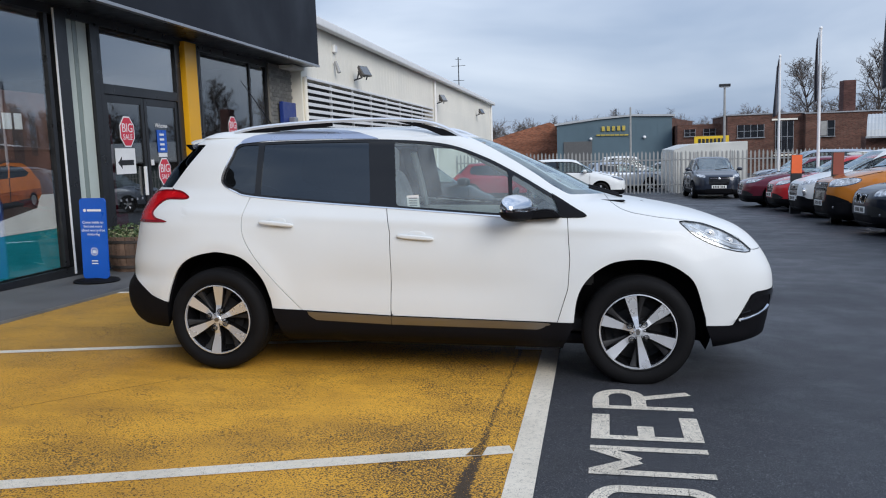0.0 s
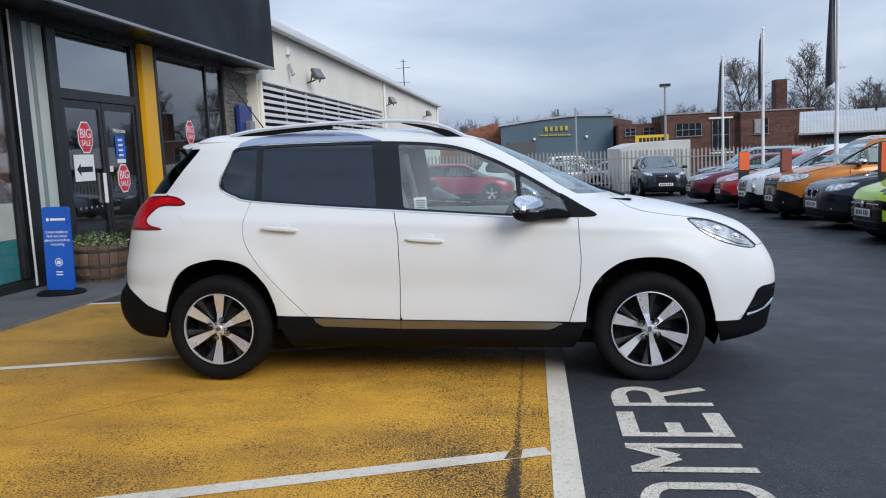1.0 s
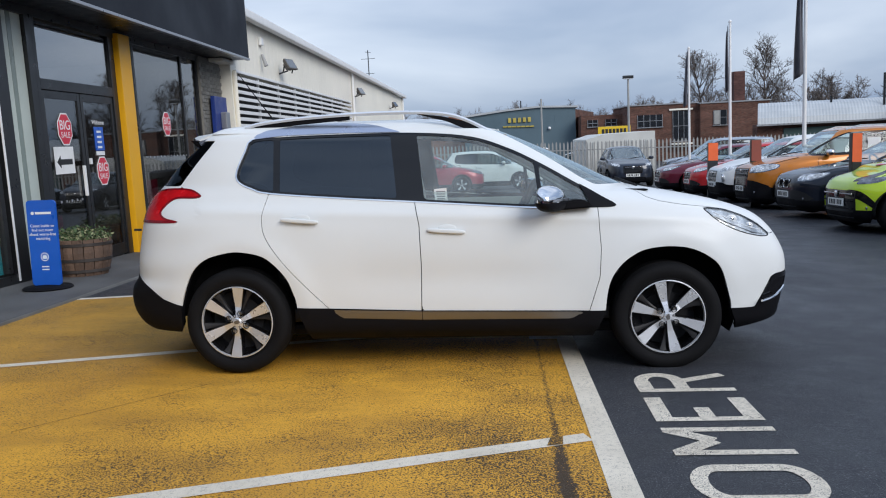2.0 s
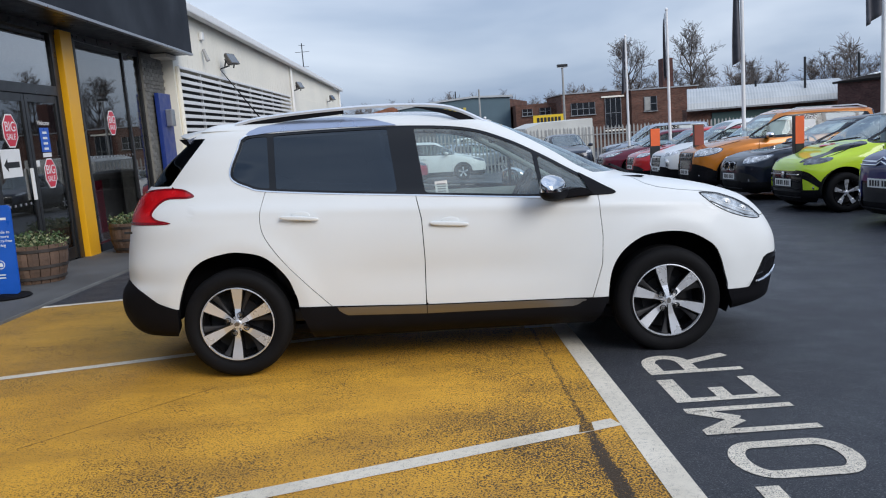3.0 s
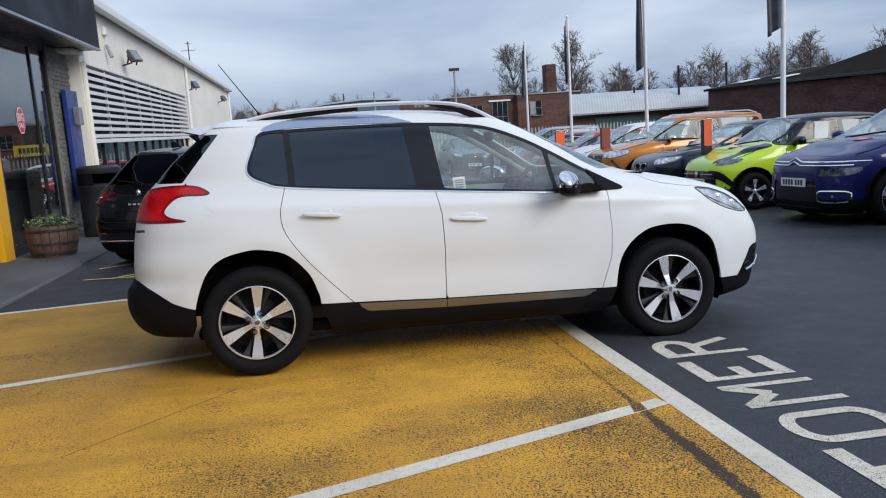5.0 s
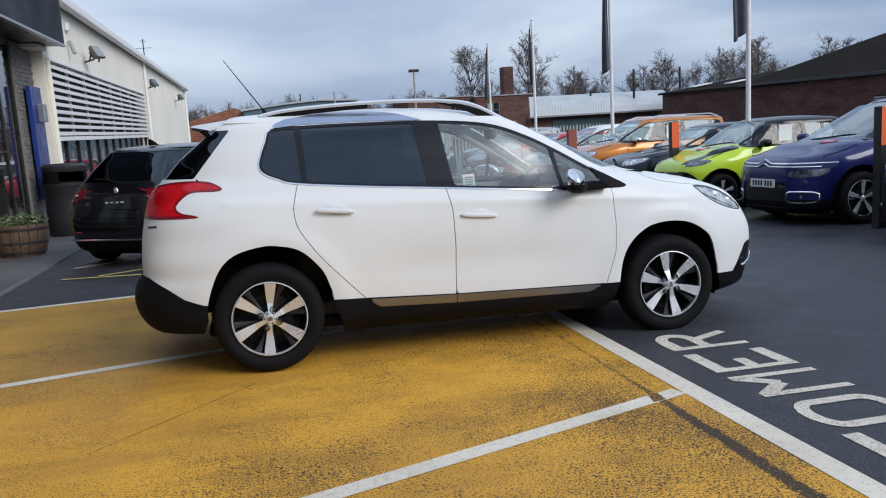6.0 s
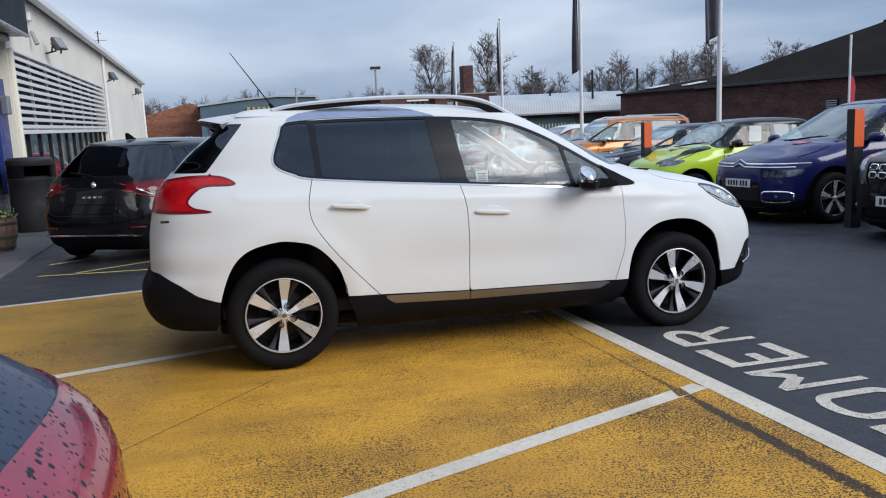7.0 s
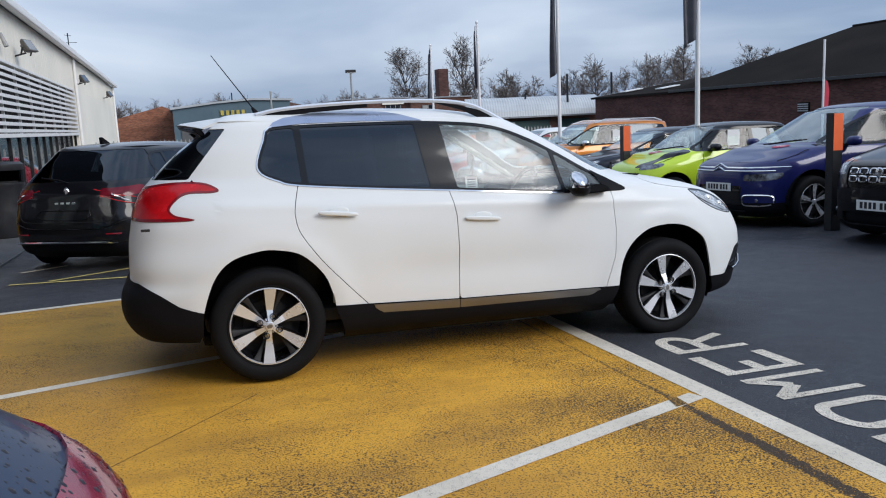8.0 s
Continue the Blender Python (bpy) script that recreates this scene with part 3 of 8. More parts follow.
# ---- car parts shared by all cars ----
def wheel_meshes(r, rim, width, spokes, two_tone=True, seed_turn=0.0):
    """The parts of one wheel about the y axis, its outer face at y = 0 looking to -y."""
    out = []
    w = width
    prof = [(rim * 0.98, 0.012), (rim + 0.012, 0.004), (rim + 0.03, -0.004), (r - 0.05, -0.008), (r - 0.018, 0.004), (r - 0.004, 0.022), (r, 0.05),
            (r, w - 0.05), (r - 0.01, w - 0.015), (r - 0.05, w), (rim, w - 0.01)]
    bm = lathe(prof, 56)
    tyre = ("tyre", bm, M_RUBBER, "black rubber tyre")
    out.append(tyre)
    bm = lathe([(rim + 0.004, 0.003), (rim + 0.002, 0.0), (rim - 0.0005, 0.0), (rim - 0.002, 0.006)], 64)
    out.append(("rim_lip", bm, M_ALLOY if two_tone else M_ALLOYDK, "thin bright rim edge"))
    bm = lathe([(rim - 0.002, 0.006), (rim - 0.012, 0.02), (rim - 0.02, 0.05), (rim - 0.03, 0.12), (rim - 0.04, w - 0.02)], 56)
    out.append(("rim", bm, M_ALLOYDK, ""))
    bm = lathe([(rim - 0.03, 0.10), (0.10, 0.085), (0.001, 0.08)], 40)
    out.append(("brake_disc", bm, M_DARKIN, "dark inner wheel and brake disc"))
    bm = lathe([(0.031, 0.03), (0.031, 0.008), (0.025, 0.001), (0.012, -0.003), (0.001, -0.003)], 24)
    out.append(("centre_cap", bm, M_ALLOY, ""))
    for k in range(4):
        a = 2 * math.pi * (k + 0.5) / 4 + 0.3
        c = (0.06 * math.cos(a), 0.0, 0.06 * math.sin(a))
        bm = tube((c[0], 0.008, c[2]), (c[0], 0.04, c[2]), 0.0125, n=10)
        out.append(("wheel_bolt", bm, M_ALLOYDK, ""))
    spoke = []
    for k in range(spokes):
        a = 2 * math.pi * k / spokes + math.pi / 2 + seed_turn
        ca, sa = math.cos(a), math.sin(a)
        bm = bmesh.new()
        sect = [(0.022, 0.014, 0.010), (0.07, 0.019, 0.014), (0.12, 0.026, 0.014), (rim - 0.055, 0.032, 0.008), (rim - 0.004, 0.034, 0.001)]
        rings = []
        for d, hw, y in sect:
            ring = []
            for off, yy in ((-hw, y), (hw, y), (hw * 0.8, y + 0.035), (-hw * 0.8, y + 0.035)):
                ring.append(bm.verts.new((d * ca - off * sa, yy, d * sa + off * ca)))
            rings.append(ring)
        for p, q in zip(rings, rings[1:]):
            for i in range(4):
                bm.faces.new((p[i], p[(i + 1) % 4], q[(i + 1) % 4], q[i]))
        bm.faces.new(rings[0])
        bm.faces.new(rings[-1])
        bmesh.ops.recalc_face_normals(bm, faces=bm.faces)
        bmesh.ops.bevel(bm, geom=[e for e in bm.edges], offset=0.0025, segments=1, affect="EDGES")
        spoke.append(("spoke", bm, M_ALLOYDK, ""))
        fb = bmesh.new()
        rows = []
        for d, hw, y in sect:
            rows.append([fb.verts.new((d * ca - o * sa, yy, d * sa + o * ca)) for o, yy in ((-hw * 0.95, y - 0.001), (0.0, y - 0.0045), (hw * 0.95, y - 0.001), (hw * 0.95, y + 0.004), (-hw * 0.95, y + 0.004))])
        for p, q in zip(rows, rows[1:]):
            for i in range(5):
                fb.faces.new((p[i], p[(i + 1) % 5], q[(i + 1) % 5], q[i]))
        fb.faces.new(rows[0])
        fb.faces.new(rows[-1])
        bmesh.ops.recalc_face_normals(fb, faces=fb.faces)
        spoke.append(("spoke_face", fb, M_ALLOY, "bright machined spoke face"))
        if two_tone:
            b2 = a + math.pi / spokes * 0.62
            bm = tube((0.05 * math.cos(b2), 0.035, 0.05 * math.sin(b2)), ((rim - 0.02) * math.cos(a + 0.36), 0.03, (rim - 0.02) * math.sin(a + 0.36)), 0.011, 0.016, n=6)
            spoke.append(("spoke_rib", bm, M_RIB, "dark spoke rib"))
    meshes = []
    for name, bm, mt, label in out + spoke:
        bm.normal_update()
        me = bpy.data.meshes.new(name)
        bm.to_mesh(me)
        bm.free()
        me.materials.append(mt)
        me.polygons.foreach_set("use_smooth", [True] * len(me.polygons))
        me.set_sharp_from_angle(angle=radians(14 if name == "spoke_face" else 35))
        meshes.append((name, me, label))
    return meshes


def put_wheels(car, meshes, xs, y, z, turns=(0, 0)):
    """Four wheels; turns: degrees by which each axle has rolled."""
    for x, turn in zip(xs, turns):
        for side in (-1, 1):
            hub = new("wheel")
            hub.empty_display_size = 0.1
            hub.parent = car
            hub.matrix_local = pose(x, side * y, z, 0, turn, 0 if side < 0 else 180)
            for name, me, label in meshes:
                ob = new(name, me)
                ob.parent = hub
                if label:
                    ob["label"] = label


def two_tone_wheel(r, rim, w):
    """Six-spoke wheel with machined faces over dark sides, four sunk bolts, and a ribbed tyre."""
    made = []
    prof = [(rim * 0.98, 0.014), (rim + 0.008, 0.004), (rim + 0.013, 0.001), (rim + 0.016, 0.005), (rim + 0.030, -0.003), (rim + 0.046, -0.007),
            (r - 0.038, -0.0075), (r - 0.034, -0.0055), (r - 0.024, -0.003), (r - 0.012, 0.009), (r - 0.004, 0.022), (r - 0.0005, 0.040), (r - 0.006, 0.042), (r - 0.006, 0.050), (r, 0.052),
            (r, w - 0.05), (r - 0.01, w - 0.015), (r - 0.05, w), (rim, w - 0.01)]
    made.append(("tyre", lathe(prof, 88), M_RUBBER, "black rubber tyre with ribbed sidewall"))
    made.append(("rim_lip", lathe([(rim + 0.004, 0.004), (rim + 0.003, -0.001), (rim - 0.002, -0.002), (rim - 0.0045, 0.003), (rim - 0.006, 0.012)], 88), M_ALLOY, "thin bright rim edge"))
    made.append(("rim", lathe([(rim - 0.004, 0.010), (rim - 0.014, 0.024), (rim - 0.016, 0.05), (rim - 0.028, 0.10), (rim - 0.034, w - 0.02)], 64), M_ALLOYDK, "gloss black rim barrel"))
    made.append(("brake_disc", lathe([(0.135, 0.112), (0.135, 0.100), (0.075, 0.099), (0.070, 0.085), (0.001, 0.08)], 48), M_RIB, "dull brake disc"))
    made.append(("back_plate", lathe([(rim - 0.03, 0.13), (0.10, 0.125), (0.001, 0.12)], 40), M_DARKIN, ""))
    made.append(("hub_plate", lathe([(0.046, 0.030), (0.044, 0.014), (0.038, 0.0085), (0.001, 0.0085)], 36), M_ALLOY, "machined hub face"))
    made.append(("centre_cap", lathe([(0.0265, 0.012), (0.0255, 0.000), (0.022, -0.003), (0.012, -0.0045), (0.001, -0.005)], 32), M_ALLOY, ""))
    made.append(("cap_emblem", slab([(-0.012, -0.014), (0.004, -0.016), (0.012, 0.002), (0.006, 0.017), (-0.006, 0.014), (-0.013, 0.004)], -0.0062, -0.0042, "y"), M_DKCHROME, "plain cap emblem"))
    for k in range(4):
        a = math.pi / 2 * k + radians(42)
        c, d = 0.057 * math.cos(a), 0.057 * math.sin(a)
        bm = lathe([(0.0185, 0.03), (0.0185, 0.000), (0.0165, -0.002), (0.0150, 0.000), (0.0145, 0.016), (0.001, 0.016)], 20)
        bmesh.ops.translate(bm, verts=bm.verts, vec=(c, 0, d))
        made.append(("bolt_seat", bm, M_ALLOYDK, "dark sunk bolt seat"))
        bm = lathe([(0.0095, 0.018), (0.0095, 0.002), (0.0075, 0.0), (0.001, 0.0)], 6)
        bmesh.ops.translate(bm, verts=bm.verts, vec=(c, 0, d))
        made.append(("wheel_bolt", bm, M_DKCHROME, ""))
    # rows out along a spoke: distance, one edge, other edge, depth of the face
    sect = [(0.026, -0.011, 0.011, 0.0040), (0.060, -0.0145, 0.0135, 0.0105), (0.088, -0.0175, 0.0175, 0.0180), (0.120, -0.021, 0.023, 0.0150), (rim - 0.055, -0.026, 0.028, 0.0080), (rim - 0.005, -0.031, 0.034, 0.0005)]
    for k in range(6):
        a = math.pi / 3 * k + math.pi / 2
        ca, sa = math.cos(a), math.sin(a)

        def at(d, o, y):
            return (d * ca - o * sa, y, d * sa + o * ca)
        for name, grow_, top, low, mat, label in (("spoke", 0.004, 0.002, 0.045, M_ALLOYDK, ""), ("spoke_face", 0.0, -0.001, 0.004, M_ALLOY, "bright machined spoke face")):
            bm = bmesh.new()
            rows = [[bm.verts.new(at(d, o, y + h)) for o, h in ((lo - grow_, top), (hi + grow_, top), (hi + grow_ * 2.2, low), (lo - grow_ * 2.2, low))] for d, lo, hi, y in sect]
            for p, q in zip(rows, rows[1:]):
                for i in range(4):
                    bm.faces.new((p[i], p[(i + 1) % 4], q[(i + 1) % 4], q[i]))
            bm.faces.new(rows[0])
            bm.faces.new(rows[-1])
            bmesh.ops.recalc_face_normals(bm, faces=bm.faces)
            made.append((name, bm, mat, label))
        # dark web that runs beside each spoke down to the barrel
        b = a - 0.33
        bm = bmesh.new()
        rows = []
        for d, half, y in ((0.058, 0.006, 0.030), (0.110, 0.009, 0.032), (0.165, 0.013, 0.026), (rim - 0.010, 0.019, 0.014)):
            t = b + 0.10 * (0.2 - d) / 0.15
            c_, s_ = math.cos(t), math.sin(t)
            rows.append([bm.verts.new((d * c_ - o * s_, y + h, d * s_ + o * c_)) for o, h in ((-half, 0.004), (0.0, 0.0), (half, 0.004), (half, 0.03), (-half, 0.03))])
        for p, q in zip(rows, rows[1:]):
            for i in range(5):
                bm.faces.new((p[i], p[(i + 1) % 5], q[(i + 1) % 5], q[i]))
        bm.faces.new(rows[0])
        bm.faces.new(rows[-1])
        bmesh.ops.recalc_face_normals(bm, faces=bm.faces)
        made.append(("spoke_web", bm, M_RIB, "dark spoke web"))
    out = []
    for name, bm, mt, label in made:
        bm.normal_update()
        me = bpy.data.meshes.new(name)
        bm.to_mesh(me)
        bm.free()
        me.materials.append(mt)
        me.polygons.foreach_set("use_smooth", [True] * len(me.polygons))
        me.set_sharp_from_angle(angle=radians(8 if name == "spoke_face" else 32))
        out.append((name, me, label))
    return out


def ball(cx, cy, cz, rx, ry, rz, power=2.0, u=24, v=14, bm=None):
    """A rounded block: a superellipsoid."""
    bm = bm or bmesh.new()
    e = 2 / power

    def sg(a):
        return math.copysign(abs(a) ** e, a)
    rings = []
    for j in range(v + 1):
        ph = -math.pi / 2 + math.pi * j / v
        rings.append([bm.verts.new((cx + rx * sg(math.cos(ph)) * sg(math.cos(2 * math.pi * i / u)), cy + ry * sg(math.cos(ph)) * sg(math.sin(2 * math.pi * i / u)), cz + rz * sg(math.sin(ph)))) for i in range(u)])
    for a, b in zip(rings, rings[1:]):
        for i in range(u):
            bm.faces.new((a[i], a[(i + 1) % u], b[(i + 1) % u], b[i]))
    bmesh.ops.remove_doubles(bm, verts=bm.verts, dist=1e-5)
    bmesh.ops.recalc_face_normals(bm, faces=bm.faces)
    return bm


def seats(car, xs, z0, half, material):
    """Front seats and bench with their headrests."""
    for x in xs:
        for y in (-half, half):
            bm = ball(x + 0.12, y, z0 + 0.08, 0.27, 0.25, 0.10, 4)
            part("seat_cushion", bm, material, car, smooth=True, sharp=60)
            bm = ball(0, 0, 0.33, 0.075, 0.23, 0.36, 4)
            bmesh.ops.transform(bm, matrix=pose(x - 0.13, y, z0 + 0.06, 0, -16, 0), verts=bm.verts)
            part("seat_back", bm, material, car, smooth=True, sharp=60)
            bm = ball(x - 0.33, y, z0 + 0.80, 0.05, 0.14, 0.10, 3.5)
            part("headrest", bm, material, car, smooth=True, sharp=60)


def dashboard(car, x0, x1, z0, z1, w, wheel_x, wheel_y, wheel_z):
    bm = slab([(x0, z0), (x0 - 0.03, z1 - 0.06), (x0 + 0.03, z1), (x1, z1 + 0.02), (x1, z0)], -w, w, "y", 0.01)
    part("dashboard", bm, M_DARKIN, car, "dark plastic dashboard")
    bm = bmesh.new()
    n, m = 32, 8
    rings = []
    for i in range(n):
        a = 2 * math.pi * i / n
        rings.append([bm.verts.new(pose(wheel_x, wheel_y, wheel_z, 0, -62, 0) @ Vector(((0.175 + 0.016 * math.cos(2 * math.pi * j / m)) * math.cos(a), (0.175 + 0.016 * math.cos(2 * math.pi * j / m)) * math.sin(a), 0.016 * math.sin(2 * math.pi * j / m)))) for j in range(m)])
    for i in range(n):
        for j in range(m):
            bm.faces.new((rings[i][j], rings[(i + 1) % n][j], rings[(i + 1) % n][(j + 1) % m], rings[i][(j + 1) % m]))
    bmesh.ops.recalc_face_normals(bm, faces=bm.faces)
    part("steering_wheel", bm, M_DARKIN, car, smooth=True)


def plate_bars(car, m, width=0.52, height=0.11, material=None):
    """A number plate whose characters are plain bars."""
    pl = part("number_plate", box(-0.004, 0.004, -width / 2, width / 2, -height / 2, height / 2, 0.003), material or M_PLATEW, car, "number plate with plain dark bars")
    pl.matrix_local = m
    x = -width / 2 + 0.05
    for k in range(7):
        b = part("bar", box(0.004, 0.0065, x, x + 0.036, -height * 0.32, height * 0.32), M_INK, pl)
        x += 0.058 if k != 3 else 0.085


def axis_sweep(points, profile, bm=None):
    """Sweeps a (side, up) profile along points that run in x and z."""
    bm = bm or bmesh.new()
    rings = []
    P = [Vector(p) for p in points]
    for k, p in enumerate(P):
        d = (P[min(k + 1, len(P) - 1)] - P[max(k - 1, 0)]).normalized()
        side = Vector((0, 1, 0))
        up = d.cross(side) * -1
        rings.append([bm.verts.new(p + side * a + up * b) for a, b in profile])
    n = len(profile)
    for a, b in zip(rings, rings[1:]):
        for i in range(n):
            bm.faces.new((a[i], a[(i + 1) % n], b[(i + 1) % n], b[i]))
    bm.faces.new(rings[0])
    bm.faces.new(rings[-1])
    bmesh.ops.recalc_face_normals(bm, faces=bm.faces)
    return bm


# ---- the white crossover ----
HERO = Matrix(((0.99969, -0.00061, 0.02483, -0.00836), (0.0, 0.99970, 0.02468, -0.00806), (-0.02483, -0.02468, 0.99939, -0.04404), (0, 0, 0, 1)))


def white_crossover():
    car = empty("crossover_car", HERO, "white five-door crossover with chrome trim parked on yellow bay", "car")
    rows = [
        (0.18, -1.78, 1.90, 0.73, 6, 5), (0.25, -1.95, 2.02, 0.82, 6, 5), (0.33, -2.02, 2.045, 0.85, 6, 5), (0.42, -2.045, 2.06, 0.86, 6, 5),
        (0.505, -2.035, 2.075, 0.866, 6, 5), (0.57, -1.995, 2.078, 0.869, 6, 5), (0.66, -1.99, 2.06, 0.87, 6, 5), (0.775, -1.985, 1.995, 0.866, 5.5, 5),
        (0.865, -1.97, 1.905, 0.857, 5.5, 5), (0.92, -1.96, 1.80, 0.845, 5.5, 5), (0.98, -1.945, 1.60, 0.822, 5.5, 5), (1.035, -1.92, 1.32, 0.793, 5.5, 4.5),
        (1.065, -1.90, 1.15, 0.778, 5.5, 4.2), (1.13, -1.84, 0.99, 0.748, 5.5, 4), (1.20, -1.775, 0.85, 0.716, 6.5, 4), (1.27, -1.70, 0.70, 0.686, 8, 4),
        (1.35, -1.60, 0.52, 0.65, 10, 4), (1.40, -1.545, 0.40, 0.625, 12, 4), (1.43, -1.505, 0.32, 0.604, 13, 4), (1.46, -1.455, 0.21, 0.573, 13, 4),
        (1.485, -1.36, 0.09, 0.52, 11, 4), (1.505, -1.02, -0.06, 0.42, 4.5, 4), (1.517, -0.68, -0.25, 0.26, 4, 4), (1.521, -0.47, -0.44, 0.02, 4, 4)]
    def sculpt(V):
        # sculpting of the flank: shoulder crease, hollow over the sill, swelling round the arches
        x, y, z = V.T
        flank = np.exp(-((y + 0.86) / 0.10) ** 2)
        crease = 0.007 * np.exp(-((z - 0.93 + 0.035 * x) / 0.035) ** 2) * (np.abs(x) < 1.5)
        hollow = -0.014 * np.exp(-((z - 0.56) / 0.11) ** 2) * np.exp(-((x - 0.0) / 0.62) ** 4)
        swell = sum(0.011 * np.exp(-((np.hypot(x - c, z - 0.36) - 0.42) / 0.075) ** 2) for c in (-1.26, 1.28))
        V[:, 1] -= flank * (crease + hollow + swell)
        return V
    V, F = skin(rows, 0.022, 230)
    V = sculpt(V)
    # a finer sheet for the narrow trims
    VF, FF = skin(rows, 0.006, 760)
    VF = sculpt(VF)

    dlo = curve([(-1.187, 1.398), (-1.226, 1.325), (-1.258, 1.245), (-1.271, 1.195), (-1.264, 1.160), (-1.232, 1.132), (-1.165, 1.104), (-1.064, 1.077), (-0.639, 1.041), (-0.203, 1.012), (0.193, 0.985),
                 (0.486, 0.966), (0.68, 0.958), (0.84, 0.957), (0.978, 0.964), (0.90, 1.015), (0.72, 1.122), (0.562, 1.214), (0.366, 1.312), (0.132, 1.388), (-0.209, 1.418), (-0.657, 1.42), (-1.003, 1.412)], step=0.03)
    arch_r = curve([(-1.62, 0.1), (-1.617, 0.305), (-1.604, 0.429), (-1.54, 0.599), (-1.448, 0.692), (-1.309, 0.733), (-1.208, 0.735), (-1.075, 0.699), (-0.963, 0.589), (-0.918, 0.487), (-0.899, 0.40), (-0.89, 0.1)])
    arch_f = curve([(0.90, 0.1), (0.91, 0.363), (0.934, 0.524), (0.998, 0.628), (1.09, 0.695), (1.17, 0.72), (1.285, 0.728), (1.40, 0.712), (1.50, 0.665), (1.574, 0.595), (1.625, 0.446), (1.646, 0.352), (1.65, 0.1)])
    door_r = [tuple(p) for p in curve([(-1.063, 1.075), (-1.09, 0.973), (-1.095, 0.907), (-1.072, 0.815), (-0.975, 0.674), (-0.85, 0.535), (-0.705, 0.385)], closed=False, step=0.03)] + [(-0.161, 0.371), (-0.156, 0.642), (-0.164, 0.872), (-0.193, 1.02), (-0.6, 1.10)]
    door_f = [(-0.193, 1.02), (-0.164, 0.872), (-0.156, 0.642), (-0.161, 0.371), (0.817, 0.358), (0.837, 0.425), (0.876, 0.558), (0.885, 0.722), (0.875, 0.851), (0.869, 0.97), (0.4, 1.05)]
    trim = [(-0.70, 0.386), (-0.16, 0.370), (0.80, 0.356), (0.71, 0.314), (-0.16, 0.319), (-0.63, 0.334)]
    black = [[(-0.95, 0.402), (-0.16, 0.374), (0.82, 0.360), (0.95, 0.360), (0.95, 0.1), (-0.95, 0.1)],
             [(-1.55, 0.405), (-1.626, 0.419), (-1.728, 0.455), (-1.82, 0.518), (-1.93, 0.578), (-2.2, 0.595), (-2.2, 0.1), (-1.55, 0.1)],
             [(1.6, 0.352), (1.795, 0.348), (1.845, 0.43), (1.895, 0.522), (1.93, 0.538), (2.3, 0.545), (2.3, 0.1), (1.6, 0.1)]]
    tail = curve([(-1.99, 0.935), (-1.98, 1.02), (-1.91, 1.075), (-1.80, 1.105), (-1.69, 1.116), (-1.59, 1.114), (-1.53, 1.10), (-1.482, 1.068), (-1.52, 1.054), (-1.645, 1.052), (-1.705, 1.022), (-1.745, 0.972), (-1.715, 0.942), (-1.66, 0.930), (-1.615, 0.914), (-1.75, 0.909), (-1.95, 0.912)], step=0.02)
    lamp = curve([(1.485, 0.938), (1.56, 0.935), (1.63, 0.922), (1.73, 0.885), (1.82, 0.835), (1.885, 0.785), (1.90, 0.762), (1.83, 0.76), (1.69, 0.797), (1.575, 0.853), (1.512, 0.905)], step=0.02)
    silver = [(-1.19, 1.398), (-1.164, 1.427), (-1.103, 1.452), (-0.99, 1.469), (-0.882, 1.479), (-0.74, 1.486), (-0.601, 1.486), (-0.5, 1.478), (-0.423, 1.465), (-0.296, 1.428), (-0.28, 1.421), (-0.657, 1.424), (-1.003, 1.416)]
    bonnet_line = [(1.08, 1.08), (1.108, 1.045), (1.16, 1.008), (1.23, 0.984), (1.36, 0.961), (1.50, 0.944), (1.62, 0.925), (1.72, 0.89), (1.82, 0.84), (1.90, 0.77), (2.2, 0.77), (2.2, 1.2), (1.08, 1.2)]

    def cut(V, F, *tests):
        for test in tests:
            V, F = clip(V, F, test(V[:, 0], V[:, 1], V[:, 2]))
        return V, F

    def within(poly, gap=0.0):
        return lambda x, y, z: sdf(poly, x, z) + gap

    def outside(poly, gap=0.0):
        return lambda x, y, z: gap - sdf(poly, x, z)

    def screen(x, y, z):
        return np.maximum.reduce([1.085 - z, z - 1.43, -y - (0.685 - 0.46 * (z - 1.07)), 0.1 - x])

    def rear_glass(x, y, z):
        return np.maximum.reduce([1.128 - z, z - 1.40, x + 1.640 - (z - 1.13) * 0.80, x + 0.9])

    def roof_glass(x, y, z):
        return np.maximum.reduce([1.462 - z, np.abs(x + 0.42) - 0.60, -y - 0.44])

    def inv(f):
        return lambda x, y, z: -f(x, y, z)

    def lamps_near(x, y, z):
        return y + 0.36

    rim_band = cut(VF, FF, lambda x, y, z: np.maximum.reduce([0.93 - z, z - 1.44, x - 0.95, -1.3 - x, y + 0.5]), within(dlo, -0.03), outside(dlo, -0.03))
    keep = [outside(dlo), outside(arch_r), outside(arch_f), inv(screen), inv(rear_glass), inv(roof_glass), outside(silver), outside(trim)] + [outside(b) for b in black]
    shell_v, shell_f = cut(V, F, *keep)
    tail_v, tail_f = cut(shell_v, shell_f, within(tail, 0.001), lamps_near)
    head_v, head_f = cut(shell_v, shell_f, within(lamp, 0.001), lamps_near)
    shell_v, shell_f = cut(shell_v, shell_f, lambda x, y, z: np.minimum(-np.maximum(sdf(tail, x, z), y + 0.36), 1), lambda x, y, z: -np.maximum(sdf(lamp, x, z), y + 0.36))
    dr = cut(shell_v, shell_f, within(door_r, 0.0025), lambda x, y, z: z - 1.09)
    df = cut(shell_v, shell_f, within(door_f, 0.0025), lambda x, y, z: z - 1.06)
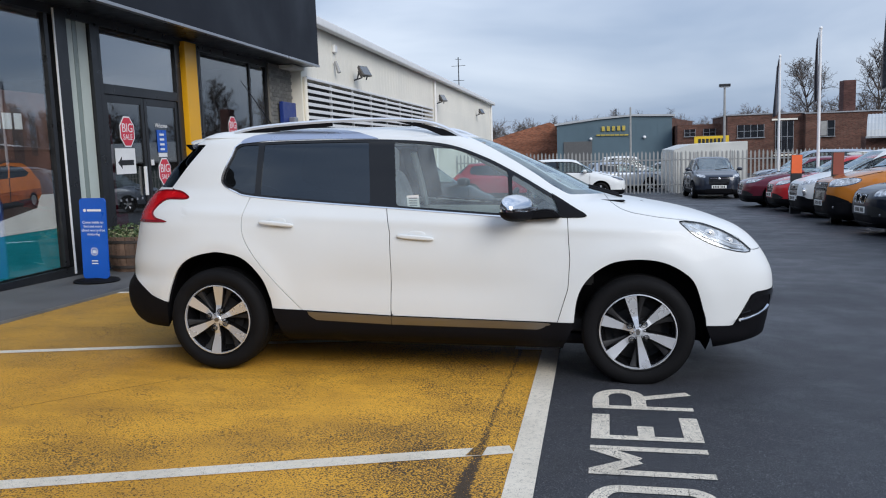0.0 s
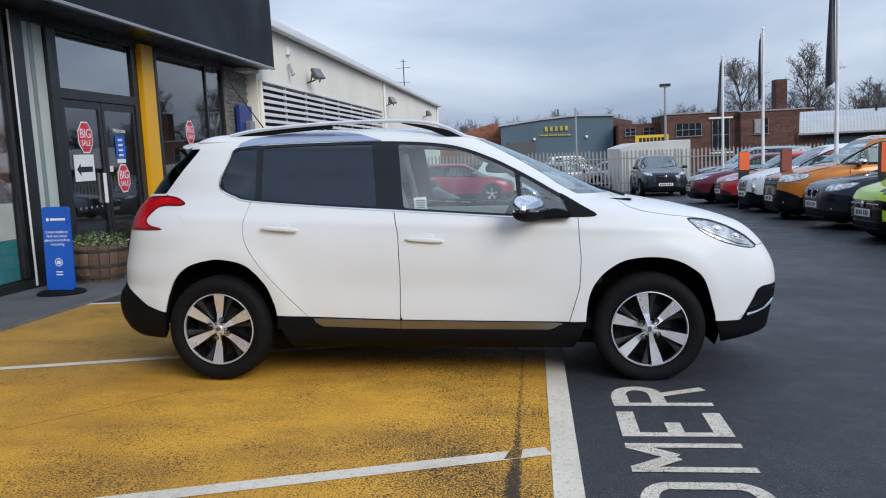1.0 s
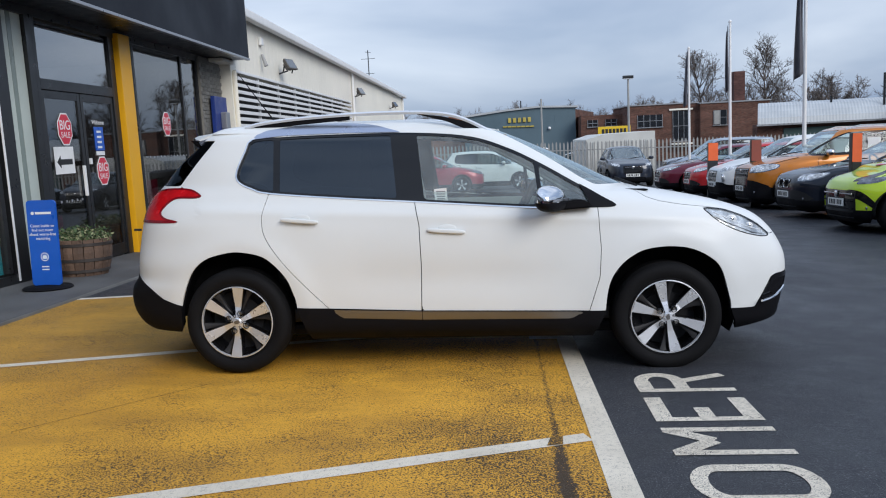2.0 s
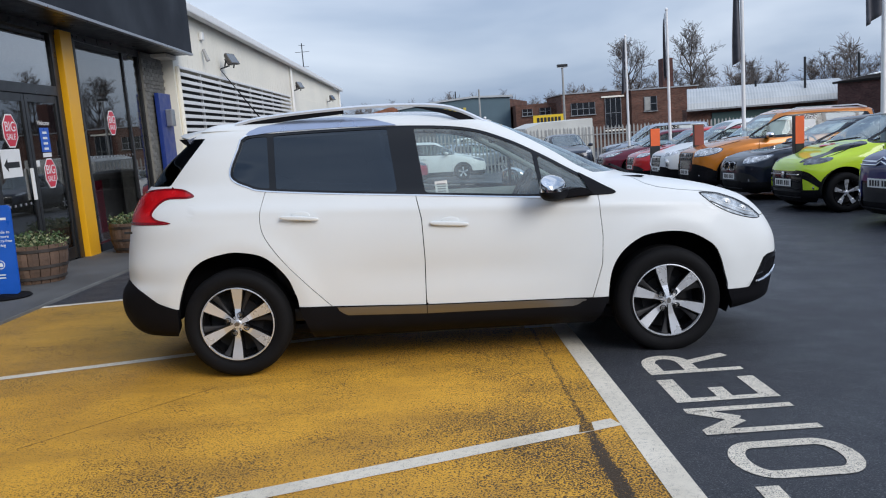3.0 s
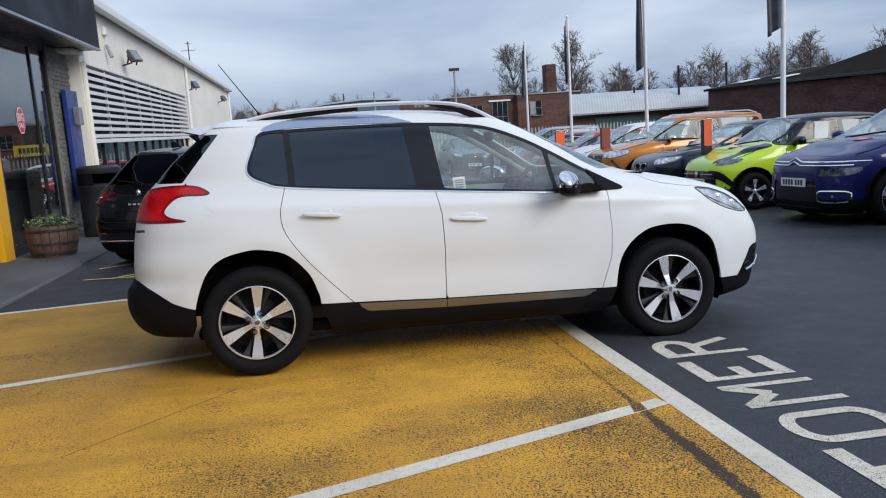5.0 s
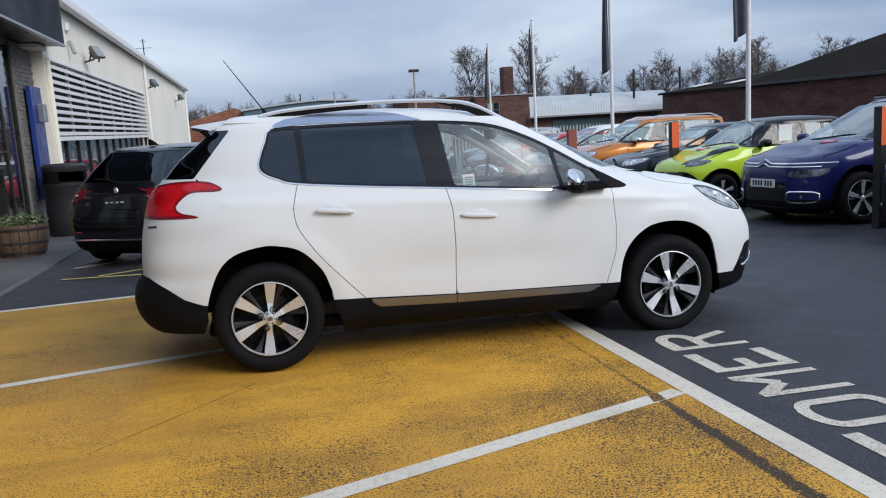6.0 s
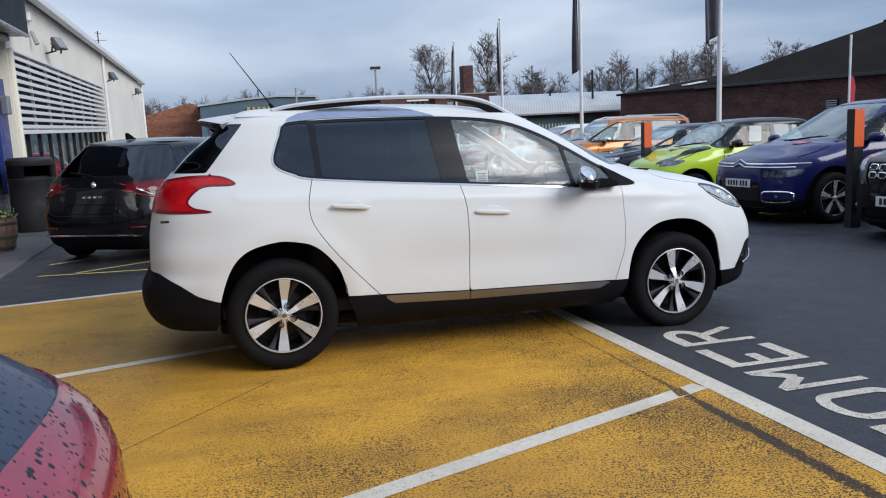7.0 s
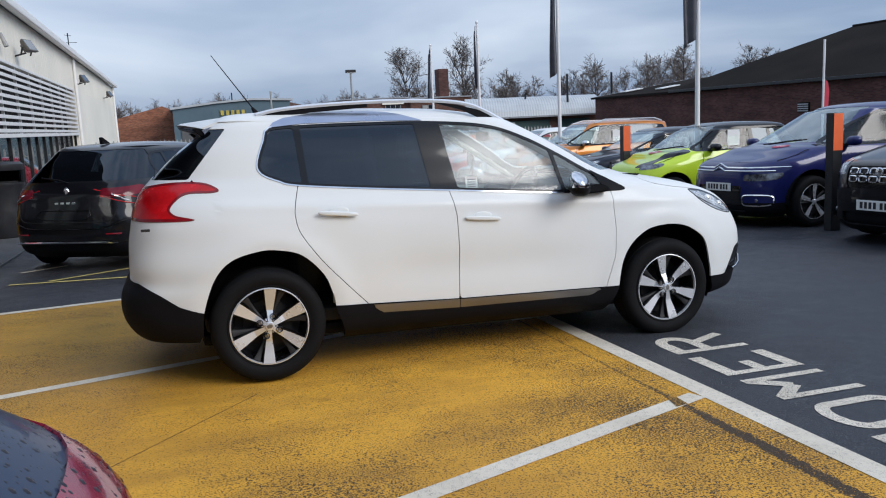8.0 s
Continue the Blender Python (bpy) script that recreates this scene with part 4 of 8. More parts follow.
    bon = cut(shell_v, shell_f, within(bonnet_line, 0.002))
    rest = cut(shell_v, shell_f, outside(door_r, 0.0015), outside(door_f, 0.0015), outside(bonnet_line, 0.0015))
    panel("body", *rest, M_WHITE, car, "glossy white body shell", both=True, depth=0.012)
    panel("bonnet", *bon, M_WHITE, car, both=True, depth=0.015)
    inner = cut(V, F, lambda x, y, z: z - 1.0, outside(arch_r), outside(arch_f), lambda x, y, z: 0.24 - z)
    panel("inner_shell", *inner, M_BLACKP, car, "dark inner shell behind shut lines", both=True, lift=-0.04)

    for side in (False, True):
        rd = panel("rear_door", *dr, M_WHITE, car, "white rear door", mirror=side, depth=0.02)
        fd = panel("front_door", *df, M_WHITE, car, "white front door", mirror=side, depth=0.02)
        tl = panel("tail_lamp", *cut(tail_v, tail_f, outside(tail, -0.011)), M_REDDARK, car, "glossy red claw-shaped tail lamp", mirror=side, depth=0.02, lift=0.004)
        panel("lamp_core", *cut(tail_v, tail_f, within(tail, 0.011), lambda x, y, z: 0.926 - z), M_REDLENS, tl, "bright red lens core", mirror=side, lift=0.0025)
        panel("reversing_lens", *cut(tail_v, tail_f, within(tail, 0.011), lambda x, y, z: z - 0.926), M_REDDARK, tl, mirror=side, lift=0.0025)
        hl = panel("headlamp", *cut(head_v, head_f, outside(lamp, -0.005)), M_GLOSSBLK, car, "clear swept headlamp with dark rim", mirror=side, depth=0.02, lift=0.002)
        panel("reflector", *cut(head_v, head_f, within(lamp, 0.004)), M_REFLECTOR, hl, "bright faceted reflector", mirror=side, lift=-0.005)
        panel("lens", *cut(head_v, head_f, within(lamp, 0.004)), M_LENS, hl, "clear lamp lens", mirror=side, lift=0.002)
        sy = 1 if side else -1

        def flank(x, z, sink):
            """A point below the skin of the wing at a place along the car and a height."""
            near = V[np.argsort((V[:, 0] - x) ** 2 + (V[:, 2] - z) ** 2 + 9.0 * (V[:, 1] > -0.3))[:3]].mean(0)
            return (x - sink * 0.5, sy * (abs(near[1]) - sink), z)
        for name, x, z, r_, mat in (("projector_bowl", 1.655, 0.868, 0.030, M_WHITEGLOSS), ("indicator_bowl", 1.765, 0.826, 0.024, M_WHITEGLOSS)):
            c = flank(x, z, 0.007)
            part(name, ball(*c, r_ * 1.1, r_ * 0.22, r_ * 0.85), mat, hl, smooth=True)
            c = flank(x, z, 0.004)
            part("bulb_lens", ball(*c, r_ * 0.5, r_ * 0.2, r_ * 0.45), M_CHROME, hl, smooth=True)
        for z_up, mat in ((0.0, M_DKCHROME), (0.024, M_WHITEGLOSS)):
            pts = [flank(x_, z_ + z_up, 0.004) for x_, z_ in ((1.55, 0.886), (1.62, 0.852), (1.70, 0.818), (1.78, 0.788), (1.85, 0.772))]
            part("lamp_blade", wire(pts, 0.0035, 6), mat, hl, smooth=True)
        for k, poly in enumerate(black):
            seg = cut(V, F, within(poly, 0.0), outside(arch_r), outside(arch_f), outside(trim), lambda x, y, z: (0.248 if k == 1 else 0.19 if k == 0 else 0.205 + 0.20 * np.maximum(x - 1.66, 0.0)) - z)
            panel(("sill_cladding", "rear_bumper_cladding", "front_bumper_cladding")[k], *seg, M_BLACKP, car, "black textured plastic cladding", mirror=side, depth=0.03, lift=0.004)
        for a, b in ((-9, -0.161), (-0.157, 9)):
            seg = cut(V, F, within(trim, 0.001), lambda x, y, z: np.maximum(a - x, x - b))
            panel("sill_trim", *seg, M_DKCHROME, rd if a < -1 else fd, "polished chrome sill strip", mirror=side, depth=0.008, lift=0.006)
        seg = cut(V, F, within(silver, 0.001))
        panel("roof_trim", *seg, M_SATIN, car, "satin silver strip over the side glass", mirror=side, depth=0.006, lift=0.004)
        # glazing
        panes = {"rear_quarter_glass": (-9, -9, -1.056, -1.034), "rear_door_glass": (-1.018, -0.997, -0.343, -0.292), "front_door_glass": (-0.183, -0.132, 0.497, 0.535), "front_quarter_glass": (0.522, 0.558, 0.90, 0.90)}
        frame_v, frame_f = cut(V, F, within(dlo, 0.0))
        for pane, (a_top, a_bot, b_top, b_bot) in panes.items():
            def slot(x, y, z, a_top=a_top, a_bot=a_bot, b_top=b_top, b_bot=b_bot):
                u = np.clip((z - 1.0) / 0.4, -0.2, 1.2)
                return np.maximum.reduce([sdf(dlo, x, z) + 0.016, a_bot + (a_top - a_bot) * u - x, x - (b_bot + (b_top - b_bot) * u)])
            pv, pf = cut(V, F, slot)
            owner = {"rear_door_glass": rd, "front_door_glass": fd}.get(pane, car)
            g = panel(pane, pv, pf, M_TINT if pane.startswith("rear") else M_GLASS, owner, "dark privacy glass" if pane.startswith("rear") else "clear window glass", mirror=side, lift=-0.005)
            frame_v, frame_f = cut(frame_v, frame_f, inv(slot))
        panel("window_frame", frame_v, frame_f, M_GLOSSBLK, car, "black window surround", mirror=side, depth=0.012, lift=-0.001)

        def bright(x, y, z):
            d = sdf(dlo, x, z)
            low = np.minimum(z - (1.045 - 0.07 * x), np.maximum(x + 1.19, z - 1.385))
            return np.maximum.reduce([d - 0.0055, -0.002 - d, low - 0.02, x - 0.58])
        seg = cut(*rim_band, bright)
        panel("window_strip", *seg, M_CHROME, car, "bright chrome waistline strip", mirror=side, depth=0.004, lift=0.004)
        panel("corner_filler", *cut(V, F, within(dlo, 0.0), lambda x, y, z: 0.80 + (1.03 - z) * 0.45 - x), M_BLACKP, car, "black plastic corner ahead of the quarter glass", mirror=side, lift=0.006)
        s = 1 if side else -1
        # mirror
        def swept(bm, upper):
            """Tapers a mirror shell towards its front edge and sweeps it back."""
            for v in bm.verts:
                if upper and v.co.z > 0:
                    v.co.z *= 1.0 - 0.30 * (v.co.x / 0.05) - 0.12 * (s * v.co.y / 0.115)
                v.co.x -= 0.10 * v.co.z
            bmesh.ops.transform(bm, matrix=pose(0.594, s * 0.935, 1.010, 0, 0, s * 30) @ Matrix.Scale(1.12, 4), verts=bm.verts)
            return bm
        bm = ball(0, 0, 0, 0.052, 0.118, 0.068, 2.7, 32, 20)
        bmesh.ops.bisect_plane(bm, geom=bm.verts[:] + bm.edges[:] + bm.faces[:], plane_co=(0, 0, -0.012), plane_no=(0, 0, 1), clear_inner=True)
        mir = part("door_mirror", swept(bm, True), M_CHROME, car, "chrome-capped door mirror", smooth=True)
        bm = ball(0, 0, 0, 0.057, 0.123, 0.060, 2.7, 32, 20)
        bmesh.ops.bisect_plane(bm, geom=bm.verts[:] + bm.edges[:] + bm.faces[:], plane_co=(0, 0, -0.010), plane_no=(0, 0, 1), clear_outer=True)
        part("mirror_base", swept(bm, False), M_BLACKP, mir, smooth=True)
        bm = slab([(0.60, 0.945), (0.84, 0.962), (0.80, 1.0), (0.74, 1.01), (0.62, 0.985)], s * 0.90, s * 0.765, "y", 0.010)
        part("mirror_arm", bm, M_BLACKP, mir)
        bm = box(0.050, 0.056, -0.10, 0.10, -0.006, 0.008, 0.002)
        part("mirror_repeater", swept(bm, False), M_LAMPDK, mir)
        # handles
        for x0, x1, z0, z1, door in ((-0.975, -0.75, 0.925, 0.905, rd), (-0.118, 0.106, 0.848, 0.832, fd)):
            bm = ball(0, 0, 0, (x1 - x0) / 2, 0.011, 0.0125, 3.4)
            bmesh.ops.transform(bm, matrix=pose((x0 + x1) / 2, s * 0.871, (z0 + z1) / 2, 0, math.degrees(math.atan2(z0 - z1, x1 - x0)), 0), verts=bm.verts)
            h = part("door_handle", bm, M_WHITE, door, smooth=True)
            bm = ball((x0 + x1) / 2 + 0.005, s * 0.857, (z0 + z1) / 2 + 0.012, 0.056, 0.005, 0.026, 2.2)
            part("handle_recess", bm, M_WHITE, door, smooth=True)
        # roof rails
        top = spline(np.array([(-1.25, 1.478, 0, 0), (-1.12, 1.505, 0, 0), (-0.873, 1.528, 0, 0), (-0.523, 1.545, 0, 0), (-0.2, 1.545, 0, 0), (0.0, 1.528, 0, 0), (0.12, 1.49, 0, 0), (0.262, 1.418, 0, 0)]), 0.05)
        bm = axis_sweep([(p[0], s * 0.545, p[1]) for p in top], [(-0.009, -0.008), (0.009, -0.008), (0.017, 0.002), (0.013, 0.014), (-0.013, 0.014), (-0.017, 0.002)])
        rail = part("roof_rail", bm, M_STEELRAIL, car, "satin silver roof rail", smooth=True, sharp=50)
        bm = slab([(0.262, 1.408), (0.11, 1.480), (-0.03, 1.514), (-0.2, 1.535), (-0.14, 1.518), (0.0, 1.482), (0.12, 1.43)], s * 0.535, s * 0.556, "y")
        part("rail_foot", bm, M_BLACKP, rail)
        bm = slab([(-1.24, 1.470), (-1.12, 1.496), (-0.873, 1.519), (-0.60, 1.533), (-0.60, 1.508), (-0.95, 1.482), (-1.2, 1.455)], s * 0.535, s * 0.552, "y")
        part("rail_foot", bm, M_BLACKP, rail)
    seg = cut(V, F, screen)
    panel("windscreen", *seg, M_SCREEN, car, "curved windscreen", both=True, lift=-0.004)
    seg = cut(V, F, rear_glass)
    panel("rear_window", *seg, M_TINT, car, "dark tinted rear window", both=True, lift=-0.004)
    seg = cut(V, F, roof_glass)
    panel("glass_roof", *seg, M_ROOFGLASS, car, "dark panoramic glass roof", both=True, lift=-0.003)
    # roof spoiler, its trailing edge bowed backwards in the middle
    bm, low = bmesh.new(), bmesh.new()
    for store, y_end, prof in ((bm, 0.55, ((-1.39, 1.480), (-1.46, 1.473), (None, 1.447), (None, 1.438), (None, 1.431), (-1.46, 1.450), (-1.38, 1.462))),
                               (low, 0.556, ((-1.43, 1.460), (None, 1.436), (None, 1.426), (-1.53, 1.402), (-1.48, 1.398), (-1.43, 1.428)))):
        rings = []
        for y in np.linspace(-y_end, y_end, 33):
            k = abs(y) / y_end
            tip = -1.675 + 0.125 * k ** 3
            row, seen = [], 0
            for x_, z_ in prof:
                if x_ is None:
                    x_, seen = tip + (0.02, 0.0, 0.025)[seen] + (0.006 if store is low else 0.0), seen + 1
                row.append(store.verts.new((x_, y, z_ - 0.032 * k ** 3)))
            rings.append(row)
        for a, b in zip(rings, rings[1:]):
            for i in range(len(prof)):
                store.faces.new((a[i], a[(i + 1) % len(prof)], b[(i + 1) % len(prof)], b[i]))
        store.faces.new(rings[0])
        store.faces.new(rings[-1])
        bmesh.ops.recalc_face_normals(store, faces=store.faces)
    sp = part("tailgate_spoiler", bm, M_WHITE, car, "white roof spoiler", smooth=True, sharp=35)
    part("spoiler_underside", low, M_SATIN, sp, "blue-grey spoiler side and underside", smooth=True, sharp=30)
    for s in (-1, 1):
        part("spoiler_fin", slab([(-1.40, 1.43), (-1.50, 1.40), (-1.60, 1.404), (-1.565, 1.37), (-1.50, 1.335), (-1.44, 1.385)], s * 0.53, s * 0.548, "y", 0.004), M_GLOSSBLK, sp, "gloss black spoiler fin")
    # fog lamp surround and lower chrome
    for s in (-1, 1):
        bezel = [(1.825, 0.385), (1.86, 0.46), (1.90, 0.518), (1.935, 0.532), (2.10, 0.538), (2.10, 0.43), (1.93, 0.40)]
        opening = [(1.875, 0.425), (1.91, 0.488), (1.945, 0.508), (2.02, 0.512), (2.02, 0.445), (1.93, 0.425)]
        fb = panel("fog_bezel", *cut(V, F, within(bezel), outside(opening), lambda x, y, z: y + 0.42), M_GLOSSBLK, car, "gloss black fog lamp bezel", mirror=s > 0, depth=0.02, lift=0.008)
        panel("fog_lamp", *cut(V, F, within(opening), lambda x, y, z: y + 0.42), M_LAMPDK, fb, "smoked fog lamp", mirror=s > 0, lift=-0.012)
        pts = [(1.825, s * 0.780, 0.388), (1.87, s * 0.754, 0.396), (1.93, s * 0.705, 0.412), (1.985, s * 0.635, 0.432), (2.008, s * 0.603, 0.448)]
        part("fog_strip", wire(pts, 0.0085, 8), M_CHROME, car, "thin chrome strip under the fog lamp", smooth=True)
        bm = tube((1.19, s * 0.28, 1.06), (0.99, s * 0.62 if s < 0 else -0.1, 1.125), 0.008, n=6)
        part("wiper", bm, M_BLACKP, car)
    bm = slab([(1.05, 1.055), (1.20, 1.048), (1.16, 1.03), (1.05, 1.03)], -0.64, 0.64, "y", 0.004)
    part("scuttle_panel", bm, M_BLACKP, car, "black plastic scuttle below the windscreen")
    part("washer_jet", ball(1.30, -0.36, 1.03, 0.02, 0.012, 0.008), M_BLACKP, car)
    # underbody, arch liners
    part("floor_pan", box(-1.62, 1.60, -0.70, 0.70, 0.20, 0.27, 0.03), M_BLACKP, car)
    for c in (-1.262, 1.28):
        for s in (-1, 1):
            bm = bmesh.new()
            prof = [(c + 0.405 * math.cos(a), 0.36 + 0.385 * math.sin(a)) for a in np.linspace(-0.12 if c < 0 else -0.42, math.pi + 0.12, 48)]
            y0, y1 = s * (0.80 if c < 0 else 0.745), s * 0.5
            a = [bm.verts.new((px, y0, pz)) for px, pz in prof]
            b = [bm.verts.new((px, y1, pz)) for px, pz in prof]
            for k in range(len(prof) - 1):
                bm.faces.new((a[k], a[k + 1], b[k + 1], b[k]))
            bm.faces.new(b)
            part("arch_liner", bm, M_BLACKP, car)
    part("cabin_floor", box(-1.6, 1.0, -0.70, 0.70, 0.28, 0.36, 0.02), M_DARKIN, car)
    part("rear_bench", ball(-1.0, 0, 0.72, 0.12, 0.62, 0.36, 4), M_DARKIN, car, smooth=True)
    part("parcel_shelf", box(-1.6, -1.1, -0.6, 0.6, 0.95, 0.98, 0.01), M_DARKIN, car)
    seats(car, (-0.12,), 0.50, 0.36, M_SEAT)
    dashboard(car, 0.62, 1.02, 0.55, 0.99, 0.66, 0.46, -0.36, 0.95)
    for s in (-1, 1):
        part("door_card", box(-0.9, 0.72, s * 0.795, s * 0.765, 0.4, 0.955, 0.008), M_TRIMIN, car, "pale door trim")
        pts = [(0.86, s * 0.70, 1.00), (0.66, s * 0.655, 1.12), (0.45, s * 0.605, 1.245), (0.26, s * 0.56, 1.345)]
        part("pillar_trim", wire(pts, 0.022, 8), M_TRIMIN, car, "pale screen pillar trim", smooth=True)
        pts = [(-0.26, s * 0.745, 0.96), (-0.29, s * 0.685, 1.15), (-0.33, s * 0.61, 1.36)]
        part("pillar_trim", wire(pts, 0.024, 8), M_TRIMIN, car, "pale door pillar trim", smooth=True)
        part("sun_visor", box(0.18, 0.36, s * 0.36 - 0.17, s * 0.36 + 0.17, 1.385, 1.40, 0.005), M_TRIMIN, car)
    part("rear_view_mirror", ball(0.34, 0, 1.325, 0.02, 0.11, 0.035, 3), M_DARKIN, car, smooth=True)
    bm = tube((-1.19, 0, 1.505), (-1.215, 0, 1.545), 0.018, 0.008)
    aer = part("roof_aerial", bm, M_BLACKP, car, "thin black whip aerial")
    part("aerial_rod", tube((-1.21, 0, 1.54), (-1.445, 0, 1.865), 0.0045, 0.0025, n=6), M_BLACKP, aer)
    # paper in the front side window
    st = part("window_label", slab([(-0.077, 1.081), (-0.004, 1.086), (0.004, 1.005), (-0.071, 1.0)], -0.772, -0.7705, "y"), M_PAPER, car, "small white paper label with plain grey bars")
    grey = surf("grey_ink", (0.25, 0.25, 0.26), rough=0.7)
    for k in range(4):
        part("bar", box(-0.065 + 0.002 * k, -0.012, -0.7735, -0.772, 1.062 - 0.014 * k, 1.069 - 0.014 * k), grey, st)
    # maker's badge on the tail as a plain shape
    part("badge", box(-1.895, -1.850, -0.775, -0.765, 0.868, 0.882, 0.002), M_INK, car)
    put_wheels(car, two_tone_wheel(0.316, 0.212, 0.205), (-1.2685, 1.2685), 0.852, 0.316, (64, -12))
    return car


white_crossover()


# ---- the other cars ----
# near-black for joints, intakes and the shade painted behind the louvres
M_DARK = surf("dark_gap_shade", (0.01, 0.01, 0.011), rough=0.8)
M_LENSWHITE = surf("white_round_lens", (0.62, 0.65, 0.68), rough=0.15, metal=0.3, var=0.2, scale=20, coat=0.8)
M_STICKER = surf("faded_red_sticker", (0.48, 0.07, 0.12), rough=0.5, var=0.15)


def plain_car(m, label, body_mat, front=2.05, rear=-2.05, width=0.87, height=1.45, belt=0.92, nose=0.74, screen=1.05, top=0.25, back=-1.35, tail_top=-1.85,
              wheel=0.31, axles=(1.25, -1.25), rails=False, cladding=0.34, grille="bar", group="", accent=None, wheel_set=None, plate=True, badge=True, roof_mat=None, rear_plate=True, glass_low=0.13, glass_side=0.21, roof_cut=None, tail_mat=None, strips=(), lamp_scale=1.0, rear_sq=5.5, tail_poly=None, bands=(), mesh_front="", rear_strips=(), fin=False, low_frame=False, lamp_mat=None, chevron=False, grille_box=None, lamp_poly=None, plate_z=0.44, tail_rise=0.0, bright_lamp=False, sheet=False, bonnet_sticker=None, round_lamp=None, mesh_step=(0.062, 84)):
    """A parked car: skin cut into body, glass, lamps and cladding. Heights are from the ground, x runs to the nose."""
    car = empty("parked_car", m, label, "car", group)
    w, h = width, height
    rows = [(0.15, rear + 0.22, front - 0.13, w - 0.13, 6, 5), (0.24, rear + 0.06, front - 0.03, w - 0.04, 6, 5), (0.42, rear, front, w - 0.01, 6, 4.6), (0.58, rear, front - 0.005, w, 6, 4.6),
            (nose - 0.06, rear + 0.01, front - 0.03, w, 5.5, 4.4), (nose + 0.04, rear + 0.03, front - 0.12, w - 0.01, 5.5, 4.4),
            (nose + 0.13, rear + 0.05, front - 0.42, w - 0.025, 5.5, 4.4), (belt + 0.01, tail_top - 0.06, screen + 0.30, w - 0.06, 5.5, 4.4),
            (belt + 0.06, tail_top - 0.02, screen, w - 0.09, 5.5, 4.2)]
    hb, ht = belt + 0.06, h - 0.09
    for f in (0.25, 0.5, 0.75, 1.0):
        z = hb + (ht - hb) * f
        rows.append((z, tail_top + (back - 0.1 - tail_top) * f ** 1.2, screen + (top + 0.12 - screen) * f, w - 0.09 - (w - 0.09 - 0.60) * f, 5.5, 4))
    rows += [(h - 0.05, back + 0.02, top, 0.54, 5, 4), (h - 0.022, back + 0.3, top - 0.16, 0.44, 4.5, 4), (h - 0.006, back + 0.62, top - 0.4, 0.26, 4, 4), (h, (back + top) / 2 - 0.02, (back + top) / 2 + 0.02, 0.02, 4, 4)]
    rows = [(a, b, c, d, e * rear_sq / 5.5, f) for a, b, c, d, e, f in rows]
    V, F = skin(rows, *mesh_step)
    fa, ra, wr = axles[0], axles[1], wheel
    arches = [[(a + (wr + 0.065) * math.cos(t), wr + 0.02 + (wr + 0.065) * math.sin(t)) for t in np.linspace(math.pi + 0.6, -0.6, 22)] for a in (fa, ra)]
    dlo = curve([(screen - 0.30, belt + 0.02), (screen - 0.10, belt + 0.05), ((screen + top) / 2 + 0.0, (belt + h) / 2 - 0.04), (top + 0.02, h - 0.15), (top - 0.25, h - 0.115), ((top + back) / 2, h - 0.105), (back + 0.25, h - 0.13), (back + 0.10, h - 0.19),
                 (back + 0.06, belt + 0.17), (back + 0.25, belt + 0.075), (0.0, belt + 0.03)], step=0.04)
    pillar = (top + back) / 2 + 0.12

    def scr(x, y, z):
        return np.maximum.reduce([hb + 0.02 - z, z - (h - 0.075), -y - (w - 0.16 - 0.55 * (z - hb)), 0.0 - x + min(top - 0.2, 0.2)])

    def rg(x, y, z):
        return np.maximum.reduce([belt + glass_low - z, z - (h - 0.10), -y - (w - glass_side - 0.45 * (z - hb)), x - (back + 0.12)])
    k_ = lamp_scale
    hl = curve([(front - 0.20 - 0.36 * k_, nose + 0.03 + 0.07 * k_), (front - 0.26, nose + 0.03 + 0.04 * k_), (front + 0.05, nose + 0.01), (front + 0.05, nose - 0.06 * k_), (front - 0.22, nose - 0.035 * k_), (front - 0.40, nose + 0.03)], step=0.04)
    tl = curve([(rear - 0.1, belt + 0.06), (rear + 0.30, belt + 0.07), (rear + 0.34, belt + 0.0), (rear + 0.18, belt - 0.11), (rear - 0.1, belt - 0.12)], step=0.04)
    if lamp_poly:
        hl = curve([(front + a, b) for a, b in lamp_poly], step=0.03)
    if tail_poly:
        tl = curve(tail_poly, step=0.03)
    clad = [(rear - 1, cladding), (front + 1, cladding), (front + 1, 0.0), (rear - 1, 0.0)]

    def cut(V, F, *tests):
        for test in tests:
            V, F = clip(V, F, test(V[:, 0], V[:, 1], V[:, 2]))
        return V, F
    out = [lambda x, y, z, a=a: -sdf(a, x, z) for a in arches]
    lampy = lambda x, y, z: np.maximum(sdf(hl, x, z), y + 0.47)
    taily = lambda x, y, z: np.maximum(sdf(tl, x, z - tail_rise * np.clip(y + 0.86, 0, 0.5)), y + 0.42)

    gbox = grille_box or {"bar": (0.50, nose - 0.03, 0.36), "tall": (0.46, nose + 0.05, 0.46), "low": (0.24, 0.52, 0.58)}[grille]

    def grill(x, y, z):
        lo, hi, half = gbox
        return np.maximum.reduce([lo - z, z - hi, -y - half, front - 0.35 - x])

    def intake(x, y, z):
        return np.maximum.reduce([0.22 - z, z - 0.36, -y - 0.48, front - 0.4 - x])
    body = cut(V, F, lambda x, y, z: -sdf(dlo, x, z), *out, lambda x, y, z: -scr(x, y, z), lambda x, y, z: -rg(x, y, z), lambda x, y, z: -lampy(x, y, z), lambda x, y, z: -taily(x, y, z),
               lambda x, y, z: -sdf(clad, x, z), lambda x, y, z: -grill(x, y, z), lambda x, y, z: -intake(x, y, z))
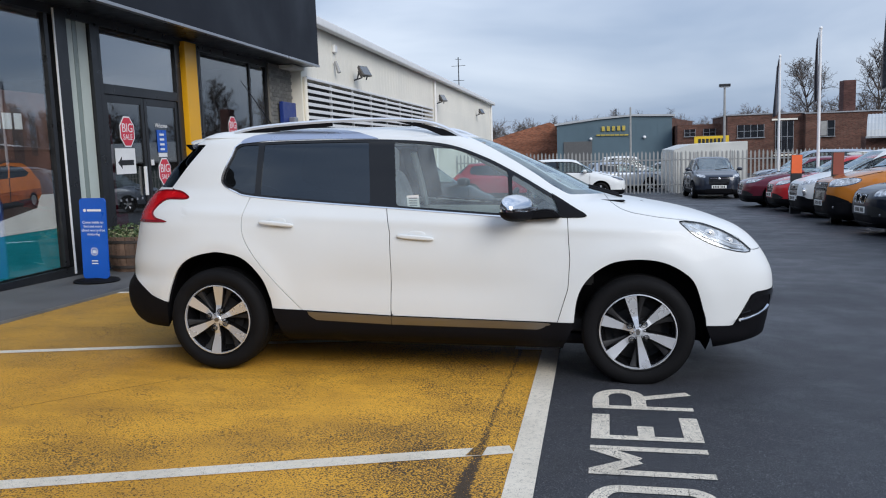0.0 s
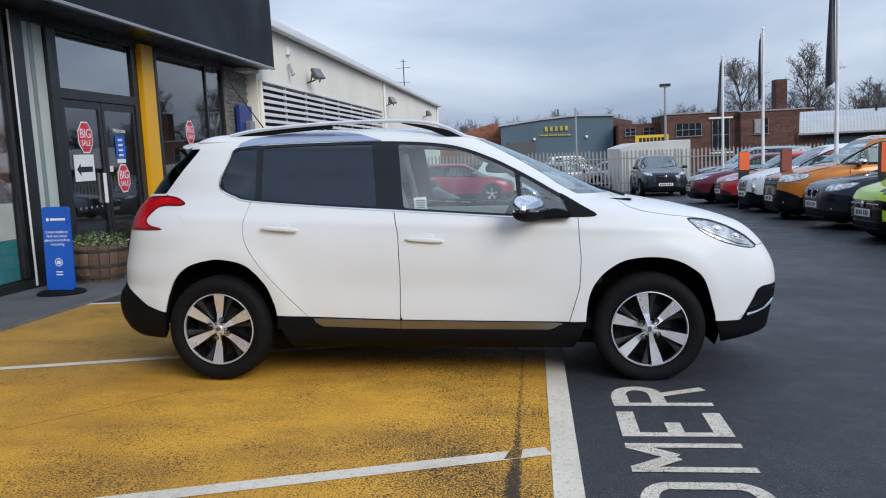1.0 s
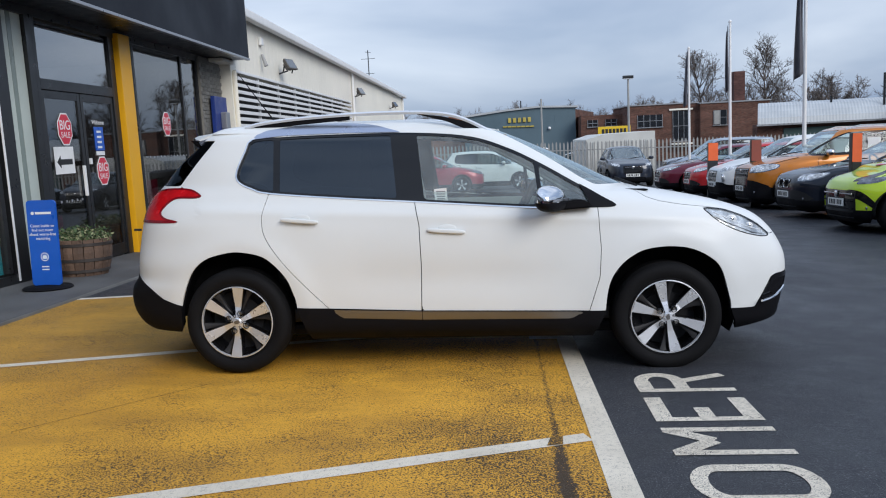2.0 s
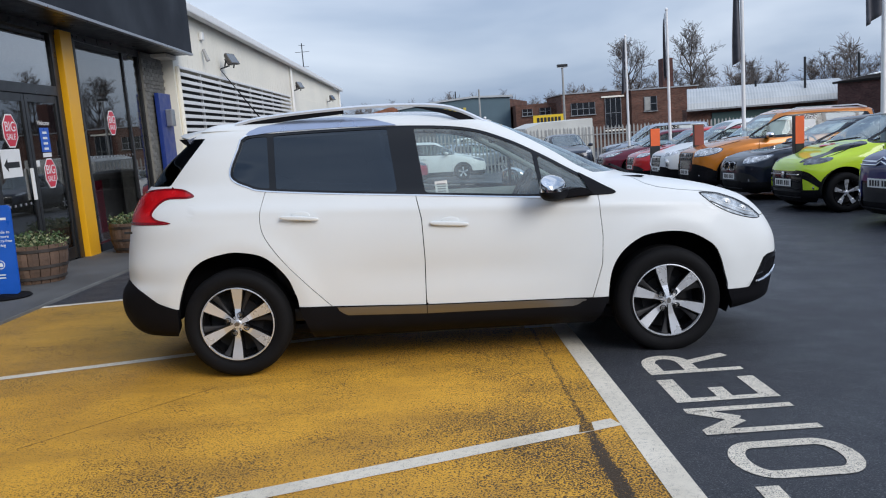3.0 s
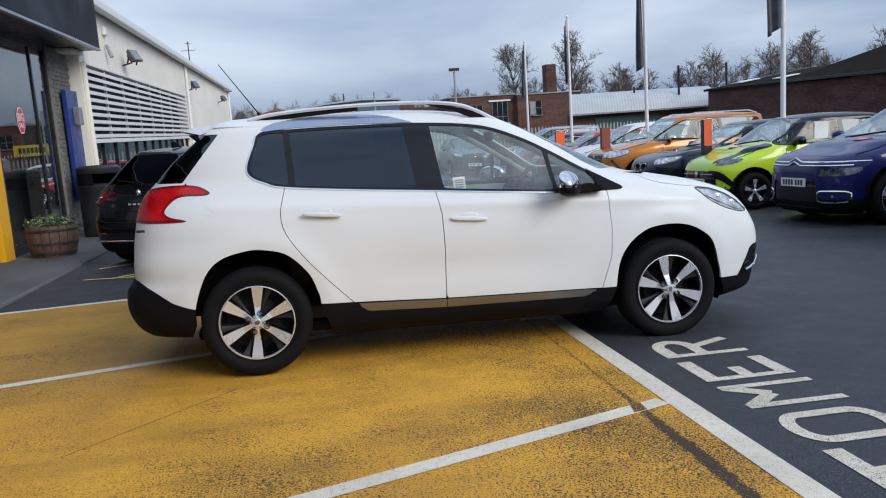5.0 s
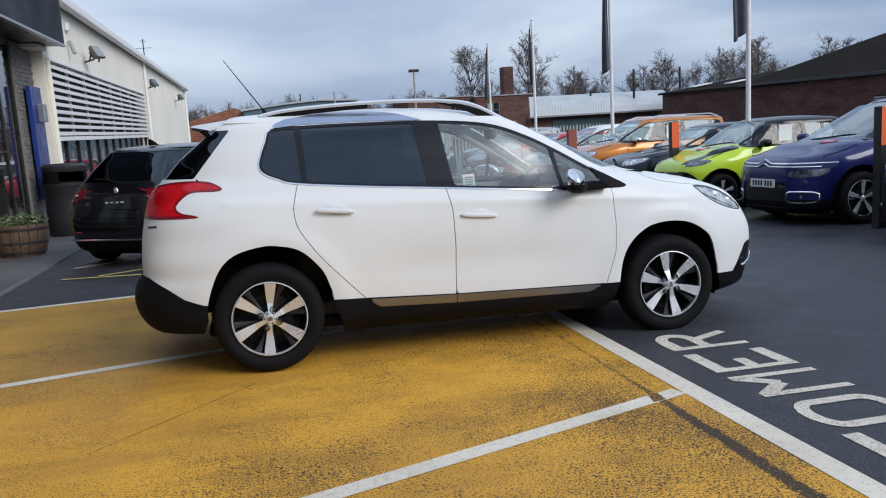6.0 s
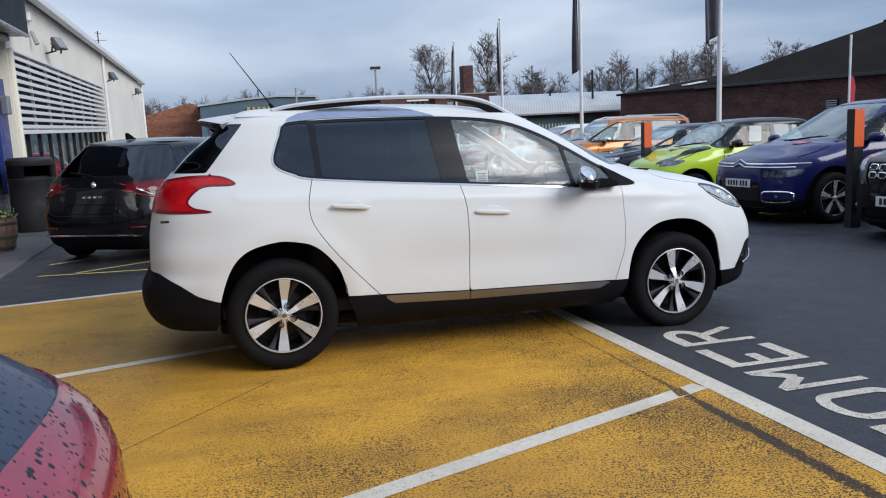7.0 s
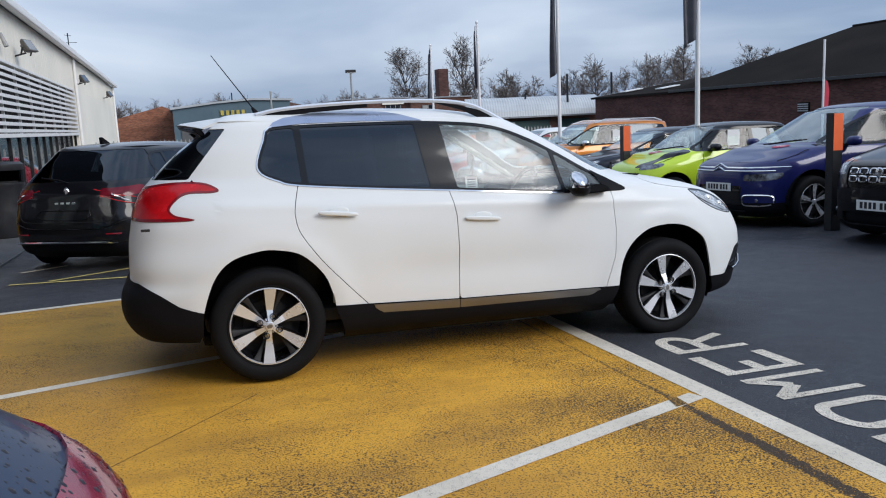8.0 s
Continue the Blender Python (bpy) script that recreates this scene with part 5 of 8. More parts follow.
    for poly, name, mat in bands:
        pts = curve(poly, step=0.03)
        edge = lambda x, y, z: np.maximum(sdf(pts, x, z), y + 0.34 + 0.14 * np.clip((front - x) / 0.6, 0, 1))
        cutout = cut(*body, edge)
        body = cut(*body, lambda x, y, z: -edge(x, y, z))
        for side in (False, True):
            panel(name, *cutout, mat, car, mirror=side, lift=0.002)
    if roof_mat:
        rc = roof_cut or h - 0.10
        roof = cut(*body, lambda x, y, z: rc - z)
        body = cut(*body, lambda x, y, z: z - rc)
        panel("roof", *roof, roof_mat, car, both=True)
    panel("body", *body, body_mat, car, both=True, depth=0.03)
    panel("lower_cladding", *cut(V, F, lambda x, y, z: sdf(clad, x, z), *out, lambda x, y, z: -intake(x, y, z)), M_BLACKP, car, both=True, depth=0.02, lift=0.003)
    gr = panel("grille", *cut(V, F, grill), M_GLOSSBLK, car, "black front grille", both=True, lift=-0.012)
    panel("lower_intake", *cut(V, F, intake), M_BLACKP, car, both=True, lift=-0.02)
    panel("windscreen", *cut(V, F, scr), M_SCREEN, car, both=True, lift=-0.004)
    panel("rear_window", *cut(V, F, rg), M_TINT, car, both=True, lift=-0.004)
    inner = cut(V, F, lambda x, y, z: z - belt, *out)
    panel("inner_shell", *inner, M_BLACKP, car, both=True, lift=-0.05)
    # slats across the grille
    lo, hi, half = gbox
    for k in range(0 if mesh_front or chevron else 3):
        z = lo + (hi - lo) * (k + 0.5) / 3
        part("grille_bar", box(front - 0.055, front - 0.012 - (0.07 if z > nose - 0.05 else 0), -half * 0.86, half * 0.86, z - 0.008, z + 0.008, 0.003), M_CHROME if k == 2 else M_BLACKP, gr)
    def nose_x(z, y):
        """Where the front of the skin lies at a height and a distance from the middle."""
        k = np.argsort((V[:, 2] - z) ** 2 * 4 + (V[:, 1] + abs(y)) ** 2 + 9.0 * (V[:, 0] < 0.3 * front))[:4]
        return float(V[k, 0].mean())

    def ring(y0, y1, z0, z1, r, mat, name, owner):
        """A rounded rectangular frame standing on the nose."""
        cy, cz, hy, hz = (y0 + y1) / 2, (z0 + z1) / 2, (y1 - y0) / 2, (z1 - z0) / 2
        pts = []
        for t_ in np.linspace(0, 2 * math.pi, 21):
            py = cy + hy * math.copysign(abs(math.cos(t_)) ** 0.5, math.cos(t_))
            pz = cz + hz * math.copysign(abs(math.sin(t_)) ** 0.5, math.sin(t_))
            pts.append((nose_x(pz, py) + 0.004, py, pz))
        part(name, wire(pts, r, 5), mat, owner)

    if mesh_front == "honeycomb":
        for r_ in range(2):
            for k in range(-3, 3):
                z_ = gbox[1] - 0.055 - 0.085 * r_
                ring(k * 0.135 + 0.018, k * 0.135 + 0.122, z_ - 0.03, z_ + 0.03, 0.008, M_CHROME if body_mat is P_BLACK else M_DKCHROME, "grille_cell", gr)
    if mesh_front == "kidney":
        for s in (-1, 1):
            ring(min(s * 0.025, s * 0.24), max(s * 0.025, s * 0.24), gbox[0] + 0.01, gbox[1] - 0.01, 0.007, M_CHROME, "grille_frame", gr)
            for k in range(6):
                y_ = s * (0.055 + 0.03 * k)
                part("grille_bar", box(nose_x(0.62, y_) - 0.02, nose_x(0.62, y_) - 0.004, y_ - 0.004, y_ + 0.004, gbox[0] + 0.03, gbox[1] - 0.03), M_BLACKP, gr)
    if round_lamp:
        y_, z_, r_ = round_lamp
        for s in (-1, 1):
            x_ = nose_x(z_, y_)
            bowl = part("round_lamp", ball(x_ - 0.02, s * y_, z_, 0.045, r_, r_), M_LENSWHITE, car, "round white headlamp", smooth=True)
            part("lamp_ring", wire([(x_ + 0.012, s * y_ + r_ * math.cos(a), z_ + r_ * math.sin(a)) for a in np.linspace(0, 2 * math.pi, 21)], 0.010, 5), M_CHROME, bowl, smooth=True)
            part("lamp_bulb", ball(x_ + 0.018, s * y_, z_, 0.012, r_ * 0.35, r_ * 0.35), M_LAMPDK, bowl, smooth=True)
    if low_frame:
        for s in (-1, 1):
            ring(min(s * 0.46, s * 0.76), max(s * 0.46, s * 0.76), 0.30, 0.44, 0.012, M_CHROME, "fog_frame", car)
    for z, half_w, back_off in rear_strips:
        pts = [(rear - 0.008 + back_off + 0.10 * (abs(t_) / w) ** 6, t_, z) for t_ in np.linspace(-half_w, half_w, 15)]
        part("rear_strip", wire(pts, 0.012), M_CHROME, car, "thin chrome line across the rear bumper")
    if fin:
        part("roof_fin", slab([(back + 0.12, h - 0.03), (back + 0.30, h - 0.02), (back + 0.14, h + 0.055), (back + 0.11, h + 0.05)], -0.018, 0.018, "y", 0.006), M_GLOSSBLK, car, "shark-fin aerial")
        part("rear_badge", ball(tail_top - 0.1, 0, belt - 0.06, 0.015, 0.035, 0.06), M_CHROME, car, "plain chrome maker's badge", smooth=True)
    for z, half_w, back_off in strips:
        ys_ = np.linspace(-half_w, half_w, 27)
        pts = [(nose_x(z, t_) + 0.006 - back_off, t_, z + (0.05 * max(0.0, 1 - abs(t_) / 0.11) if chevron and z > 0.6 else 0.03 * (abs(t_) / half_w) ** 2 if z > 0.6 else 0.0)) for t_ in ys_]
        part("chrome_strip", wire(pts, 0.011), M_CHROME, car, "thin chrome line across the nose")
    if badge:
        part("badge", ball(nose_x(gbox[1] - 0.06, 0) + 0.006, 0, gbox[1] - 0.06, 0.012, 0.05, 0.05), M_CHROME, car, "plain chrome maker's badge", smooth=True)
    for side in (False, True):
        s = 1 if side else -1
        hp = panel("headlamp", *cut(V, F, lampy), lamp_mat or M_LAMPDK, car, "clear headlamp with dark rim", mirror=side, depth=0.015, lift=0.003)
        core = lambda x, y, z: np.maximum(sdf(hl, x, z) + 0.016, y + 0.485)
        lv_, lf_ = cut(V, F, core)
        if len(lf_):
            panel("lamp_reflector", lv_, lf_, M_REFLECTOR if bright_lamp else M_LAMPDK, hp, "bright lamp reflector", mirror=side, lift=0.006)
        # shut line along the edge of the bonnet
        pts = []
        for x_ in np.linspace(front - 0.36, screen + 0.12, 9):
            yy = (w - 0.15) - 0.10 * max(0.0, (x_ - screen) / (front - screen)) ** 2
            near = V[np.argsort((V[:, 0] - x_) ** 2 + (V[:, 1] + yy) ** 2 + 9.0 * (V[:, 2] < 0.55))[:3]]
            pts.append((x_, s * yy, float(near[:, 2].max()) + 0.001))
        part("bonnet_line", wire(pts, 0.0045, 5), M_BLACKP, car)
        part("wiper", wire([(screen + 0.16, s * 0.05, hb + 0.0), (screen + 0.06, s * 0.05 + 0.30, hb + 0.035), (screen - 0.02, s * 0.05 + 0.52, hb + 0.055)], 0.008, 5), M_BLACKP, car)
        if sheet and side:
            part("price_sheet", box(pillar + 0.22, pillar + 0.46, w - 0.165, w - 0.162, belt + 0.10, belt + 0.36), M_PAPER, car, "white price sheet behind the glass")
        panel("tail_lamp", *cut(V, F, taily), tail_mat or M_REDLENS, car, "red tail lamp", mirror=side, depth=0.015, lift=0.003)
        fv, ff = cut(V, F, lambda x, y, z: sdf(dlo, x, z))
        for name, a, b in (("front_window", pillar + 0.04, 9), ("rear_door_window", back + 0.42, pillar - 0.04), ("rear_quarter_window", -9, back + 0.36)):
            slot = lambda x, y, z, a=a, b=b: np.maximum.reduce([sdf(dlo, x, z) + 0.025, a - x, x - b])
            panel(name, *cut(V, F, slot), M_CARGLASS if name == "front_window" else M_TINT, car, mirror=side, lift=-0.005)
            fv, ff = cut(fv, ff, lambda x, y, z, slot=slot: -slot(x, y, z))
        panel("window_frame", fv, ff, M_GLOSSBLK, car, mirror=side, lift=-0.001)
        mm = part("door_mirror", ball(screen - 0.42, s * (w + 0.06), belt + 0.08, 0.075, 0.10, 0.065, 2.6), accent or body_mat, car, smooth=True)
        part("mirror_arm", box(screen - 0.46, screen - 0.36, s * (w - 0.08), s * (w + 0.02), belt + 0.02, belt + 0.05, 0.008), M_BLACKP, mm)
        for x in (pillar - 0.75, pillar + 0.16):
            part("door_handle", ball(x, s * (w + 0.006), belt - 0.09, 0.10, 0.016, 0.016, 2.4), body_mat, car, smooth=True)
        for x in (pillar, pillar - 0.95, screen - 0.22):
            # shut lines between the doors
            part("shut_line", box(x - 0.003, x + 0.003, s * (w - 0.004), s * (w + 0.0015), cladding + 0.03, belt - 0.02), M_BLACKP, car)
        if rails:
            P = [(back + 0.15, h - 0.05), (back + 0.35, h + 0.015), (top - 0.35, h + 0.015), (top - 0.05, h - 0.06)]
            bm = axis_sweep([(p[0], s * 0.56, p[1]) for p in P], [(-0.02, -0.012), (0.02, -0.012), (0.016, 0.014), (-0.016, 0.014)])
            part("roof_rail", bm, M_STEELRAIL, car)
        part("fog_lamp", ball(nose_x(0.37, s * 0.62) - 0.004, s * 0.62, 0.37, 0.014, 0.032, 0.028), M_LAMPDK, car, smooth=True)
    if bonnet_sticker:
        x_, y_ = bonnet_sticker
        near = V[np.argsort((V[:, 0] - x_) ** 2 + (V[:, 1] + abs(y_)) ** 2 + 9.0 * (V[:, 2] < 0.6))[:3]]
        nrm = normals_of(V, F)[np.argsort((V[:, 0] - x_) ** 2 + (V[:, 1] + abs(y_)) ** 2 + 9.0 * (V[:, 2] < 0.6))[0]]
        disc = part("bonnet_sticker", lathe([(0.001, 0.004), (0.11, 0.003), (0.115, 0.0)], 28, "z"), M_STICKER, car, "faded red round bonnet sticker")
        disc.matrix_local = Matrix.Translation((x_, y_, float(near[:, 2].max()) + 0.002)) @ Vector((nrm[0], math.copysign(nrm[1], y_), abs(nrm[2]))).to_track_quat("Z", "Y").to_matrix().to_4x4()
        part("sticker_bar", box(-0.07, 0.07, -0.018, 0.018, 0.004, 0.006), M_PAPER, disc)
    for a in axles:
        for s in (-1, 1):
            bm = bmesh.new()
            prof = [(a + (wr + 0.07) * math.cos(t), wr + 0.02 + (wr + 0.07) * math.sin(t)) for t in np.linspace(-0.12, math.pi + 0.12, 16)]
            p0 = [bm.verts.new((px, s * (w - 0.03), pz)) for px, pz in prof]
            p1 = [bm.verts.new((px, s * 0.5, pz)) for px, pz in prof]
            for k in range(len(prof) - 1):
                bm.faces.new((p0[k], p0[k + 1], p1[k + 1], p1[k]))
            bm.faces.new(p1)
            part("arch_liner", bm, M_BLACKP, car)
    part("floor_pan", box(rear + 0.35, front - 0.4, -w + 0.15, w - 0.15, 0.18, 0.26, 0.02), M_BLACKP, car)
    part("cabin_floor", box(back, screen, -w + 0.2, w - 0.2, 0.3, 0.38, 0.02), M_DARKIN, car)
    part("rear_bench", ball(-1.05, 0, 0.72, 0.12, w - 0.26, 0.38, 4), M_DARKIN, car, smooth=True)
    seats(car, (-0.15,), 0.48, 0.36, M_DARKIN)
    dashboard(car, screen - 0.42, screen - 0.04, 0.5, belt + 0.03, w - 0.2, screen - 0.6, -0.36, belt + 0.02)
    if plate:
        plate_bars(car, pose(front + 0.002, 0, plate_z, 0, 0, 0))
        if rear_plate:
            plate_bars(car, pose(rear - 0.012, 0, 0.66, 0, 0, 180), material=M_PLATEY)
    put_wheels(car, wheel_set or SMALL_WHEEL, axles, w - 0.015, wr)
    return car


SMALL_WHEEL = wheel_meshes(0.31, 0.205, 0.2, 5, False)
LARGE_WHEEL = wheel_meshes(0.335, 0.225, 0.22, 5, True)
P_BLUE = paint("deep_blue_metallic", (0.010, 0.014, 0.095), metal=0.1, coat=0.75)
P_LIME = paint("lime_green", (0.50, 0.68, 0.03))
P_NAVY = paint("near_black_blue", (0.006, 0.009, 0.018), coat=0.75)
P_ORANGE = paint("burnt_orange_metallic", (0.50, 0.17, 0.02), metal=0.3)
P_BLACK = paint("black_car_paint", (0.005, 0.005, 0.007), coat=0.7)
P_WET = paint("wet_dark_blue", (0.010, 0.022, 0.055), rough=0.34, coat=0.3)
P_PLUM = paint("dark_cherry_metallic", (0.13, 0.012, 0.028), metal=0.35)
P_RED = paint("bright_red", (0.48, 0.02, 0.025))
P_DEEPRED = paint("deep_red_metallic", (0.34, 0.012, 0.035), metal=0.25)
P_SILVER = paint("silver_blue_metallic", (0.32, 0.36, 0.42), metal=0.5)
P_GREY = paint("slate_grey_metallic", (0.020, 0.026, 0.042), metal=0.3)
ROW = "cars parked in a row facing the forecourt"


def facing_left(front_x, y, front, turn=0.0):
    h = 180 + turn
    return on_ground(front_x - front * math.cos(radians(h)), y - front * math.sin(radians(h)), h)


plain_car(facing_left(5.35, 3.97, 2.2), "deep blue people carrier with chrome grille lines", P_BLUE, front=2.2, rear=-2.2, width=0.91, height=1.63, belt=1.02, nose=0.82, screen=1.25, top=0.15, back=-1.75, tail_top=-2.05, wheel=0.335, axles=(1.38, -1.38), wheel_set=LARGE_WHEEL, grille="bar", group=ROW, strips=((0.80, 0.82, 0.0), (0.755, 0.76, 0.0)), lamp_scale=0.7, chevron=True, low_frame=True, grille_box=(0.30, 0.56, 0.44), badge=False, plate_z=0.54, lamp_poly=[(-0.40, 0.725), (-0.2, 0.72), (0.05, 0.70), (0.05, 0.63), (-0.25, 0.635), (-0.36, 0.665)], sheet=True, bonnet_sticker=(1.42, 0.30), mesh_step=(0.04, 140))
plain_car(facing_left(5.42, 6.68, 1.72), "lime green city car with black roof pillars", P_LIME, front=1.72, rear=-1.72, width=0.81, height=1.46, belt=0.95, nose=0.74, screen=0.85, top=0.1, back=-1.2, tail_top=-1.55, wheel=0.29, axles=(1.15, -1.17), grille="low", group=ROW, wheel_set=wheel_meshes(0.29, 0.19, 0.18, 5, False), accent=M_GLOSSBLK, roof_mat=M_GLOSSBLK, roof_cut=1.06, lamp_scale=0.6, bands=(([(1.9, 0.70), (1.60, 0.75), (1.35, 0.83), (1.1, 0.90), (0.80, 0.97), (0.80, 1.02), (1.1, 0.965), (1.35, 0.91), (1.60, 0.84), (1.9, 0.80)], "bonnet_wedge", M_GLOSSBLK), ([(1.75, 0.62), (1.62, 0.60), (1.40, 0.36), (1.36, 0.30), (1.41, 0.30), (1.66, 0.50), (1.75, 0.52)], "bumper_wedge", M_GLOSSBLK)), grille_box=(0.30, 0.62, 0.52), sheet=True, bonnet_sticker=(1.08, 0.10), mesh_step=(0.04, 140))
plain_car(facing_left(5.6, 9.3, 2.18), "near-black saloon with twin kidney-shaped grille openings", P_NAVY, front=2.18, rear=-2.2, width=0.885, height=1.43, belt=0.92, nose=0.74, screen=0.98, top=0.1, back=-1.3, tail_top=-1.9, wheel=0.325, axles=(1.35, -1.33), group=ROW, mesh_front="kidney", grille_box=(0.54, 0.71, 0.30), lamp_scale=0.75, badge=False, bright_lamp=True, mesh_step=(0.05, 110), bands=(([(2.3, 0.52), (2.10, 0.50), (1.98, 0.42), (1.94, 0.35), (2.3, 0.35)], "side_intake", M_DARK),), lamp_poly=[(-0.52, 0.815), (-0.28, 0.805), (-0.04, 0.755), (0.02, 0.72), (0.02, 0.665), (-0.2, 0.68), (-0.42, 0.745)])
plain_car(facing_left(5.65, 11.95, 2.15), "burnt orange off-roader with silver roof rails", P_ORANGE, accent=M_CHROME, mesh_front="honeycomb", grille_box=(0.47, 0.86, 0.44), front=2.15, rear=-2.15, width=0.90, height=1.66, belt=1.06, nose=0.86, screen=1.08, top=0.25, back=-1.75, tail_top=-2.0, wheel=0.345, axles=(1.33, -1.33), rails=True, cladding=0.46, grille="tall", wheel_set=LARGE_WHEEL, group=ROW, bright_lamp=True, sheet=True, mesh_step=(0.05, 110), bands=(([(2.3, 0.63), (2.08, 0.61), (1.88, 0.53), (1.74, 0.47), (1.74, 0.455), (2.3, 0.455)], "bumper_cladding", M_BLACKP), ([(2.3, 0.60), (2.13, 0.58), (2.02, 0.47), (2.06, 0.47), (2.16, 0.55), (2.3, 0.56)], "skid_wing", M_STEELRAIL)), lamp_poly=[(-0.56, 0.93), (-0.28, 0.945), (-0.05, 0.90), (0.02, 0.86), (0.02, 0.77), (-0.22, 0.775), (-0.48, 0.84)])
plain_car(facing_left(5.75, 14.45, 2.05), "white compact crossover with round lamps", M_WHITE, front=2.05, rear=-2.05, width=0.88, height=1.57, belt=1.0, nose=0.80, screen=1.05, top=0.2, back=-1.5, tail_top=-1.85, wheel=0.33, axles=(1.27, -1.25), cladding=0.42, wheel_set=LARGE_WHEEL, group=ROW, lamp_mat=M_LAMP, bright_lamp=True, round_lamp=(0.60, 0.60, 0.095), bands=(([(2.2, 0.52), (2.0, 0.50), (1.86, 0.45), (1.72, 0.43), (1.72, 0.41), (2.2, 0.41)], "bumper_cladding", M_BLACKP),))
plain_car(facing_left(5.78, 16.95, 2.03), "bright red hatchback with black grille", P_RED, group=ROW, grille="bar", bright_lamp=True, bands=(([(2.2, 0.50), (2.0, 0.47), (1.88, 0.40), (1.84, 0.345), (2.2, 0.345)], "side_intake", M_DARK),))
plain_car(facing_left(5.45, 19.3, 2.1), "dark cherry red hatchback with bright lamps", P_PLUM, front=2.1, rear=-2.1, group=ROW, bright_lamp=True, bands=(([(2.2, 0.50), (2.02, 0.47), (1.90, 0.40), (1.86, 0.345), (2.2, 0.345)], "side_intake", M_DARK),))
plain_car(facing_left(5.3, 1.30, 2.15), "black off-roader with honeycomb grille", P_BLACK, mesh_front="honeycomb", grille_box=(0.62, 0.86, 0.44), front=2.15, rear=-2.15, width=0.90, height=1.66, belt=1.06, nose=0.86, screen=1.08, top=0.25, back=-1.75, tail_top=-2.0, wheel=0.345, axles=(1.33, -1.33), rails=True, cladding=0.46, grille="tall", wheel_set=LARGE_WHEEL, group=ROW, bright_lamp=True, mesh_step=(0.05, 110), bands=(([(2.3, 0.63), (2.08, 0.61), (1.88, 0.53), (1.74, 0.47), (1.74, 0.455), (2.3, 0.455)], "bumper_cladding", M_BLACKP), ([(2.3, 0.60), (2.13, 0.58), (2.02, 0.47), (2.06, 0.47), (2.16, 0.55), (2.3, 0.56)], "skid_wing", M_STEELRAIL)), lamp_poly=[(-0.56, 0.93), (-0.28, 0.945), (-0.05, 0.90), (0.02, 0.86), (0.02, 0.77), (-0.22, 0.775), (-0.48, 0.84)])
plain_car(on_ground(5.75, 26.9, -90), "dark slate blue electric hatchback facing the forecourt by the fence", P_GREY, front=2.02, rear=-2.02, width=0.88, height=1.56, belt=1.0, nose=0.82, screen=1.1, top=0.25, back=-1.4, tail_top=-1.85, bright_lamp=True)
plain_car(facing_left(7.2, 26.3, 2.2), "silver-blue people carrier near the fence", P_SILVER, front=2.2, rear=-2.2, width=0.92, height=1.75, belt=1.05, nose=0.9, screen=1.2, top=0.3, back=-1.8, tail_top=-2.1, wheel=0.33, axles=(1.4, -1.4))
plain_car(on_ground(-1.9, 24.2, 0), "deep red hatchback nosing out from the white building", P_DEEPRED)
plain_car(on_ground(0.3, 26.8, 0), "white estate car beside the red hatchback", M_WHITE, front=2.2, rear=-2.2, height=1.55, belt=0.98)
plain_car(on_ground(2.6, 35.0, 20), "silver hatchback behind the palisade fence", P_SILVER, group="cars behind the fence")
plain_car(on_ground(5.0, 37.5, 160), "white hatchback behind the palisade fence", M_WHITE, group="cars behind the fence")
plain_car(on_ground(3.4, 41.5, 10), "white van-like car behind the palisade fence", M_WHITE, height=1.8, belt=1.1, nose=0.9, group="cars behind the fence")
black_hatch = plain_car(on_ground(-1.93, 6.2, 61), "black hatchback parked with its tail towards the bays", P_BLACK, front=2.02, rear=-2.02, width=0.87, height=1.45, belt=0.95, rear_plate=False, glass_low=0.06, glass_side=0.12, tail_mat=surf("smoked_red_lens", (0.13, 0.004, 0.012), rough=0.18, coat=0.25, spec=0.3, var=0.4), tail_poly=[(-2.12, 0.915), (-1.9, 0.93), (-1.66, 0.95), (-1.62, 0.92), (-1.72, 0.86), (-1.9, 0.83), (-2.12, 0.84)], rear_strips=((0.34, 0.62, 0.0),), fin=True, mesh_step=(0.04, 140))
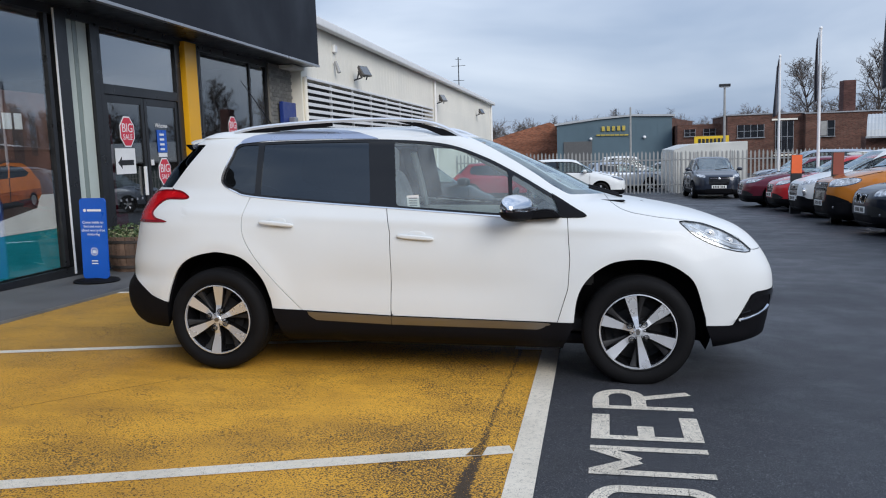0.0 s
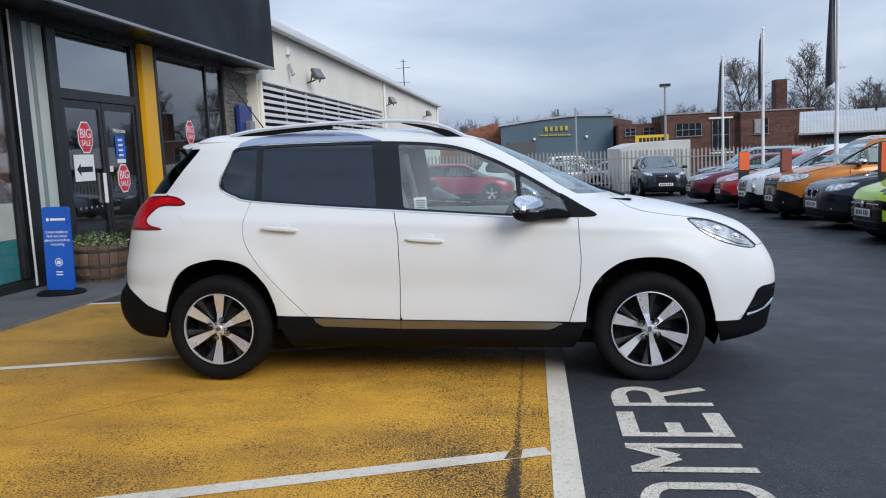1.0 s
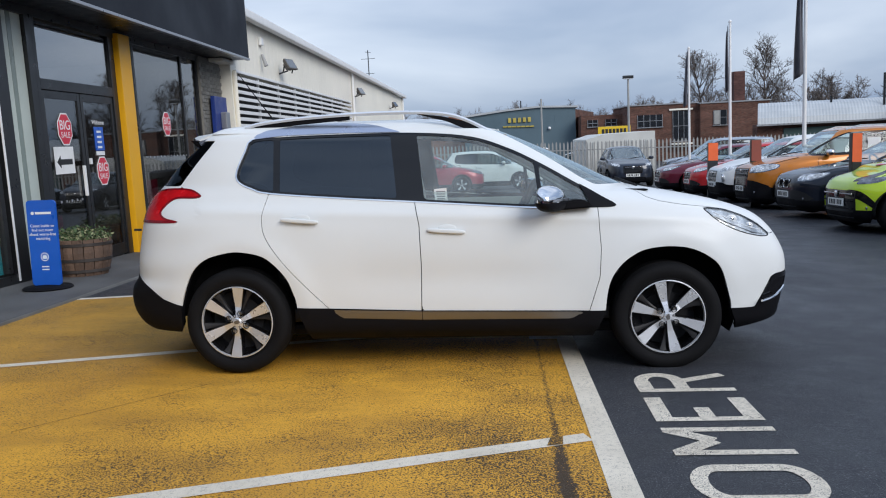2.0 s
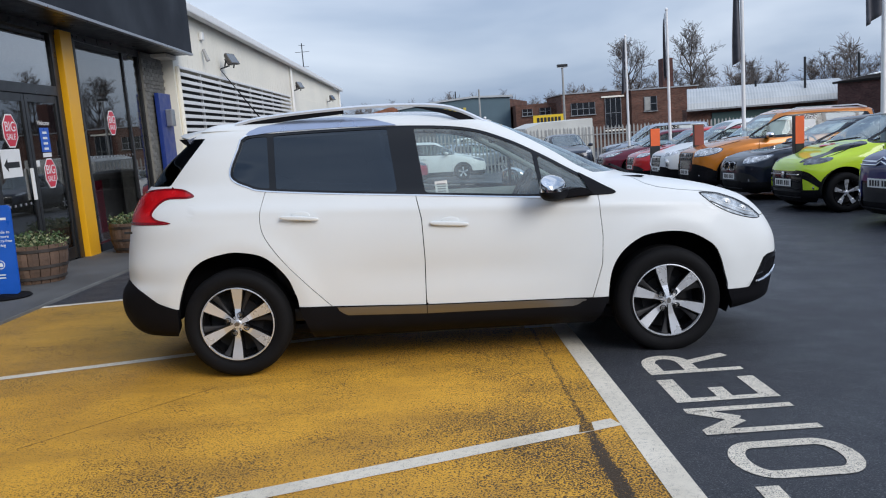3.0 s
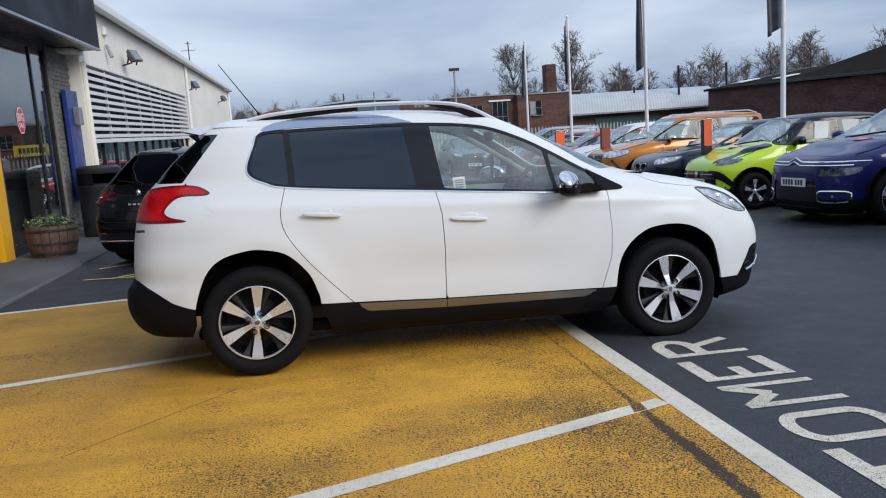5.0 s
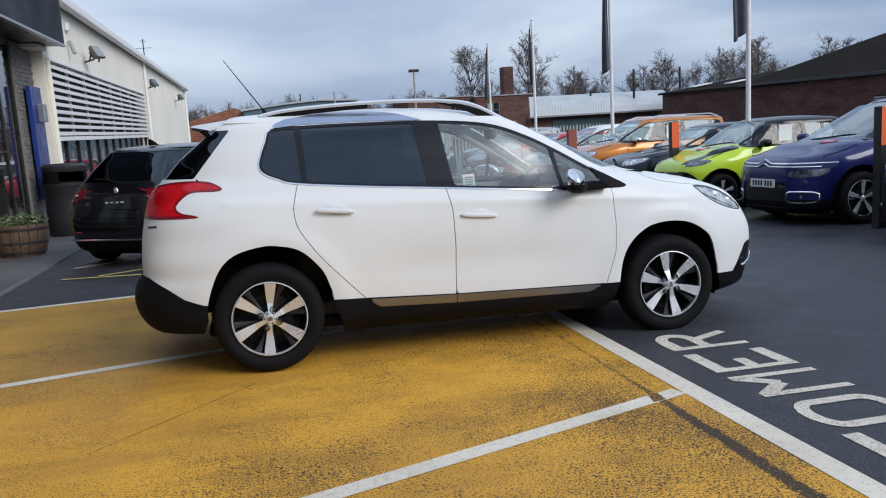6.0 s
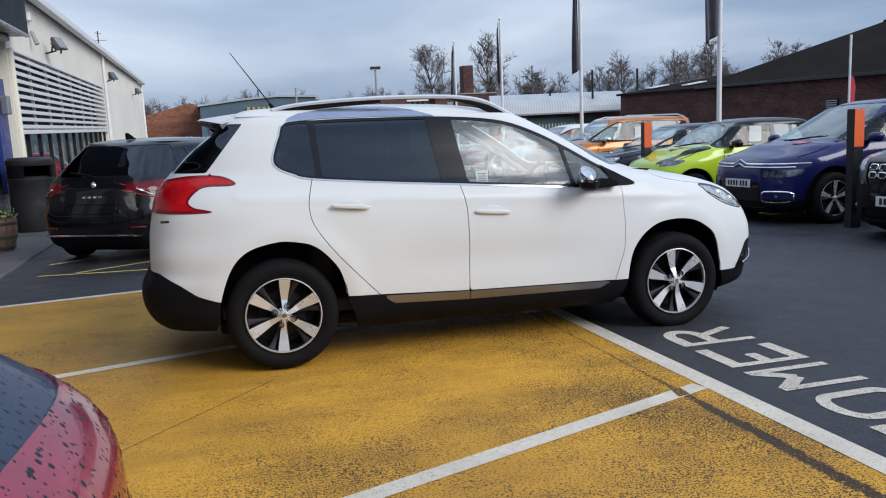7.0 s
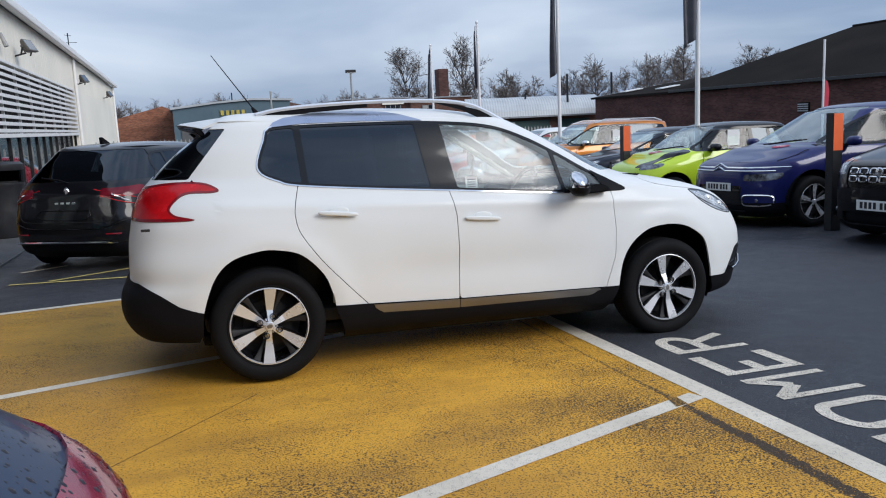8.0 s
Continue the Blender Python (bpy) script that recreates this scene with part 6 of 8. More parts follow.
def hatch_details(car):
    """Boot lid outline, lamp blades, wiper, plain badge bars and bumper lines of the black hatchback."""
    body = next(o for o in car.children if o.name.split(".")[0] == "body").data
    P = np.array([v.co[:] for v in body.vertices])

    def tail_at(y, z, lift=0.004):
        k = np.argsort((P[:, 2] - z) ** 2 * 3 + (P[:, 1] - y) ** 2 + 9.0 * (P[:, 0] > -1.2))[:4]
        return (float(P[k, 0].mean()) - lift, y, z)
    for name, pts, r, mat in (("boot_line", [(-0.62, 0.84), (-0.60, 0.70), (-0.54, 0.585), (-0.30, 0.565), (0.30, 0.565), (0.54, 0.585), (0.60, 0.70), (0.62, 0.84)], 0.004, M_DARK),
                              ("bumper_crease", [(-0.78, 0.60), (-0.62, 0.555), (-0.45, 0.50), (0.0, 0.485), (0.45, 0.50), (0.62, 0.555), (0.78, 0.60)], 0.007, M_GLOSSBLK),
                              ("plate_recess_edge", [(-0.30, 0.69), (-0.27, 0.60), (0.27, 0.60), (0.30, 0.69), (-0.30, 0.69)], 0.005, M_GLOSSBLK)):
        fine_pts = spline(np.array([(a, b, 0, 0) for a, b in pts]), 0.06)
        part(name, wire([tail_at(a, b) for a, b, _, _ in fine_pts], r, 6), mat, car, smooth=True)
    for s in (-1, 1):
        for dz, inner, outer, mat in ((0.035, 0.34, 0.74, M_REDLENS), (-0.035, 0.42, 0.74, M_REDLENS), (0.0, 0.52, 0.70, M_LAMP)):
            pts = [tail_at(s * a, 0.885 + dz - 0.02 * k_, 0.012) for k_, a in enumerate(np.linspace(inner, outer, 6))]
            part("lamp_blade", wire(pts, 0.006 if mat is M_REDLENS else 0.008, 6), mat, car, "thin lamp blade", smooth=True)
        part("reflector_strip", wire([tail_at(s * a, 0.43, 0.002) for a in (0.48, 0.56, 0.64)], 0.010, 6), M_REDDARK, car, "dark red bumper reflector")
    for k in range(4):
        c = tail_at(-0.105 + 0.07 * k, 0.775)
        part("badge_bar", box(c[0] - 0.002, c[0] + 0.006, c[1] - 0.022, c[1] + 0.022, 0.765, 0.787, 0.002), M_CHROME, car, "plain chrome badge bar")
    part("rear_wiper", wire([tail_at(0.0, 0.99, 0.02), tail_at(0.12, 1.03, 0.02), tail_at(0.34, 1.06, 0.02)], 0.009, 6), M_BLACKP, car, smooth=True)


hatch_details(black_hatch)
wet = plain_car(on_ground(-3.757, -5.231, 180), "wet dark blue hatchback with red tail lamps and droplets", P_WET, front=2.03, rear=-2.06, width=0.93, height=1.486, belt=1.119, nose=0.899, back=-1.149, tail_top=-1.825, rear_plate=False, glass_low=0.16, glass_side=0.20, rear_sq=10.8, tail_rise=0.04, tail_mat=surf("wet_red_lens", (0.27, 0.006, 0.032), rough=0.22, coat=0.4, spec=0.4, var=0.3, scale=8), tail_poly=[(-2.2, 1.045), (-2.02, 1.048), (-1.86, 1.057), (-1.72, 1.045), (-1.66, 0.935), (-1.8, 0.81), (-2.2, 0.75)], mesh_step=(0.04, 140))


# rain drops standing on the tail of the wet car
def rain_drops(car):
    rng = random.Random(31)
    V, F = [], []
    for ob in [o for o in car.children if o.name.split(".")[0] in ("body", "tail_lamp")]:
        me = ob.data
        tris = [p for p in me.polygons if p.center.x < -1.35 and p.center.z > 0.75 and p.normal.z > 0.05 and -0.9 < p.center.y < 0.2]
        area = sum(p.area for p in tris)
        for p in tris:
            want = p.area * 7500
            for _ in range(int(want) + (rng.random() < want % 1)):
                vs = [me.vertices[i].co for i in p.vertices]
                a, b = rng.random(), rng.random()
                if a + b > 1:
                    a, b = 1 - a, 1 - b
                c = vs[0] + (vs[1] - vs[0]) * a + (vs[2] - vs[0]) * b
                r = rng.choice((0.001, 0.0012, 0.0015, 0.002, 0.003))
                n = p.normal
                s = n.orthogonal().normalized()
                t = n.cross(s)
                i = len(V)
                for k in range(6):
                    an = k * math.pi / 3
                    V.append(c + (s * math.cos(an) + t * math.sin(an) * 1.4) * r)
                V.append(c + n * r * 0.3)
                F += [(i + k, i + (k + 1) % 6, i + 6) for k in range(6)]
    d = add_mesh("rain_water", V, F, surf("water_drop", (0.010, 0.008, 0.014), rough=0.3, spec=0.25, var=0.1), car, "scattered rain drops", smooth=True)
    d["kind"] = "stuff"


rain_drops(wet)
arc_pts = [(-2.0 * (1 - (y / 0.905) ** 11) ** (1 / 11) - 0.01, -y, 0.93 + 0.02 * (y - 0.45)) for y in np.linspace(0.44, 0.86, 16)]
part("lamp_light_bar", wire(arc_pts, 0.008), M_LAMP, wet, "pale light bar along the tail lamp", smooth=True)


# ---- building materials ----
M_FASCIA = surf("dark_grey_fascia", (0.012, 0.014, 0.02), rough=0.55, spec=0.2, var=0.12, scale=1.0)
M_FRAME = surf("black_aluminium_frame", (0.014, 0.015, 0.017), rough=0.35, var=0.15)
M_YPOST = surf("yellow_post_paint", (0.80, 0.40, 0.01), rough=0.4, var=0.06, scale=2)
M_SHOPGLASS = glass("shop_glass", (0.50, 0.53, 0.55), ior=2.15)
M_FANGLASS = glass("reflective_fanlight_glass", (0.5, 0.53, 0.55), ior=3.4)
M_COATEDGLASS = glass("coated_office_glass", (0.75, 0.78, 0.77), ior=2.8)
M_OFFICE = surf("pale_office_paint", (0.62, 0.60, 0.55), rough=0.8, var=0.12, scale=1.5)
M_POSTERGLASS = glass("clear_shop_glass", (0.92, 0.95, 0.95), ior=2.35)
M_EDGE = surf("pale_metal_edge", (0.35, 0.36, 0.38), rough=0.35, metal=0.6, var=0.1)
M_CREAM = surf("cream_cladding", (0.86, 0.82, 0.715), rough=0.6, var=0.07, scale=0.5, fine=14)
M_LOUVRE = surf("white_louvre", (0.78, 0.78, 0.77), rough=0.45, var=0.06)
M_GREYBRICK = surf("grey_brick", (0.17, 0.165, 0.15), rough=0.85, var=0.2, scale=20, fine=120, bump=0.4, island=0.22)
M_MORTAR = surf("mortar", (0.22, 0.21, 0.19), rough=0.9, var=0.15)


def brick_mat(name, base, mortar, stain=0.3):
    """Coursed brickwork at true size, weathered in wide streaks."""
    m, n, l, p = nodes_of(name)
    t = n.new("ShaderNodeTexCoord")
    ax = n.new("ShaderNodeSeparateXYZ")
    l.new(t.outputs["Object"], ax.inputs[0])
    add = n.new("ShaderNodeMath")
    l.new(ax.outputs[0], add.inputs[0])
    l.new(ax.outputs[1], add.inputs[1])
    flat = n.new("ShaderNodeCombineXYZ")
    l.new(add.outputs[0], flat.inputs[0])
    l.new(ax.outputs[2], flat.inputs[1])
    br = n.new("ShaderNodeTexBrick")
    for key, value in (("Scale", 1.0), ("Brick Width", 0.225), ("Row Height", 0.075), ("Mortar Size", 0.008), ("Bias", -0.1)):
        br.inputs[key].default_value = value
    br.inputs["Color1"].default_value = (*[c * 0.72 for c in base], 1)
    br.inputs["Color2"].default_value = (*[c * 1.3 for c in base], 1)
    br.inputs["Mortar"].default_value = (*mortar, 1)
    l.new(flat.outputs[0], br.inputs["Vector"])
    sc = n.new("ShaderNodeMapping")
    sc.inputs["Scale"].default_value = (0.5, 1.6, 1.0)
    l.new(flat.outputs[0], sc.inputs["Vector"])
    nz = n.new("ShaderNodeTexNoise")
    nz.inputs["Scale"].default_value, nz.inputs["Detail"].default_value = 0.9, 7
    l.new(sc.outputs[0], nz.inputs["Vector"])
    k = n.new("ShaderNodeMapRange")
    k.inputs["From Min"].default_value, k.inputs["From Max"].default_value = 0.3, 0.7
    k.inputs["To Min"].default_value, k.inputs["To Max"].default_value = 1 - stain, 1 + stain
    l.new(nz.outputs["Fac"], k.inputs["Value"])
    h = n.new("ShaderNodeHueSaturation")
    l.new(k.outputs[0], h.inputs["Value"])
    l.new(br.outputs["Color"], h.inputs["Color"])
    l.new(h.outputs["Color"], p.inputs["Base Color"])
    p.inputs["Roughness"].default_value, p.inputs["Specular IOR Level"].default_value = 0.92, 0.2
    return m


M_REDBRICK = brick_mat("red_brick_wall", (0.125, 0.056, 0.041), (0.125, 0.10, 0.085))
# brighter, more orange copy of the red brick: sunlight painted in for the gable
M_SUNLITBRICK = brick_mat("sunlit_orange_brick", (0.29, 0.105, 0.058), (0.22, 0.15, 0.11))
M_BINPLASTIC = surf("grey_black_bin_plastic", (0.022, 0.022, 0.025), rough=0.5, var=0.2, scale=5)
M_DARKBRICK = brick_mat("dark_brick_wall", (0.095, 0.043, 0.038), (0.085, 0.06, 0.052))
M_BLUECLAD = surf("blue_grey_cladding", (0.085, 0.135, 0.165), rough=0.6, var=0.1, scale=0.6)
M_ROOFGREY = surf("grey_roof_sheet", (0.42, 0.44, 0.45), rough=0.55, var=0.12, scale=0.8)
M_ROOFDARK = surf("dark_roof_felt", (0.021, 0.018, 0.016), spec=0.03, rough=0.95, var=0.35, scale=0.4)
M_GALV = surf("galvanised_steel", (0.33, 0.33, 0.32), rough=0.5, metal=0.35, var=0.14, scale=5)
M_POLE = surf("white_pole_paint", (0.78, 0.78, 0.78), rough=0.35, var=0.05)
M_FLAG = surf("dark_flag_cloth", (0.10, 0.10, 0.115), rough=0.85, var=0.3, scale=4)
M_ORANGEBACK = surf("faded_orange_back", (0.24, 0.06, 0.04), rough=0.6, var=0.1)
M_ORANGE = surf("orange_sign_face", (0.80, 0.13, 0.03), rough=0.45, var=0.08)
M_BLUE = surf("bright_blue_sign", (0.01, 0.10, 0.50), rough=0.35, var=0.06)
M_DEEPBLUE = surf("deep_blue_panel", (0.012, 0.035, 0.20), rough=0.4, var=0.1)
M_RED = surf("red_sticker", (0.62, 0.03, 0.06), rough=0.4, var=0.06)
M_WHITEINK = surf("white_print", (0.80, 0.80, 0.80), rough=0.5, var=0.03)
M_YELLOWSIGN = surf("yellow_sign", (0.75, 0.50, 0.02), rough=0.5, var=0.08)
M_YELLOWDIM = surf("dull_yellow_sign", (0.46, 0.36, 0.07), rough=0.6, var=0.25, scale=3)
M_GREEN = surf("green_door_paint", (0.03, 0.07, 0.07), rough=0.6, var=0.15)
M_WHITEBOX = surf("white_container_paint", (0.56, 0.56, 0.53), rough=0.6, var=0.12, scale=1.2)
M_WOOD = surf("weathered_barrel_wood", (0.13, 0.08, 0.055), rough=0.8, var=0.35, scale=9, fine=70, bump=0.4, island=0.2)
M_HOOP = surf("rusty_hoop", (0.07, 0.06, 0.055), rough=0.6, metal=0.6, var=0.3)
M_SOIL = surf("soil", (0.03, 0.022, 0.016), rough=0.95, bump=0.6)
M_LEAF = surf("planter_leaf", (0.06, 0.10, 0.035), rough=0.7, var=0.5, scale=30)
M_LEAF2 = surf("pale_planter_leaf", (0.26, 0.27, 0.14), rough=0.7, var=0.4, scale=30)
M_BARK = surf("winter_bark", (0.065, 0.05, 0.042), rough=0.9, var=0.3, scale=12)
M_TWIG = surf("winter_twigs", (0.13, 0.105, 0.09), rough=0.9, var=0.3, scale=12)
M_WINDOWDK = surf("dark_window_pane", (0.02, 0.024, 0.03), rough=0.05, spec=1.0, var=0.2, coat=1.0, rvar=0.02)
M_SHOWFLOOR = surf("showroom_floor", (0.30, 0.30, 0.30), rough=0.4, var=0.1)
M_SHOWWALL = surf("showroom_wall", (0.30, 0.29, 0.28), rough=0.8, var=0.1)
M_TEAL = surf("teal_print", (0.01, 0.24, 0.28), rough=0.5)
M_PICSKY = surf("poster_brick_print", (0.15, 0.075, 0.055), rough=0.6, var=0.5, scale=3)
M_PICROAD = surf("poster_road_print", (0.72, 0.69, 0.66), rough=0.6, var=0.2, scale=2)
M_PICCAR = surf("poster_orange_print", (0.52, 0.155, 0.028), rough=0.5, var=0.2, scale=4)
M_DIMSTRIP = surf("grey_green_film", (0.20, 0.24, 0.22), rough=0.3, var=0.2, scale=1)
M_SILVERSTRIP = surf("pale_frosted_film", (0.46, 0.51, 0.47), rough=0.4, var=0.15, scale=1)


def text_part(words, size, material, parent, m, label="", name="lettering"):
    cu = bpy.data.curves.new("words", "FONT")
    cu.body, cu.size, cu.align_x, cu.align_y, cu.extrude, cu.space_line = words, size, "CENTER", "CENTER", 0.001, 1.05
    tmp = bpy.data.objects.new("words", cu)
    scene.collection.objects.link(tmp)
    me = bpy.data.meshes.new_from_object(tmp.evaluated_get(bpy.context.evaluated_depsgraph_get()))
    bpy.data.objects.remove(tmp)
    me.materials.clear()
    me.materials.append(material)
    ob = new(name, me)
    ob.parent = parent
    ob.matrix_local = m
    if label:
        ob["label"] = label
    return ob


# text on a surface that faces +x, read from the forecourt
def facing_x(x, y, z):
    return Matrix.Translation((x, y, z)) @ Matrix(((0, 0, 1, 0), (1, 0, 0, 0), (0, 1, 0, 0), (0, 0, 0, 1)))


# ---- showroom ----
FX = -5.05
structure(part("wall_showroom_end", box(-14, -12.0, -14, 10.4, -0.6, 5.2), M_SHOWWALL), "plain showroom back wall", "wall")
structure(part("wall_showroom_north", box(-12.0, FX - 0.05, 10.15, 10.4, -0.6, 3.2), M_SHOWWALL), "plain showroom side wall", "wall")
structure(part("wall_showroom_south", box(-12.0, FX - 0.05, -14, -13.7, -0.6, 3.2), M_SHOWWALL), "plain showroom side wall", "wall")
structure(part("floor", box(-12.0, FX - 0.05, -13.7, 10.15, -0.3, -0.02), M_SHOWFLOOR), "pale tiled showroom floor", "floor")
structure(part("ceiling", box(-12.0, FX - 0.05, -13.7, 10.15, 3.14, 3.25), M_SHOWWALL), "plain showroom ceiling", "ceiling")
structure(part("fascia", box(-5.6, -4.40, -14, 10.68, 3.165, 5.3, 0.01), M_FASCIA), "dark grey projecting fascia over the shopfront", "fascia")
structure(part("fascia_trim", box(-4.46, -4.385, -14, 10.69, 3.125, 3.165, 0.004), M_EDGE), "pale metal drip edge under the fascia", "trim")
structure(part("soffit", box(-5.2, -4.47, -14, 10.66, 3.14, 3.163), M_FRAME), "dark soffit under the fascia", "soffit")
structure(part("shopfront_head", box(FX - 0.08, FX + 0.03, -14, 9.95, 3.03, 3.14), M_FRAME), "black metal head rail of the shopfront", "trim")
structure(part("plinth", box(FX - 0.08, FX + 0.04, -14, 3.26, -0.4, 0.10), M_FRAME), "black metal plinth of the shopfront", "trim")
structure(part("plinth", box(FX - 0.08, FX + 0.04, 6.62, 9.95, -0.4, 0.02), M_FRAME), "black metal plinth of the shopfront", "trim")


def shop_window(name, y0, y1, z0, z1, label, mullions=(), pane=None):
    w = structure(part(name, box(FX - 0.012, FX - 0.004, y0, y1, z0, z1), pane or M_SHOPGLASS), label, "window")
    w.visible_shadow = False
    for a, b in ((y0 - 0.04, y0 + 0.03), (y1 - 0.03, y1 + 0.04)):
        part("window_frame", box(FX - 0.06, FX + 0.025, a, b, z0, z1, 0.004), M_FRAME, w)
    for a in mullions:
        part("mullion", box(FX - 0.05, FX + 0.02, a - 0.03, a + 0.03, z0, z1, 0.004), M_FRAME, w)
    return w


shop_window("window_1", -13.6, -5.0, 0.12, 3.03, "tall dark shopfront glazing", (-10, -7.5))
shop_window("window_2", -4.9, 2.98, 0.12, 3.03, "tall shopfront window with printed poster inside", (-2.3,), M_POSTERGLASS)
structure(part("corner_strip", box(FX + 0.040, FX + 0.054, 3.078, 3.104, 0.02, 3.10, 0.002), M_POLE), "thin white edge strip on the shopfront", "trim")
structure(part("corner_frame", box(FX - 0.08, FX + 0.05, 3.11, 3.32, -0.3, 3.10, 0.006), M_FRAME), "black corner post of the entrance", "trim")
structure(part("frosted_sidelight", box(FX - 0.04, FX - 0.02, 3.32, 3.80, 0.1, 3.06), M_SHOPGLASS), "glass sidelight with pale film stripes", "window")
for a, b in ((3.335, 3.505), (3.60, 3.79)):
    structure(part("film_stripe", box(FX - 0.018, FX - 0.014, a, b, 0.1, 3.06), M_SILVERSTRIP), "pale frosted film stripe on the sidelight", "trim")
structure(part("film_stripe", box(FX - 0.018, FX - 0.014, 3.512, 3.592, 0.1, 3.06), M_DIMSTRIP), "grey-green film stripe on the sidelight", "trim")
structure(part("sidelight_base", box(FX - 0.05, FX + 0.02, 3.32, 3.80, -0.3, 0.1), M_FRAME), "black base rail of the sidelight", "trim")
structure(part("door_jamb", box(FX - 0.08, FX + 0.03, 3.80, 3.93, -0.3, 3.05, 0.004), M_FRAME), "black door jamb", "trim")
structure(part("door_jamb", box(FX - 0.08, FX + 0.03, 3.93, 4.0, -0.3, 3.05, 0.004), M_FRAME), "black door jamb", "trim")
structure(part("door_jamb", box(FX - 0.08, FX + 0.03, 5.87, 6.02, -0.3, 3.05, 0.004), M_FRAME), "black door jamb", "trim")
structure(part("transom", box(FX - 0.07, FX + 0.03, 4.0, 5.87, 2.19, 2.32, 0.006), M_FRAME), "black transom over the entrance doors", "trim")
fan = structure(part("window_3", box(FX - 0.012, FX - 0.004, 4.0, 5.87, 2.32, 3.0), M_FANGLASS), "dark fanlight over the entrance doors", "window")
fan.visible_shadow = False


def entrance_door(name, y0, y1):
    d = structure(part(name, box(FX - 0.012, FX - 0.004, y0 + 0.06, y1 - 0.06, 0.1, 2.1), M_SHOPGLASS), "closed glazed entrance door in black frame", "door")
    d.visible_shadow = False
    for a, b in ((y0, y0 + 0.07), (y1 - 0.07, y1)):
        part("door_stile", box(FX - 0.04, FX + 0.012, a, b, -0.05, 2.185, 0.004), M_FRAME, d)
    for a, b in ((-0.05, 0.11), (2.09, 2.185)):
        part("door_rail", box(FX - 0.038, FX + 0.010, y0 + 0.07, y1 - 0.07, a, b), M_FRAME, d)
    return d


d1 = entrance_door("door_1", 4.005, 4.925)
d2 = entrance_door("door_2", 4.94, 5.865)
part("door_pull", box(FX + 0.015, FX + 0.05, 4.80, 4.84, 0.85, 1.25, 0.008), M_POLE, d1, "white vertical door pull")
part("door_lock", box(FX + 0.0, FX + 0.02, 5.03, 5.09, 1.26, 1.34, 0.004), M_POLE, d2)


def sale_sticker(y, z, r=0.19):
    """A red eight-sided window sticker."""
    st = part("sale_sticker", slab([(y + r * math.cos(a), z + 1.18 * r * math.sin(a)) for a in np.arange(8) * math.pi / 4 + math.pi / 8], FX + 0.002, FX + 0.005, "x"), M_WHITEINK)
    tagged(st, "red octagonal sale sticker with white rim on glass", "sticker", "sale stickers on the glazing")
    part("red_face", slab([(y + 0.9 * r * math.cos(a), z + 1.08 * r * math.sin(a)) for a in np.arange(8) * math.pi / 4 + math.pi / 8], FX + 0.005, FX + 0.007, "x"), M_RED, st)
    text_part("BIG", 0.17, M_WHITEINK, st, facing_x(FX + 0.008, y, z + 0.045))
    text_part("SALE", 0.105, M_WHITEINK, st, facing_x(FX + 0.008, y, z - 0.075))
    return st


sale_sticker(4.49, 1.72, 0.185)
sale_sticker(5.39, 1.16, 0.18)
sale_sticker(7.78, 1.845, 0.18)
sale_sticker(-0.6, 1.5)
nt = tagged(part("door_notice", box(FX + 0.002, FX + 0.004, 4.17, 4.64, 1.16, 1.50), M_PAPER), "white paper notice with black arrow taped to the door", "notice")
part("arrow", slab([(4.22, 1.31), (4.31, 1.39), (4.31, 1.345), (4.59, 1.345), (4.59, 1.275), (4.31, 1.275), (4.31, 1.23)], FX + 0.004, FX + 0.006, "x"), M_INK, nt)
wp = tagged(part("welcome_panel", box(FX + 0.002, FX + 0.004, 5.24, 5.50, 1.44, 1.76), M_BLUE), "blue door panel with white bars under a welcome line", "sticker")
text_part("Welcome", 0.085, M_WHITEINK, wp, facing_x(FX + 0.006, 5.37, 1.82), name="welcome_word")
for k in range(4):
    part("bar", box(FX + 0.004, FX + 0.006, 5.31, 5.43, 1.47 + 0.07 * k, 1.50 + 0.07 * k), M_WHITEINK, wp)
part("white_strip", box(FX + 0.002, FX + 0.004, 5.25, 5.49, 1.375, 1.43), M_WHITEINK, wp)
for k in range(5):
    tagged(part("glass_marker", box(FX + 0.002, FX + 0.003, 4.20 + 0.13 * k, 4.24 + 0.13 * k, 0.80, 0.83), M_EDGE), "small pale safety marker on the door glass", "marker", "safety markers on the glazing")
for k in range(13):
    tagged(part("glass_marker", box(FX + 0.002, FX + 0.003, 6.85 + 0.14 * k, 6.88 + 0.14 * k, 1.30, 1.33), M_EDGE), "small pale safety marker on the window glass", "marker", "safety markers on the glazing")
structure(part("yellow_post", box(FX - 0.1, FX + 0.10, 6.05, 6.42, -0.3, 3.10, 0.008), M_YPOST), "bright yellow metal post beside the entrance", "post")
structure(part("post_return", box(FX - 0.1, FX + 0.02, 6.425, 6.62, -0.3, 3.10), M_FRAME), "black frame beside the yellow post", "trim")
shop_window("window_4", 6.66, 9.36, 0.04, 3.03, "dark shopfront window beside the yellow post", (8.60,))

